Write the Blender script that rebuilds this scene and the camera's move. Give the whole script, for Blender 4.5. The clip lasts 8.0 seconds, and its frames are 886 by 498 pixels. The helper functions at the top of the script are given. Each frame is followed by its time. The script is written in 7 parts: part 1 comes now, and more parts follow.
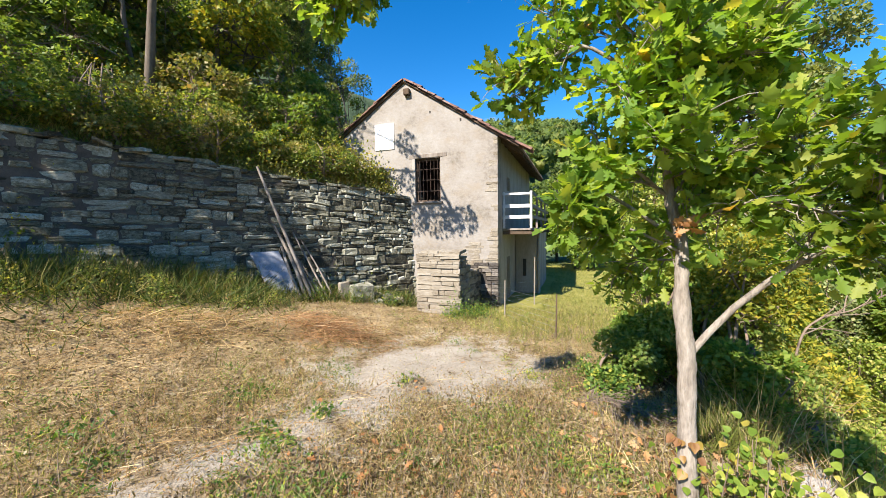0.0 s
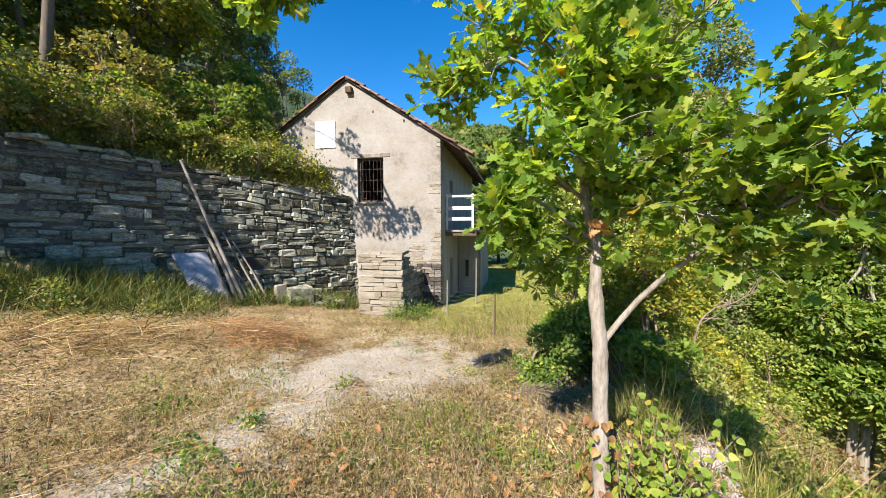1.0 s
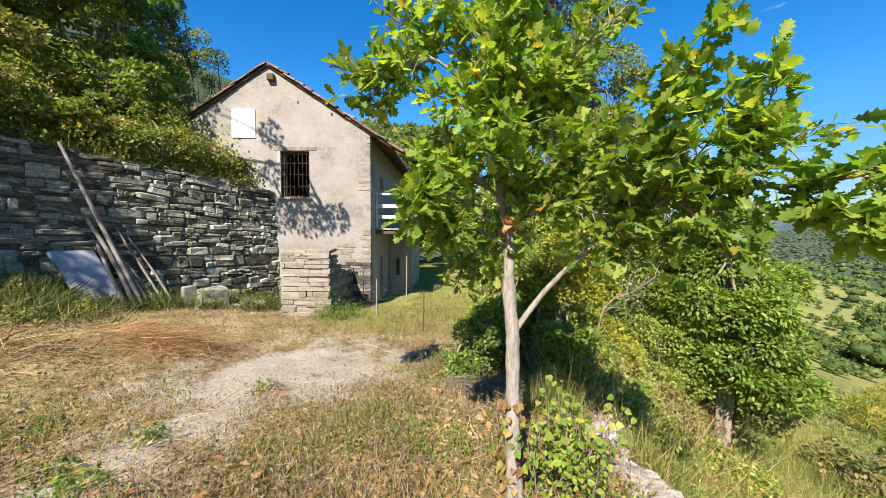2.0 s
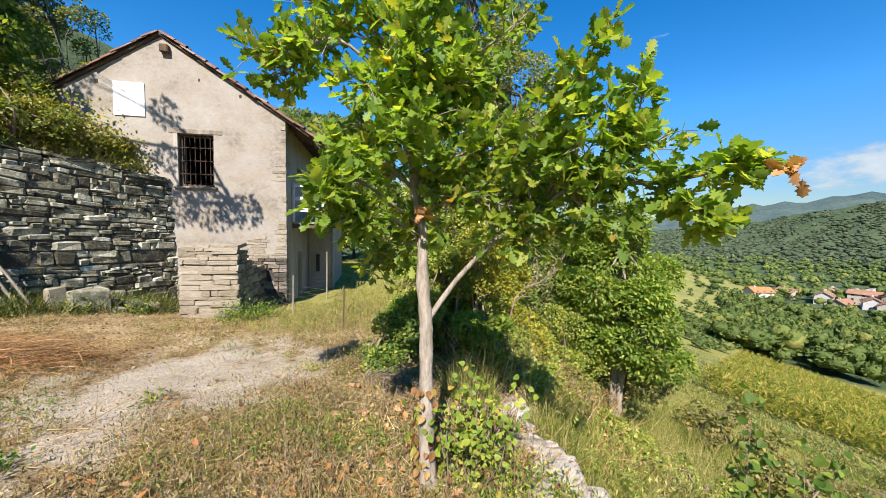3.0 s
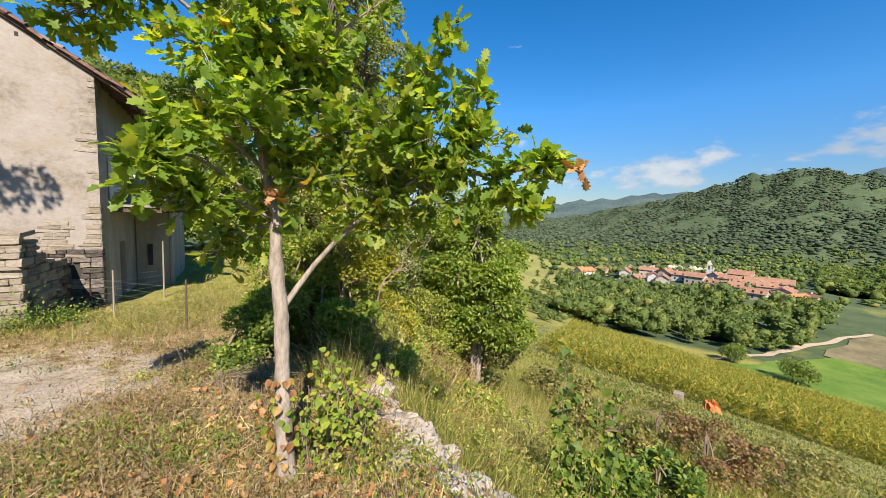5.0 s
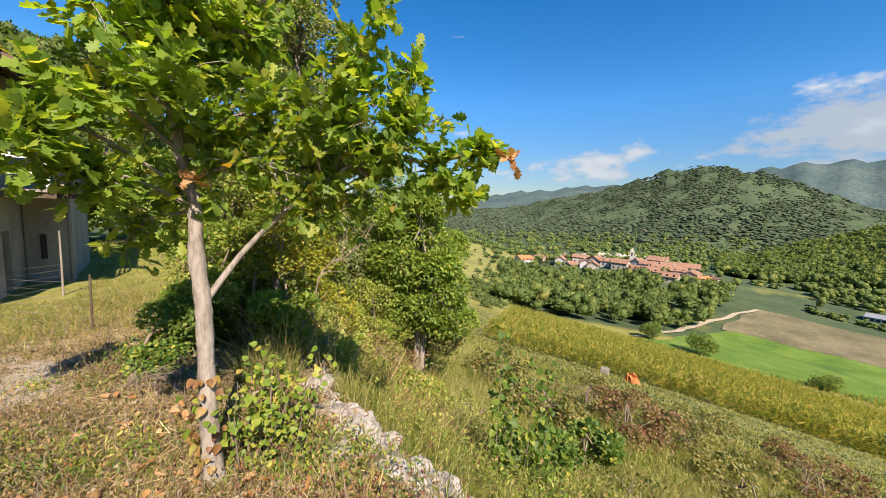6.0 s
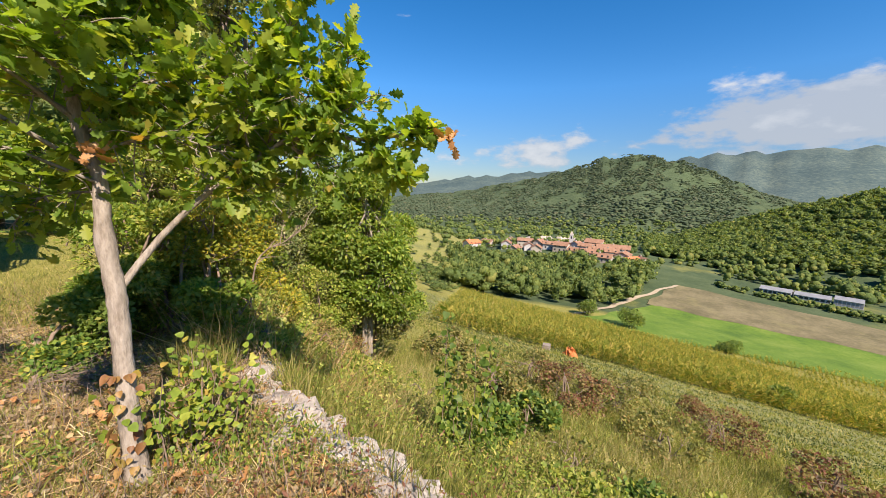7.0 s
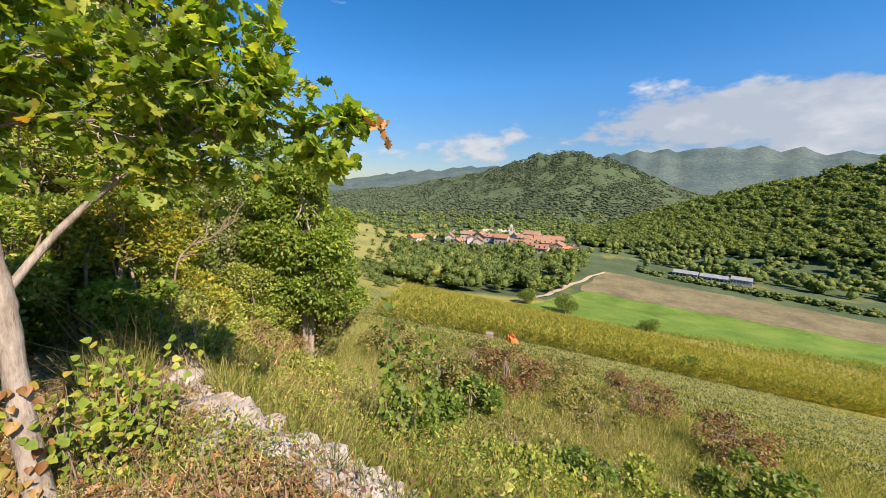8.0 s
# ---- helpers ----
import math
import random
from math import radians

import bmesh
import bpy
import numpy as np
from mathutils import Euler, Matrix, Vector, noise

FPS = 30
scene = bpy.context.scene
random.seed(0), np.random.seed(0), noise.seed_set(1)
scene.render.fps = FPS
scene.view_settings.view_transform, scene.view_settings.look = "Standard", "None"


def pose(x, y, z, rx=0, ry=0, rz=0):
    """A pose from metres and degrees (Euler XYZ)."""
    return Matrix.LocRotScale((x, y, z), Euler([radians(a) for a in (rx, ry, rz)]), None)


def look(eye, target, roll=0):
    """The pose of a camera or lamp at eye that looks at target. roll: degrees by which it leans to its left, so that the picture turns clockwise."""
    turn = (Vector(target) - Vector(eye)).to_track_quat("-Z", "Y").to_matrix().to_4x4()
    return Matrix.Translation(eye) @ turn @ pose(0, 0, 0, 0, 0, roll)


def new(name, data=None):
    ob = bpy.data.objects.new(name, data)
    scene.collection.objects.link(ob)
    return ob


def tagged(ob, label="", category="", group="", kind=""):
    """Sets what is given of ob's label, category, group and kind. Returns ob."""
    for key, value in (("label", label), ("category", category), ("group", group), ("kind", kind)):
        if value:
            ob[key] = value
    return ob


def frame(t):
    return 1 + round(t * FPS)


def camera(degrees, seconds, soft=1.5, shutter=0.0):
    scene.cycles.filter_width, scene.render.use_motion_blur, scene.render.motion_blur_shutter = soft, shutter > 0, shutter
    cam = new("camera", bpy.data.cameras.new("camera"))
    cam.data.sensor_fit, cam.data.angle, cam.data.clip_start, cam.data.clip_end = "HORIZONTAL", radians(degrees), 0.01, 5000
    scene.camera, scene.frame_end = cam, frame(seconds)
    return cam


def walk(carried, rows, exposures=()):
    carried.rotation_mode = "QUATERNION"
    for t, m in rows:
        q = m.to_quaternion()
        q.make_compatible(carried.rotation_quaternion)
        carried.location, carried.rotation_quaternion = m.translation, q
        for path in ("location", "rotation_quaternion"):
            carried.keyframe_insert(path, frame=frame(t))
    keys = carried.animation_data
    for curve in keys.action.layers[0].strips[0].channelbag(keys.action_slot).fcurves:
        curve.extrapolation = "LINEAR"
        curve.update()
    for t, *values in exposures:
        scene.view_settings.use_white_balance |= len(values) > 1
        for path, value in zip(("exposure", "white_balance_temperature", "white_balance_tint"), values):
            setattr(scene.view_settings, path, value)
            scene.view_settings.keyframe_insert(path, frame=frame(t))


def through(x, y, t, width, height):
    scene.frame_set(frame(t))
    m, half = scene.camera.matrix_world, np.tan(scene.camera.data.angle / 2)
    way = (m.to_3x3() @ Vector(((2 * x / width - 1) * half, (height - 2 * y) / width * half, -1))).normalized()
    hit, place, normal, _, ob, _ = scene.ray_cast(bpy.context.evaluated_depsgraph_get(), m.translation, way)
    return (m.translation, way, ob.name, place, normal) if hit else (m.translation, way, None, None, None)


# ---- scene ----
# ---- camera: a slow pan to the right, from the house to the valley ----
cam = camera(101.4, 8.0, soft=0.6)
PATH = [
    (0.0, (-0.000, -0.000, 1.750), (-0.000, 9.984, 1.183), -0.81),
    (0.5, (0.024, -0.029, 1.746), (0.765, 9.929, 1.199), -0.54),
    (1.0, (0.068, -0.054, 1.737), (1.558, 9.820, 1.201), -0.30),
    (1.5, (0.100, -0.085, 1.724), (2.429, 9.625, 1.188), 0.01),
    (3.0, (0.210, -0.155, 1.663), (5.323, 8.416, 1.035), 0.95),
    (3.5, (0.222, -0.195, 1.651), (6.067, 7.890, 0.960), 1.10),
    (4.0, (0.226, -0.229, 1.643), (6.738, 7.324, 0.901), 1.37),
    (4.5, (0.235, -0.258, 1.643), (7.381, 6.691, 0.842), 1.58),
    (6.0, (0.265, -0.322, 1.626), (8.821, 4.738, 0.536), 2.18),
    (6.5, (0.285, -0.337, 1.619), (9.167, 4.072, 0.327), 2.42),
    (7.0, (0.279, -0.374, 1.600), (9.426, 3.402, 0.156), 2.39),
    (7.5, (0.270, -0.416, 1.587), (9.660, 2.668, 0.061), 2.27),
    (8.0, (0.237, -0.445, 1.573), (9.845, 1.863, 0.038), 2.20),
]
walk(cam, [(t, look(eye, target, roll)) for t, eye, target, roll in PATH], exposures=[(0.0, 1.42, 6550, 14), (3.5, 1.22, 6750, 15), (8.0, 1.14, 7350, 22)])

# ---- daylight: clear sky, sun behind and to the left ----
SUN_AZ, SUN_EL = -142.0, 44.0         # degrees; azimuth from +y towards +x
world = bpy.data.worlds.new("sky")
scene.world = world
world.use_nodes = True
wn, wl = world.node_tree.nodes, world.node_tree.links
sky = wn.new("ShaderNodeTexSky")
sky.sky_type, sky.sun_disc = "NISHITA", False
sky.sun_elevation, sky.sun_rotation = radians(SUN_EL), radians(SUN_AZ)
sky.air_density, sky.dust_density, sky.ozone_density = 0.9, 0.1, 3.0
wn["Background"].inputs["Strength"].default_value = 0.09
deep = wn.new("ShaderNodeHueSaturation")
deep.inputs["Saturation"].default_value, deep.inputs["Value"].default_value = 1.4, 1.0
wl.new(sky.outputs[0], deep.inputs["Color"])
# fair-weather clouds: a flat layer of broken noise, thicker low over the valley
where = wn.new("ShaderNodeTexCoord")
axes = wn.new("ShaderNodeSeparateXYZ")
wl.new(where.outputs["Generated"], axes.inputs[0])


def calc(op, a, b=None, c=None):
    k = wn.new("ShaderNodeMath")
    k.operation = op
    for sock, v in zip(k.inputs, (a, b, c)):
        if v is None:
            continue
        if isinstance(v, (int, float)):
            sock.default_value = v
        else:
            wl.new(v, sock)
    return k.outputs[0]


flat = wn.new("ShaderNodeCombineXYZ")
wl.new(axes.outputs[0], flat.inputs[0])
wl.new(axes.outputs[1], flat.inputs[1])
wl.new(calc("MULTIPLY", axes.outputs[2], 2.3), flat.inputs[2])
puffs = wn.new("ShaderNodeTexNoise")
puffs.inputs["Scale"].default_value, puffs.inputs["Detail"].default_value, puffs.inputs["Roughness"].default_value = 5.5, 9, 0.55
wl.new(flat.outputs[0], puffs.inputs["Vector"])
banks = wn.new("ShaderNodeTexNoise")
banks.inputs["Scale"].default_value, banks.inputs["Detail"].default_value = 1.6, 3
wl.new(flat.outputs[0], banks.inputs["Vector"])
side = calc("SUBTRACT", calc("MULTIPLY", axes.outputs[0], 0.906), calc("MULTIPLY", axes.outputs[1], 0.423))


def swell(value, centre, width):
    """A smooth hump round one value."""
    k = calc("DIVIDE", calc("SUBTRACT", value, centre), width)
    return calc("DIVIDE", 1.0, calc("ADD", 1.0, calc("MULTIPLY", calc("MULTIPLY", k, k), calc("MULTIPLY", k, k))))


south = wn.new("ShaderNodeMapRange")
south.interpolation_type = "SMOOTHSTEP"
wl.new(side, south.inputs[0])
south.inputs[1].default_value, south.inputs[2].default_value = 0.9, 0.985
ridge = calc("MULTIPLY", swell(axes.outputs[2], 0.185, 0.06), south.outputs[0])
fair = calc("MULTIPLY", swell(axes.outputs[2], 0.13, 0.1), 0.15)
amount = calc("ADD", calc("ADD", puffs.outputs[0], calc("MULTIPLY", banks.outputs[0], 0.3)), calc("ADD", calc("MULTIPLY", ridge, 0.25), fair))
cover = wn.new("ShaderNodeMapRange")
cover.interpolation_type = "SMOOTHSTEP"
wl.new(amount, cover.inputs[0])
cover.inputs[1].default_value, cover.inputs[2].default_value = 0.815, 0.93
cloudy = wn.new("ShaderNodeMix")
cloudy.data_type = "RGBA"
wl.new(calc("MULTIPLY", cover.outputs[0], 0.85), cloudy.inputs[0])
low = wn.new("ShaderNodeMapRange")
wl.new(axes.outputs[2], low.inputs[0])
low.inputs[1].default_value, low.inputs[2].default_value, low.inputs[3].default_value, low.inputs[4].default_value = 0.0, 0.27, 0.32, 1.0
hazy = wn.new("ShaderNodeMix")
hazy.data_type, hazy.blend_type = "RGBA", "MULTIPLY"
hazy.inputs[0].default_value = 1.0
wl.new(deep.outputs[0], hazy.inputs[6])
wl.new(low.outputs[0], hazy.inputs[7])
wl.new(hazy.outputs[2], cloudy.inputs[6])
shade = wn.new("ShaderNodeValToRGB")
shade.color_ramp.elements[0].position, shade.color_ramp.elements[0].color = 0.48, (0.6, 0.65, 0.72, 1)
shade.color_ramp.elements[1].position, shade.color_ramp.elements[1].color = 0.7, (1, 1, 1, 1)
wl.new(puffs.outputs[0], shade.inputs[0])
white = wn.new("ShaderNodeMix")
white.data_type, white.blend_type = "RGBA", "MULTIPLY"
white.inputs[0].default_value = 1.0
wl.new(shade.outputs[0], white.inputs[6])
white.inputs[7].default_value = (4.0, 4.55, 4.8, 1)
wl.new(white.outputs[2], cloudy.inputs[7])
wl.new(cloudy.outputs[2], wn["Background"].inputs["Color"])
sun = new("sun", bpy.data.lights.new("sun", "SUN"))
sun.data.energy, sun.data.angle, sun.data.color = 4.6, radians(0.53), (1.0, 0.94, 0.84)
to_sun = Vector((math.sin(radians(SUN_AZ)) * math.cos(radians(SUN_EL)), math.cos(radians(SUN_AZ)) * math.cos(radians(SUN_EL)), math.sin(radians(SUN_EL))))
sun.matrix_world = look(to_sun * 50, (0, 0, 0))
# ---- materials ----
def tree_of(name):
    m = bpy.data.materials.new(name)
    m.use_nodes = True
    n, l = m.node_tree.nodes, m.node_tree.links
    return m, n, l, n["Principled BSDF"]


def ramp(n, stops):
    r = n.new("ShaderNodeValToRGB")
    r.color_ramp.interpolation = "LINEAR"
    while len(r.color_ramp.elements) < len(stops):
        r.color_ramp.elements.new(0.5)
    for el, (p, c) in zip(r.color_ramp.elements, stops):
        el.position, el.color = p, (*c, 1)
    return r


def noise_at(n, l, co, scale, detail=6, rough=0.6):
    t = n.new("ShaderNodeTexNoise")
    t.inputs["Scale"].default_value, t.inputs["Detail"].default_value, t.inputs["Roughness"].default_value = scale, detail, rough
    l.new(co, t.inputs["Vector"])
    return t


def mixed(n, l, fac, a, b, how="MIX"):
    x = n.new("ShaderNodeMix")
    x.data_type, x.blend_type = "RGBA", how
    for sock, v in ((x.inputs[0], fac), (x.inputs[6], a), (x.inputs[7], b)):
        if isinstance(v, (int, float)):
            sock.default_value = v
        elif isinstance(v, tuple):
            sock.default_value = (*v, 1)
        else:
            l.new(v, sock)
    return x.outputs[2]


def surface(name, stops, scale=3.0, fine=30.0, stain=(0.1, 0.08, 0.06), stains=0.35, rough=0.9, bump=0.4, depth=0.02, per_piece=0.0, streak=(1, 1, 1), metal=0.0, island=False):
    """Broken colour from a ramp over two noises, stains with an edge of their own, and fine relief."""
    m, n, l, p = tree_of(name)
    tc = n.new("ShaderNodeTexCoord")
    mp = n.new("ShaderNodeMapping")
    mp.inputs["Scale"].default_value = streak
    co = tc.outputs["Object"]
    if per_piece:
        oi = n.new("ShaderNodeNewGeometry" if island else "ShaderNodeObjectInfo")
        chance = oi.outputs["Random Per Island" if island else "Random"]
        va = n.new("ShaderNodeVectorMath")
        va.operation = "MULTIPLY_ADD"
        l.new(chance, va.inputs[0])
        va.inputs[1].default_value = (37, 53, 71)
        l.new(co, va.inputs[2])
        co = va.outputs[0]
    l.new(co, mp.inputs["Vector"])
    co = mp.outputs[0]
    big, small = noise_at(n, l, co, scale, 4), noise_at(n, l, co, fine, 8, 0.7)
    mid = n.new("ShaderNodeMix")
    mid.inputs[0].default_value = 0.4
    l.new(big.outputs[0], mid.inputs[2]), l.new(small.outputs[0], mid.inputs[3])
    fac = mid.outputs[0]
    if per_piece:
        ad = n.new("ShaderNodeMath")
        ad.operation = "MULTIPLY_ADD"
        sb = n.new("ShaderNodeMath")
        sb.operation = "SUBTRACT"
        l.new(chance, sb.inputs[0])
        sb.inputs[1].default_value = 0.5
        l.new(sb.outputs[0], ad.inputs[0])
        ad.inputs[1].default_value = per_piece
        l.new(fac, ad.inputs[2])
        fac = ad.outputs[0]
    r = ramp(n, stops)
    l.new(fac, r.inputs[0])
    st = noise_at(n, l, co, scale * 1.7, 7, 0.65)
    sr = ramp(n, [(0.52, (0, 0, 0)), (0.66, (1, 1, 1))])
    l.new(st.outputs[0], sr.inputs[0])
    sm = n.new("ShaderNodeMath")
    sm.operation = "MULTIPLY"
    l.new(sr.outputs[0], sm.inputs[0])
    sm.inputs[1].default_value = stains
    l.new(mixed(n, l, sm.outputs[0], r.outputs[0], stain), p.inputs["Base Color"])
    p.inputs["Roughness"].default_value, p.inputs["Metallic"].default_value = rough, metal
    p.inputs["Specular IOR Level"].default_value = 0.25
    if bump:
        b = n.new("ShaderNodeBump")
        b.inputs["Strength"].default_value, b.inputs["Distance"].default_value = bump, depth
        l.new(fac if not per_piece else mid.outputs[0], b.inputs["Height"])
        l.new(b.outputs[0], p.inputs["Normal"])
    return m


def leafy(name, stops, through=0.35, rough=0.5, gloss=0.3, single=False, clumps=0.0):
    """Leaves and blades: each island its own tint, some light passing through."""
    m, n, l, p = tree_of(name)
    if single:
        src = n.new("ShaderNodeObjectInfo").outputs["Random"]
    else:
        src = n.new("ShaderNodeNewGeometry").outputs["Random Per Island"]
    r = ramp(n, stops)
    l.new(src, r.inputs[0])
    tc = n.new("ShaderNodeTexCoord")
    nz = noise_at(n, l, tc.outputs["Object"], 1.1, 3)
    hs = n.new("ShaderNodeHueSaturation")
    vr = n.new("ShaderNodeMapRange")
    l.new(nz.outputs[0], vr.inputs[0])
    vr.inputs[1].default_value, vr.inputs[2].default_value, vr.inputs[3].default_value, vr.inputs[4].default_value = 0.3, 0.7, 0.75, 1.25
    l.new(vr.outputs[0], hs.inputs["Value"])
    l.new(r.outputs[0], hs.inputs["Color"])
    l.new(hs.outputs[0], p.inputs["Base Color"])
    p.inputs["Roughness"].default_value, p.inputs["Specular IOR Level"].default_value = rough, gloss
    if clumps:
        fine = noise_at(n, l, tc.outputs["Object"], 1.0 / clumps, 5, 0.7)
        bp = n.new("ShaderNodeBump")
        bp.inputs["Strength"].default_value, bp.inputs["Distance"].default_value = 0.9, clumps * 0.8
        l.new(fine.outputs[0], bp.inputs["Height"])
        l.new(bp.outputs[0], p.inputs["Normal"])
        l.new(fine.outputs[0], vr.inputs[0])
    if through:
        tr = n.new("ShaderNodeBsdfTranslucent")
        l.new(mixed(n, l, 1.0, hs.outputs[0], (1.5, 1.45, 0.55), "MULTIPLY"), tr.inputs["Color"])
        mx = n.new("ShaderNodeMixShader")
        mx.inputs[0].default_value = through
        l.new(p.outputs[0], mx.inputs[1]), l.new(tr.outputs[0], mx.inputs[2])
        l.new(mx.outputs[0], n["Material Output"].inputs["Surface"])
    return m


def ground_material():
    """Dry grass over earth; the mesh says where it is bare, lush, wooded or tinted by haze."""
    m, n, l, p = tree_of("meadow_ground")
    tc = n.new("ShaderNodeTexCoord")
    co = tc.outputs["Object"]
    n1, n2, n3, n4 = (noise_at(n, l, co, s, d, 0.65) for s, d in ((0.35, 5), (2.2, 6), (24, 8), (0.02, 6)))
    dry = ramp(n, [(0.36, (0.09, 0.06, 0.03)), (0.45, (0.2, 0.14, 0.07)), (0.53, (0.34, 0.25, 0.13)), (0.6, (0.42, 0.33, 0.19)), (0.68, (0.2, 0.17, 0.06))])
    mx = n.new("ShaderNodeMix")
    mx.inputs[0].default_value = 0.55
    l.new(n2.outputs[0], mx.inputs[2]), l.new(n3.outputs[0], mx.inputs[3])
    l.new(mx.outputs[0], dry.inputs[0])
    lush = ramp(n, [(0.32, (0.1, 0.11, 0.03)), (0.5, (0.24, 0.23, 0.06)), (0.68, (0.36, 0.32, 0.1))])
    l.new(mx.outputs[0], lush.inputs[0])
    earth = ramp(n, [(0.34, (0.2, 0.16, 0.115)), (0.44, (0.32, 0.275, 0.21)), (0.55, (0.39, 0.345, 0.275)), (0.7, (0.46, 0.415, 0.34))])
    l.new(mx.outputs[0], earth.inputs[0])
    wood = ramp(n, [(0.3, (0.03, 0.052, 0.026)), (0.45, (0.052, 0.08, 0.038)), (0.55, (0.07, 0.1, 0.048)), (0.7, (0.1, 0.125, 0.065)), (0.8, (0.2, 0.18, 0.11))])
    n5, n6 = noise_at(n, l, co, 0.055, 5, 0.75), noise_at(n, l, co, 0.004, 4, 0.6)
    m5 = n.new("ShaderNodeMix")
    m5.inputs[0].default_value = 0.35
    l.new(n5.outputs[0], m5.inputs[2]), l.new(n6.outputs[0], m5.inputs[3])
    l.new(m5.outputs[0], wood.inputs[0])

    def mask(key, lo, hi, by, gain=0.9):
        at = n.new("ShaderNodeAttribute")
        at.attribute_name = key
        ad = n.new("ShaderNodeMath")
        ad.operation = "MULTIPLY_ADD"
        l.new(by.outputs[0], ad.inputs[0])
        ad.inputs[1].default_value = gain
        l.new(at.outputs["Fac"], ad.inputs[2])
        mr = n.new("ShaderNodeMapRange")
        l.new(ad.outputs[0], mr.inputs[0])
        mr.inputs[1].default_value, mr.inputs[2].default_value = lo, hi
        return mr.outputs[0]
    c = mixed(n, l, mask("lush", 0.75, 1.15, n1), dry.outputs[0], lush.outputs[0])
    c = mixed(n, l, mask("bare", 1.16, 1.48, n2, 1.8), c, earth.outputs[0])
    mown = ramp(n, [(0.3, (0.1, 0.115, 0.04)), (0.5, (0.2, 0.21, 0.075)), (0.7, (0.29, 0.28, 0.12))])
    l.new(mx.outputs[0], mown.inputs[0])
    c = mixed(n, l, mask("mown", 0.75, 1.15, n1), c, mown.outputs[0])
    # Far ridges: distance haze mixed into the base colour as blue-grey.
    far_haze = ramp(n, [(0.36, (0.035, 0.065, 0.07)), (0.5, (0.065, 0.1, 0.095)), (0.62, (0.11, 0.145, 0.12)), (0.72, (0.19, 0.21, 0.15))])
    l.new(m5.outputs[0], far_haze.inputs[0])
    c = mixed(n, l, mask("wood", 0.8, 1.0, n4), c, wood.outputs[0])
    c = mixed(n, l, mask("far_haze", 0.8, 1.0, n4), c, far_haze.outputs[0])
    l.new(c, p.inputs["Base Color"])
    p.inputs["Roughness"].default_value, p.inputs["Specular IOR Level"].default_value = 0.95, 0.1
    b = n.new("ShaderNodeBump")
    b.inputs["Strength"].default_value, b.inputs["Distance"].default_value = 1.0, 0.035
    l.new(n3.outputs[0], b.inputs["Height"])
    b2 = n.new("ShaderNodeBump")
    b2.inputs["Strength"].default_value, b2.inputs["Distance"].default_value = 0.5, 4.0
    wb = n.new("ShaderNodeMath")
    wb.operation = "MULTIPLY"
    l.new(n5.outputs[0], wb.inputs[0])
    wa = n.new("ShaderNodeAttribute")
    wa.attribute_name = "wood"
    l.new(wa.outputs["Fac"], wb.inputs[1])
    l.new(wb.outputs[0], b2.inputs["Height"])
    l.new(b.outputs[0], b2.inputs["Normal"])
    l.new(b2.outputs[0], p.inputs["Normal"])
    return m


GROUND = ground_material()
PLASTER = surface("old_lime_plaster", [(0.3, (0.114, 0.093, 0.0707)), (0.39, (0.207, 0.183, 0.148)), (0.48, (0.275, 0.248, 0.212)), (0.6, (0.314, 0.293, 0.26)), (0.72, (0.361, 0.345, 0.313))], 0.9, 11, (0.27, 0.22, 0.155), 0.45, 0.95, 0.55, 0.04, streak=(1, 1, 1.25))
CEMENT = surface("grey_cement_render", [(0.3, (0.223, 0.2, 0.165)), (0.55, (0.354, 0.323, 0.277)), (0.75, (0.429, 0.399, 0.349))], 1.3, 18, (0.17, 0.15, 0.12), 0.4, 0.95, 0.4, 0.02, streak=(1, 1, 0.35))
STONE = surface("grey_sandstone", [(0.34, (0.045, 0.043, 0.0307)), (0.43, (0.144, 0.137, 0.0955)), (0.52, (0.242, 0.234, 0.166)), (0.6, (0.333, 0.325, 0.242)), (0.69, (0.539, 0.54, 0.443))], 5.5, 38, (0.05, 0.047, 0.036), 0.6, 0.95, 1.0, 0.05, 0.3)
STONE_REST = surface("grey_sandstone_rest", [(0.34, (0.045, 0.043, 0.0307)), (0.43, (0.144, 0.137, 0.0955)), (0.52, (0.242, 0.234, 0.166)), (0.6, (0.333, 0.325, 0.242)), (0.69, (0.539, 0.54, 0.443))], 3.0, 24, (0.05, 0.047, 0.036), 0.6, 0.95, 1.0, 0.05, 0.3, island=True)
PALE_STONE = surface("pale_lime_stone", [(0.25, (0.12, 0.0952, 0.0662)), (0.45, (0.239, 0.206, 0.154)), (0.65, (0.335, 0.301, 0.242))], 3.5, 24, (0.2, 0.145, 0.09), 0.55, 0.92, 0.8, 0.02, 0.22)
# Darker stone for the footing and pier sides, their shade put into the colour.
SHADED_STONE = surface("shade_darkened_stone", [(0.3, (0.055, 0.047, 0.04)), (0.5, (0.13, 0.115, 0.1)), (0.7, (0.26, 0.23, 0.2))], 3, 26, (0.02, 0.018, 0.016), 0.6, 0.95, 0.9, 0.03, 0.3)
MORTAR = surface("dark_joint_earth", [(0.3, (0.0425, 0.0374, 0.0306)), (0.6, (0.119, 0.102, 0.0816))], 4, 30, bump=0.8)
RUBBLE = surface("white_weathered_stone", [(0.25, (0.2, 0.165, 0.13)), (0.42, (0.4, 0.35, 0.29)), (0.58, (0.48, 0.43, 0.365)), (0.72, (0.58, 0.535, 0.475))], 3, 30, (0.12, 0.1, 0.08), 0.55, 0.95, 1.0, 0.03, 0.2)
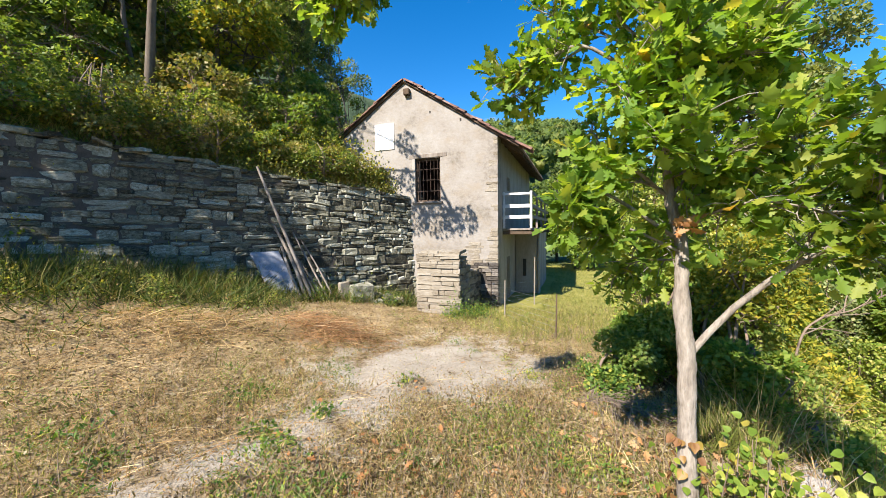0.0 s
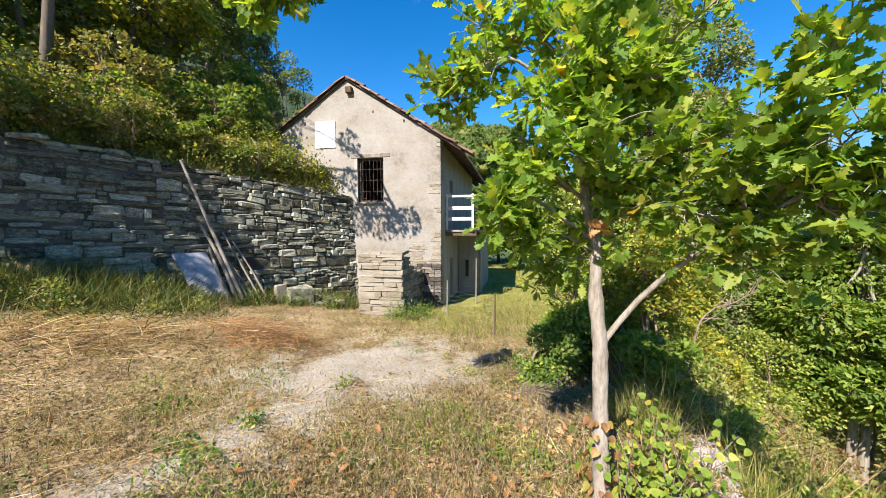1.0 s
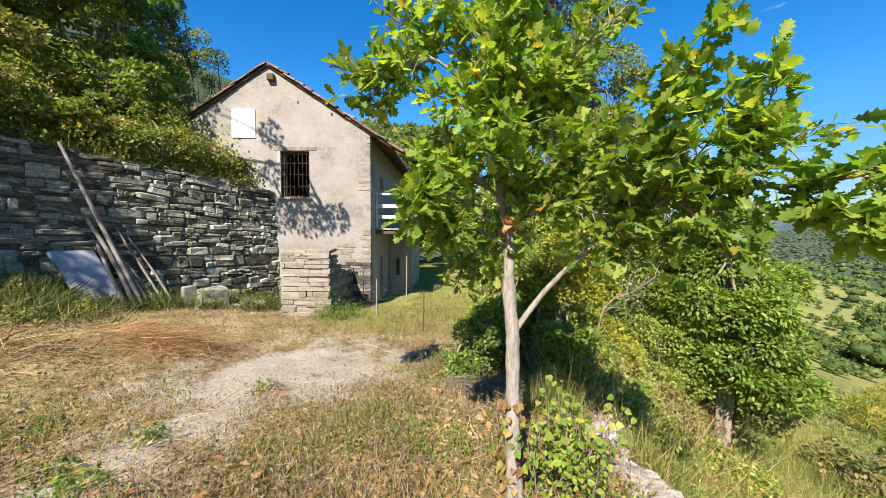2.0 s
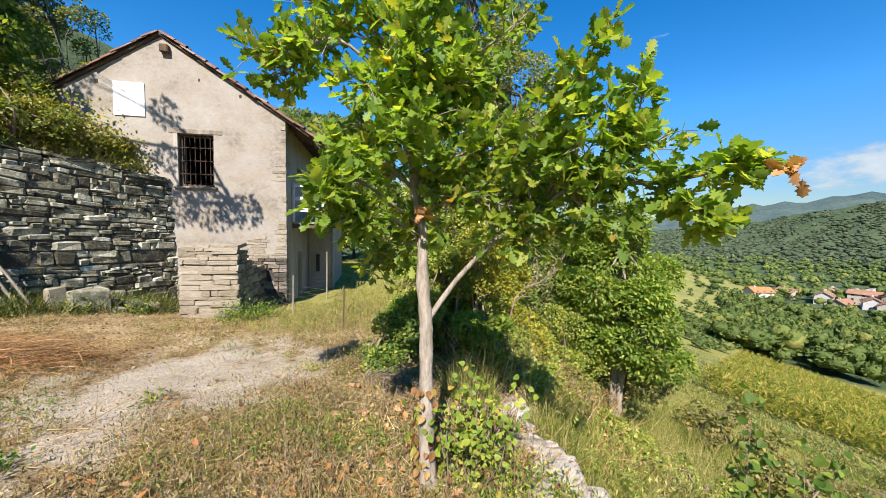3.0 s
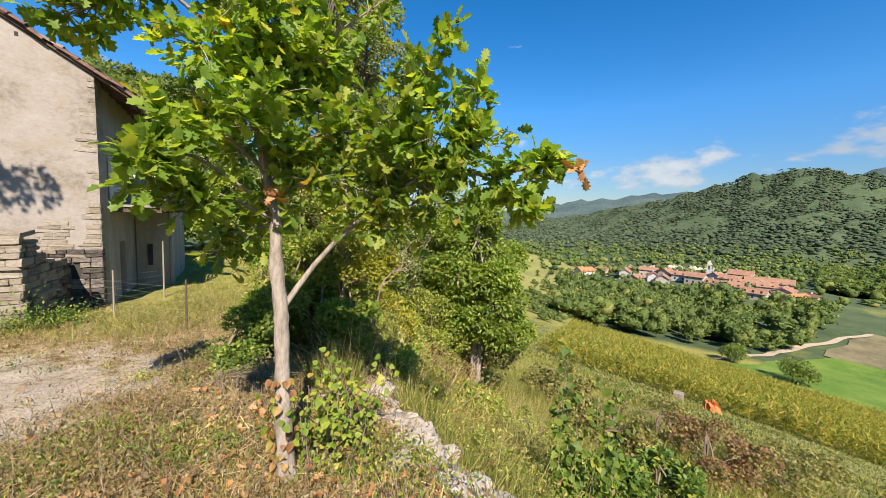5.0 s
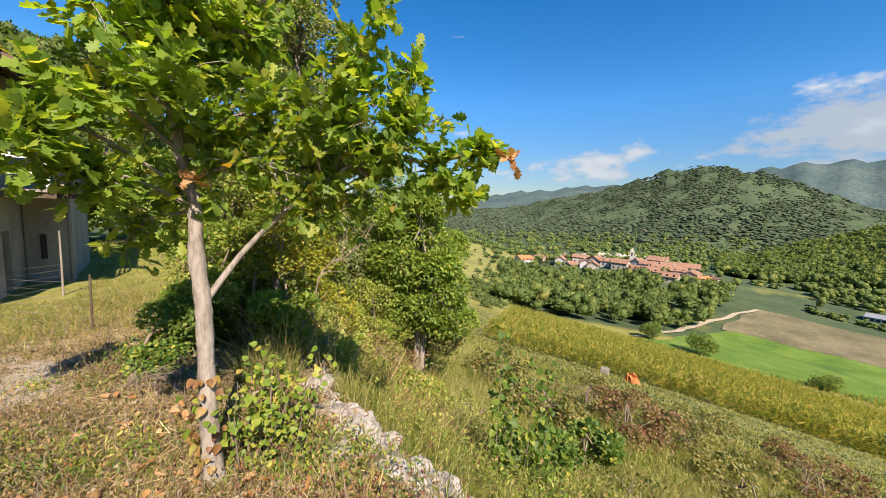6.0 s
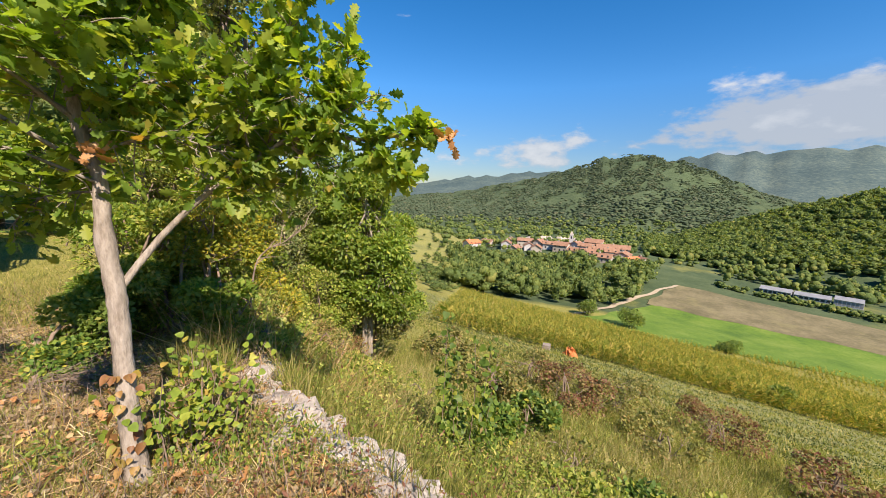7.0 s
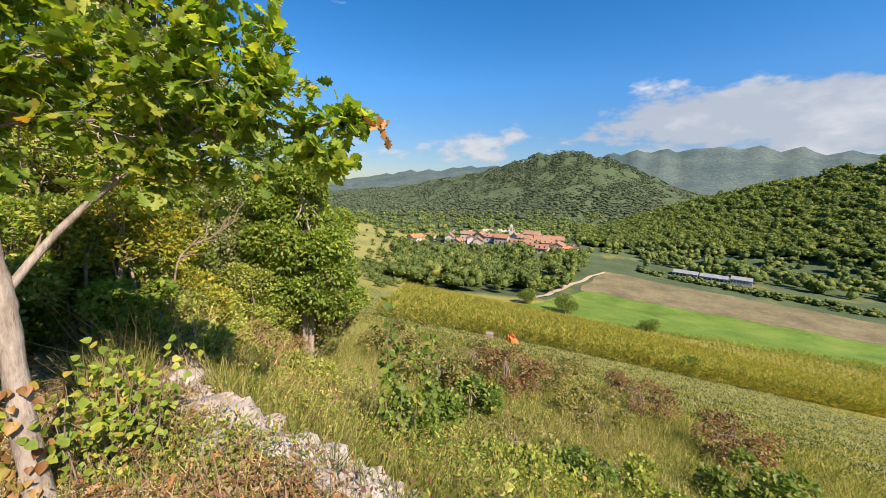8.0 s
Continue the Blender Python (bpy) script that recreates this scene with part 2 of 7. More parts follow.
OLD_WOOD = surface("grey_weathered_wood", [(0.3, (0.119, 0.0935, 0.0731)), (0.5, (0.23, 0.196, 0.159)), (0.7, (0.357, 0.323, 0.284))], 6, 40, (0.09, 0.07, 0.05), 0.4, 0.85, 0.6, 0.01, streak=(1, 1, 0.12))
WHITE_WOOD = surface("flaking_white_paint", [(0.3, (0.39, 0.374, 0.343)), (0.5, (0.577, 0.569, 0.546)), (0.7, (0.64, 0.632, 0.616))], 5, 40, (0.3, 0.26, 0.2), 0.3, 0.7, 0.3, 0.005)
WHITE_PANEL = surface("white_sheet_metal", [(0.3, (0.78, 0.78, 0.77)), (0.7, (0.86, 0.86, 0.85))], 3, 20, (0.7, 0.68, 0.64), 0.2, 0.5, 0.1, 0.003)
DARK_WOOD = surface("dark_beam_wood", [(0.3, (0.045, 0.03, 0.02)), (0.6, (0.13, 0.09, 0.06))], 5, 40, bump=0.5)
TILE = surface("terracotta_roof_tile", [(0.25, (0.09, 0.056, 0.0442)), (0.5, (0.2, 0.106, 0.0754)), (0.7, (0.28, 0.213, 0.182))], 5, 30, (0.07, 0.06, 0.05), 0.65, 0.9, 0.4, 0.01, 0.3)
IRON = surface("rusted_iron", [(0.3, (0.02, 0.014, 0.011)), (0.6, (0.05, 0.033, 0.025))], 8, 60, (0.08, 0.04, 0.022), 0.4, 0.75, 0.3, 0.003, metal=0.3)
WIRE = surface("galvanised_wire", [(0.3, (0.3, 0.3, 0.3)), (0.7, (0.5, 0.5, 0.5))], 8, 60, rough=0.5, bump=0.0, metal=0.8)
# Near-black colour standing for the shade inside openings and the empty room.
OPENING_SHADE = surface("painted_opening_shade", [(0.3, (0.03, 0.028, 0.025)), (0.7, (0.06, 0.055, 0.05))], 2, 20, bump=0.0)
SLAB = surface("pale_blue_grey_slab", [(0.25, (0.12, 0.126, 0.144)), (0.45, (0.288, 0.3, 0.33)), (0.65, (0.396, 0.408, 0.432))], 3, 18, (0.18, 0.18, 0.2), 0.5, 0.8, 0.4, 0.006)
BARK = surface("pale_oak_bark", [(0.28, (0.11, 0.088, 0.068)), (0.46, (0.24, 0.205, 0.165)), (0.6, (0.34, 0.3, 0.25)), (0.75, (0.46, 0.425, 0.37))], 18, 70, (0.1, 0.08, 0.062), 0.55, 0.95, 1.0, 0.02, streak=(1, 1, 0.28))
DARK_BARK = surface("dark_bark", [(0.3, (0.06, 0.048, 0.036)), (0.55, (0.14, 0.115, 0.09)), (0.75, (0.24, 0.21, 0.17))], 6, 40, bump=0.9, depth=0.015, streak=(1, 1, 0.3))
TWIG = surface("dry_twig_bark", [(0.3, (0.12, 0.085, 0.06)), (0.7, (0.3, 0.23, 0.17))], 9, 40, bump=0.3, depth=0.004)
ORANGE = surface("orange_tarpaulin", [(0.3, (0.36, 0.1, 0.03)), (0.7, (0.48, 0.17, 0.05))], 2, 12, (0.4, 0.12, 0.04), 0.3, 0.7, 0.4, 0.03)
ROOF_RED = surface("red_tile_roof", [(0.3, (0.168, 0.095, 0.06)), (0.5, (0.258, 0.142, 0.0896)), (0.7, (0.336, 0.204, 0.132))], 0.5, 3.0, (0.28, 0.17, 0.12), 0.4, 0.9, 0.3, 0.1)
ROOF_NEW = surface("bright_orange_tile_roof", [(0.3, (0.42, 0.13, 0.05)), (0.7, (0.52, 0.2, 0.09))], 0.5, 3.0, (0.5, 0.15, 0.06), 0.3, 0.85, 0.3, 0.1)
HOUSE_WALL = surface("cream_house_wall", [(0.3, (0.3, 0.26, 0.21)), (0.7, (0.44, 0.4, 0.34))], 0.4, 2.0, (0.4, 0.34, 0.27), 0.3, 0.9, 0.1, 0.02)
WHITE_WALL = surface("white_painted_wall", [(0.3, (0.336, 0.336, 0.328)), (0.7, (0.464, 0.464, 0.456))], 0.3, 2.0, (0.5, 0.5, 0.5), 0.3, 0.85, 0.1, 0.02)
PANE = surface("dark_window_glass", [(0.3, (0.03, 0.035, 0.04)), (0.7, (0.06, 0.065, 0.07))], 1, 4, rough=0.15, bump=0.0)
GREENHOUSE = surface("greenhouse_sheeting", [(0.3, (0.14, 0.15, 0.16)), (0.7, (0.27, 0.28, 0.29))], 0.4, 2.0, (0.3, 0.32, 0.33), 0.4, 0.5, 0.1, 0.02)
PATH_DIRT = surface("pale_dirt_road", [(0.3, (0.28, 0.225, 0.155)), (0.7, (0.42, 0.36, 0.26))], 0.5, 4.0, (0.35, 0.3, 0.2), 0.3, 0.95, 0.2, 0.05)
CLOVER = surface("green_clover_field", [(0.36, (0.05, 0.11, 0.014)), (0.5, (0.09, 0.165, 0.02)), (0.62, (0.14, 0.205, 0.034))], 0.09, 0.9, (0.15, 0.22, 0.04), 0.4, 0.95, 0.8, 0.3)
FALLOW = surface("brown_fallow_field", [(0.36, (0.085, 0.08, 0.038)), (0.5, (0.135, 0.118, 0.062)), (0.62, (0.19, 0.165, 0.09))], 0.08, 0.7, (0.22, 0.2, 0.09), 0.45, 0.95, 0.5, 0.2)

OAK_LEAF = leafy("oak_leaf", [(0.0, (0.099, 0.182, 0.0299)), (0.35, (0.165, 0.275, 0.0391)), (0.7, (0.259, 0.352, 0.0517)), (0.96, (0.374, 0.418, 0.069)), (0.993, (0.407, 0.352, 0.069)), (1.0, (0.44, 0.242, 0.069))], 0.54)
OAK_LEAF_ONE = leafy("single_oak_leaf", [(0.0, (0.11, 0.193, 0.0299)), (0.5, (0.182, 0.286, 0.0391)), (0.85, (0.275, 0.363, 0.0552)), (1.0, (0.396, 0.418, 0.069))], 0.54, single=True)
DRY_LEAF = leafy("withered_leaf", [(0.0, (0.32, 0.14, 0.05)), (0.5, (0.46, 0.24, 0.1)), (1.0, (0.55, 0.36, 0.19))], 0.3)
VINE_LEAF = leafy("vine_leaf", [(0.0, (0.13, 0.22, 0.03)), (0.6, (0.24, 0.31, 0.045)), (0.9, (0.38, 0.38, 0.06)), (1.0, (0.42, 0.3, 0.07))], 0.4, single=True)
SAPLING_LEAF = leafy("sapling_leaf", [(0.0, (0.07, 0.135, 0.024)), (0.6, (0.13, 0.21, 0.036)), (0.9, (0.23, 0.3, 0.05)), (1.0, (0.38, 0.38, 0.07))], 0.5, single=True)
VINE_DRY = leafy("withered_vine_leaf", [(0.0, (0.14, 0.06, 0.035)), (0.4, (0.24, 0.12, 0.05)), (0.8, (0.33, 0.21, 0.07)), (1.0, (0.26, 0.25, 0.055))], 0.3, single=True)
MAPLE_LEAF = leafy("field_maple_leaf", [(0.0, (0.108, 0.184, 0.0286)), (0.5, (0.178, 0.27, 0.0418)), (0.85, (0.275, 0.34, 0.0616)), (1.0, (0.41, 0.4, 0.0825))], 0.5)
POPLAR_LEAF = leafy("poplar_leaf", [(0.0, (0.11, 0.155, 0.05)), (0.5, (0.18, 0.22, 0.075)), (0.85, (0.27, 0.29, 0.11)), (1.0, (0.37, 0.36, 0.15))], 0.4)
BANK_LEAF = leafy("acacia_leaf", [(0.0, (0.0765, 0.122, 0.027)), (0.5, (0.14, 0.198, 0.0432)), (0.8, (0.225, 0.266, 0.0675)), (1.0, (0.342, 0.324, 0.099))], 0.5)
YELLOW_LEAF = leafy("yellowing_leaf", [(0.0, (0.12, 0.18, 0.03)), (0.5, (0.23, 0.26, 0.035)), (0.85, (0.42, 0.37, 0.04)), (1.0, (0.46, 0.32, 0.06))], 0.42)
SHRUB_LEAF = leafy("dark_shrub_leaf", [(0.0, (0.085, 0.145, 0.03)), (0.6, (0.15, 0.22, 0.045)), (0.9, (0.23, 0.285, 0.065)), (1.0, (0.34, 0.33, 0.09))], 0.48)
OLIVE_LEAF = leafy("olive_scrub_leaf", [(0.0, (0.11, 0.13, 0.035)), (0.5, (0.2, 0.21, 0.06)), (0.85, (0.31, 0.27, 0.09)), (1.0, (0.38, 0.25, 0.11))], 0.38)
RED_LEAF = leafy("reddened_dogwood_leaf", [(0.0, (0.13, 0.045, 0.03)), (0.3, (0.2, 0.09, 0.05)), (0.6, (0.23, 0.16, 0.06)), (1.0, (0.17, 0.19, 0.05))], 0.3)
DRY_GRASS = leafy("dry_grass", [(0.0, (0.121, 0.07, 0.0306)), (0.3, (0.251, 0.165, 0.0714)), (0.54, (0.391, 0.31, 0.143)), (0.7, (0.539, 0.47, 0.275)), (0.79, (0.223, 0.24, 0.0612)), (1.0, (0.13, 0.18, 0.0408))], 0.3, 0.8, 0.1)
STRAW = leafy("cut_straw", [(0.0, (0.26, 0.14, 0.06)), (0.5, (0.42, 0.27, 0.12)), (0.85, (0.56, 0.42, 0.22)), (1.0, (0.68, 0.56, 0.34))], 0.25, 0.8, 0.1)
RED_STRAW = leafy("red_brown_stalks", [(0.0, (0.2, 0.09, 0.04)), (0.5, (0.36, 0.19, 0.085)), (0.85, (0.48, 0.3, 0.15)), (1.0, (0.58, 0.42, 0.24))], 0.25, 0.8, 0.1)
PALE_GRASS = leafy("bleached_grass", [(0.0, (0.24, 0.22, 0.08)), (0.5, (0.4, 0.35, 0.15)), (1.0, (0.58, 0.5, 0.27))], 0.35, 0.8, 0.1)
RANK = leafy("rank_green_grass", [(0.0, (0.028, 0.0533, 0.0128)), (0.5, (0.064, 0.0943, 0.0208)), (0.85, (0.136, 0.152, 0.036)), (1.0, (0.288, 0.246, 0.096))], 0.3, 0.6, 0.2)
GREEN_GRASS = leafy("green_grass", [(0.0, (0.08, 0.11, 0.025)), (0.45, (0.16, 0.185, 0.04)), (0.8, (0.29, 0.27, 0.07)), (1.0, (0.46, 0.38, 0.16))], 0.3, 0.7, 0.15)
SLOPE_GRASS = leafy("slope_grass", [(0.0, (0.1, 0.135, 0.027)), (0.4, (0.195, 0.225, 0.048)), (0.75, (0.34, 0.32, 0.105)), (1.0, (0.48, 0.38, 0.18))], 0.4, 0.7, 0.15)
WEED = leafy("green_weed", [(0.0, (0.05, 0.11, 0.02)), (0.5, (0.1, 0.18, 0.03)), (0.85, (0.2, 0.26, 0.045)), (1.0, (0.36, 0.33, 0.05))], 0.35)
CORN = leafy("ripening_maize", [(0.0, (0.11, 0.17, 0.03)), (0.5, (0.23, 0.26, 0.045)), (0.8, (0.42, 0.35, 0.07)), (1.0, (0.52, 0.38, 0.13))], 0.4, 0.7, 0.15)
FAR_LEAF = leafy("far_tree_leaf", [(0.0, (0.0975, 0.15, 0.0495)), (0.5, (0.143, 0.206, 0.0638)), (0.85, (0.202, 0.256, 0.0748)), (1.0, (0.299, 0.306, 0.0935))], 0.4, 0.8, 0.1, clumps=1.6)
# Greyer and bluer than nearer leaves: distance haze put into the base colour.
HAZY_HILL_LEAF = leafy("hazed_hill_oak_leaf", [(0.0, (0.07, 0.108, 0.064)), (0.5, (0.092, 0.13, 0.074)), (0.85, (0.115, 0.15, 0.084)), (1.0, (0.16, 0.17, 0.1))], 0.3, 0.8, 0.1, clumps=3.0)
HERB_LEAF = leafy("yellow_green_herb", [(0.0, (0.108, 0.173, 0.0275)), (0.45, (0.205, 0.27, 0.044)), (0.8, (0.324, 0.346, 0.066)), (1.0, (0.475, 0.41, 0.132))], 0.4)
BROWN_HERB = leafy("withered_herb", [(0.0, (0.117, 0.0825, 0.045)), (0.4, (0.216, 0.16, 0.08)), (0.75, (0.333, 0.262, 0.14)), (0.9, (0.378, 0.213, 0.1)), (1.0, (0.171, 0.213, 0.06))], 0.3, 0.8, 0.1)
LITTER = leafy("dead_leaf_litter", [(0.0, (0.085, 0.0552, 0.0333)), (0.3, (0.17, 0.12, 0.0712)), (0.6, (0.281, 0.221, 0.138)), (0.85, (0.399, 0.34, 0.228)), (0.97, (0.22, 0.11, 0.057)), (1.0, (0.17, 0.193, 0.057))], 0.2, 0.85, 0.1)
# ---- the lie of the land ----
EDGE = (1.7, 0.6)                     # a point on the terrace's broken edge
EDGE_OUT = (0.909, -0.42)             # across it, downhill
WALL_A, WALL_DIR, WALL_UP = (-7.9, 6.5), (0.801, 0.598), (-0.598, 0.801)   # retaining wall: foot, run, uphill side
CORNER = (1.65, 10.84)                # the house's near right corner
HOUSE_LEFT, HOUSE_FRONT = (-0.94, 0.342), (-0.342, -0.94)


def smooth(a, b, v):
    k = np.clip((v - a) / (b - a), 0, 1)
    return k * k * (3 - 2 * k)


def ripple(x, y):
    """Gentle unevenness, in metres at three sizes."""
    return (0.035 * np.sin(1.7 * x + 0.6 * y) * np.sin(1.3 * y - 0.5 * x + 1) + 0.018 * np.sin(4.1 * x - 2.3 * y) * np.sin(3.7 * y + 1.9 * x)
            + 0.008 * np.sin(9.7 * x + 3.1 * y) * np.sin(8.9 * y - 4.2 * x))


def wall_top(s):
    return np.interp(s, [-8, 0, 4, 8.7], [4.1, 3.72, 3.25, 2.78])


def ground_z(x, y):
    x, y = np.asarray(x, float), np.asarray(y, float)
    r, az = np.hypot(x, y), np.degrees(np.arctan2(x, y))
    d = (x - EDGE[0]) * EDGE_OUT[0] + (y - EDGE[1]) * EDGE_OUT[1]
    s = (x - WALL_A[0]) * WALL_DIR[0] + (y - WALL_A[1]) * WALL_DIR[1]
    e = (x - WALL_A[0]) * WALL_UP[0] + (y - WALL_A[1]) * WALL_UP[1]
    q = (x - CORNER[0]) * HOUSE_LEFT[0] + (y - CORNER[1]) * HOUSE_LEFT[1]
    f = (x - CORNER[0]) * HOUSE_FRONT[0] + (y - CORNER[1]) * HOUSE_FRONT[1]
    terrace = -0.058 * np.clip(y, 0, 12) - 0.02 * np.clip(y - 12, 0, 25)
    terrace = terrace + smooth(-5, -1.2, e) * np.clip(1.25 * (1 - s / 8.7), 0, 1.6)
    drop = np.interp(d, [0, 0.35, 1.2, 4.2, 22, 50, 110, 160], [0, -0.3, -1.05, -2.75, -8.9, -17.9, -36, -42])
    z = terrace + drop + ripple(x, y) * np.clip(r / 3, 0.3, 1)
    # the wooded bank over the retaining wall and behind the house
    keep = 1 - (1 - smooth(5.7 + 0.45 * np.clip(-f - 1, 0, 60), 6.3 + 1.2 * np.clip(-f - 0.5, 0, 60), q)) * smooth(-0.05, -0.3, f)
    bank = wall_top(s) + 0.58 * np.clip(e - 0.4, 0, 60) + 0.25 * np.clip(e - 60, 0, 100)
    k = smooth(0.2, 0.42, e) * keep
    z = z * (1 - k) + np.maximum(bank, z) * k
    z = z + 0.34 * np.clip(y - 34, 0, 140) * smooth(0, 16, -d) * (1 - k)
    # valley floor, village knoll and the hills round it
    z = np.where(r > 130, z + 9 * np.exp(-((x - 300) ** 2 + (y - 15) ** 2) / 70 ** 2), z)
    for near, far, azs, els in (
            (190, 330, [-180, 30, 44, 56, 63, 69, 74.6, 77, 80], [-20, -20, -5, -3.6, -4.5, -5.7, -7.1, -9, -14]),
            (300, 470, [60, 92, 96.7, 103.8, 109, 116, 121.6, 126, 140, 170, 200], [-6.5, -6.5, -6.2, -2.9, -0.9, 1.6, 3.0, 4.3, 6, 6, 3]),
            (620, 1450, [20, 40, 58, 66, 72, 80, 86, 90, 94.8, 101.7, 107.4, 112, 120, 140, 180], [2, 1, -0.5, 0.3, 1.2, 3.0, 4.7, 6.0, 7.05, 4.9, 2.3, 1, 0, 0, 3]),
            (1700, 3200, [-180, 10, 40, 58.7, 63.6, 72, 80, 86, 95, 103.6, 108, 112.8, 118, 126, 140, 180], [4, 4, 1.5, 1.1, 2, 3.2, 4.1, 4.3, 5, 6.7, 6.6, 6.98, 6.4, 5.4, 5, 4])):
        el = np.interp(az, azs, els)
        crest = far * np.tan(np.radians(el)) * (1 + 0.03 * np.sin(az * 1.9) + 0.015 * np.sin(az * 5.3))
        low = np.where(z < -30, z, -42)
        up = low + (crest - low) * np.clip((r - near) / (far - near), 0, 1) ** 1.15 - np.clip(r - far, 0, None) * 0.22
        z = np.where((r > near) & (crest > low + 1) & (d > -40), np.maximum(z, up), z)
    z = z + np.clip((r - 700) / 1200, 0, 1) * (7 * np.sin(x * 0.011 + 1.7 * np.sin(y * 0.006)) * np.sin(y * 0.013 + x * 0.004) + 5 * np.sin(x * 0.027 - y * 0.017) * np.sin(y * 0.031 + 1))
    return np.where(r > 3300, z - 0.1 * (r - 3300), z)
# ---- builders ----
def gz(x, y):
    return float(ground_z(x, y))


def mesh_of(name, verts, faces, material):
    """A mesh from an array of places and an array of triangles or quads."""
    verts, faces = np.asarray(verts, np.float32), np.asarray(faces, np.int32)
    me = bpy.data.meshes.new(name)
    k = faces.shape[1]
    me.vertices.add(len(verts)), me.loops.add(faces.size), me.polygons.add(len(faces))
    me.vertices.foreach_set("co", verts.ravel())
    me.loops.foreach_set("vertex_index", faces.ravel())
    me.polygons.foreach_set("loop_start", np.arange(len(faces), dtype=np.int32) * k)
    me.materials.append(material)
    me.update(calc_edges=True)
    me.validate()
    return me


def smoothed(me):
    me.polygons.foreach_set("use_smooth", np.ones(len(me.polygons), bool))
    return me


def thing(name, at, label, category, group="", kind=""):
    """An Empty at the thing's base, which carries its parts."""
    ob = new(name)
    ob.empty_display_size = 0.2
    ob.matrix_basis = Matrix.Translation(at) if not isinstance(at, Matrix) else at
    return tagged(ob, label, category, group, kind)


def part(name, shape, material, parent, label="", kind=""):
    """Links a bmesh or a mesh, given in the world's metres, as one part of its thing or part."""
    if isinstance(shape, bmesh.types.BMesh):
        me = bpy.data.meshes.new(name)
        bmesh.ops.recalc_face_normals(shape, faces=shape.faces)
        shape.to_mesh(me)
        shape.free()
        me.materials.append(material)
    else:
        me = shape
    ob = new(name, me)
    if parent is not None:
        ob.parent = parent
        if parent.parent is None:
            ob.matrix_parent_inverse = parent.matrix_basis.inverted()
    if label:
        ob["label"] = label
    if kind:
        ob["kind"] = kind
    return ob


def block(bm, o, ux, uy, uz, bevel=0.0, jitter=0.0, rng=None):
    """A box from a corner and three edges, with rounded edges and uneven corners."""
    o, ux, uy, uz = (Vector(v) for v in (o, ux, uy, uz))
    c = [o + ux * i + uy * j + uz * k for k in (0, 1) for j in (0, 1) for i in (0, 1)]
    if jitter:
        c = [p + Vector(rng.uniform(-jitter, jitter, 3)) for p in c]
    v = [bm.verts.new(p) for p in c]
    fs = [bm.faces.new([v[i] for i in q]) for q in ((0, 2, 3, 1), (4, 5, 7, 6), (0, 1, 5, 4), (1, 3, 7, 5), (3, 2, 6, 7), (2, 0, 4, 6))]
    if bevel:
        es = list({e for f in fs for e in f.edges})
        bmesh.ops.bevel(bm, geom=es, offset=bevel, segments=1, affect="EDGES")
    return bm


def tube(paths, sides=7):
    """Tapered limbs: each path is (places, radii). Returns places and quads."""
    V, F, base = [], [], 0
    for pts, rad in paths:
        pts = np.asarray(pts, float)
        tan = np.gradient(pts, axis=0)
        tan /= np.linalg.norm(tan, axis=1)[:, None] + 1e-9
        up = np.array([0.31, 0.94, 0.12])
        for p, t, r in zip(pts, tan, rad):
            a = np.cross(t, up)
            a /= np.linalg.norm(a) + 1e-9
            b = np.cross(t, a)
            th = np.arange(sides) * 2 * np.pi / sides
            V.append(p + r * (np.cos(th)[:, None] * a + np.sin(th)[:, None] * b))
        n = len(pts)
        for i in range(n - 1):
            for j in range(sides):
                k = (j + 1) % sides
                F.append((base + i * sides + j, base + i * sides + k, base + (i + 1) * sides + k, base + (i + 1) * sides + j))
        base += n * sides
    return np.concatenate(V), np.array(F)


def curve_through(pts, n):
    """n places along a smooth line through a few."""
    pts = np.asarray(pts, float)
    t = np.linspace(0, len(pts) - 1, n)
    P = np.concatenate([[2 * pts[0] - pts[1]], pts, [2 * pts[-1] - pts[-2]]])
    i = np.minimum(t.astype(int), len(pts) - 2)
    u = (t - i)[:, None]
    a, b, c, d = P[i], P[i + 1], P[i + 2], P[i + 3]
    return 0.5 * (2 * b + (c - a) * u + (2 * a - 5 * b + 4 * c - d) * u ** 2 + (3 * b - a - 3 * c + d) * u ** 3)


def fan(outline, fold=0.25):
    """A leaf from half an outline (width, length), folded on its midrib, unit long along y."""
    left = [(-w, y, fold * w) for w, y in outline]
    right = [(w, y, fold * w) for w, y in outline]
    v = [(0, 0, 0)] + right + [(0, 1, 0)] + left[::-1]
    n = len(outline)
    f, mid = [], len(v)
    v.append((0, 0.5, 0))
    ring = list(range(len(v) - 1))
    for i in range(len(ring)):
        f.append((mid, ring[i], ring[(i + 1) % len(ring)]))
    return np.array(v, float), np.array(f)


OAK_SHAPE = fan([(0.03, 0.12), (0.15, 0.2), (0.1, 0.3), (0.27, 0.42), (0.16, 0.52), (0.33, 0.66), (0.18, 0.74), (0.22, 0.88), (0.1, 0.9)])
MAPLE_SHAPE = fan([(0.3, 0.1), (0.22, 0.28), (0.48, 0.45), (0.24, 0.55), (0.26, 0.78), (0.1, 0.8)])
HEART_SHAPE = fan([(0.32, 0.02), (0.45, 0.25), (0.36, 0.55), (0.16, 0.82)])
OVAL_SHAPE = (np.array([(0, 0, 0), (0.24, 0.4, 0.06), (0, 1, 0), (-0.24, 0.4, 0.06), (0, 0.45, 0)], float), np.array([(0, 1, 4), (1, 2, 4), (2, 3, 4), (3, 0, 4)]))
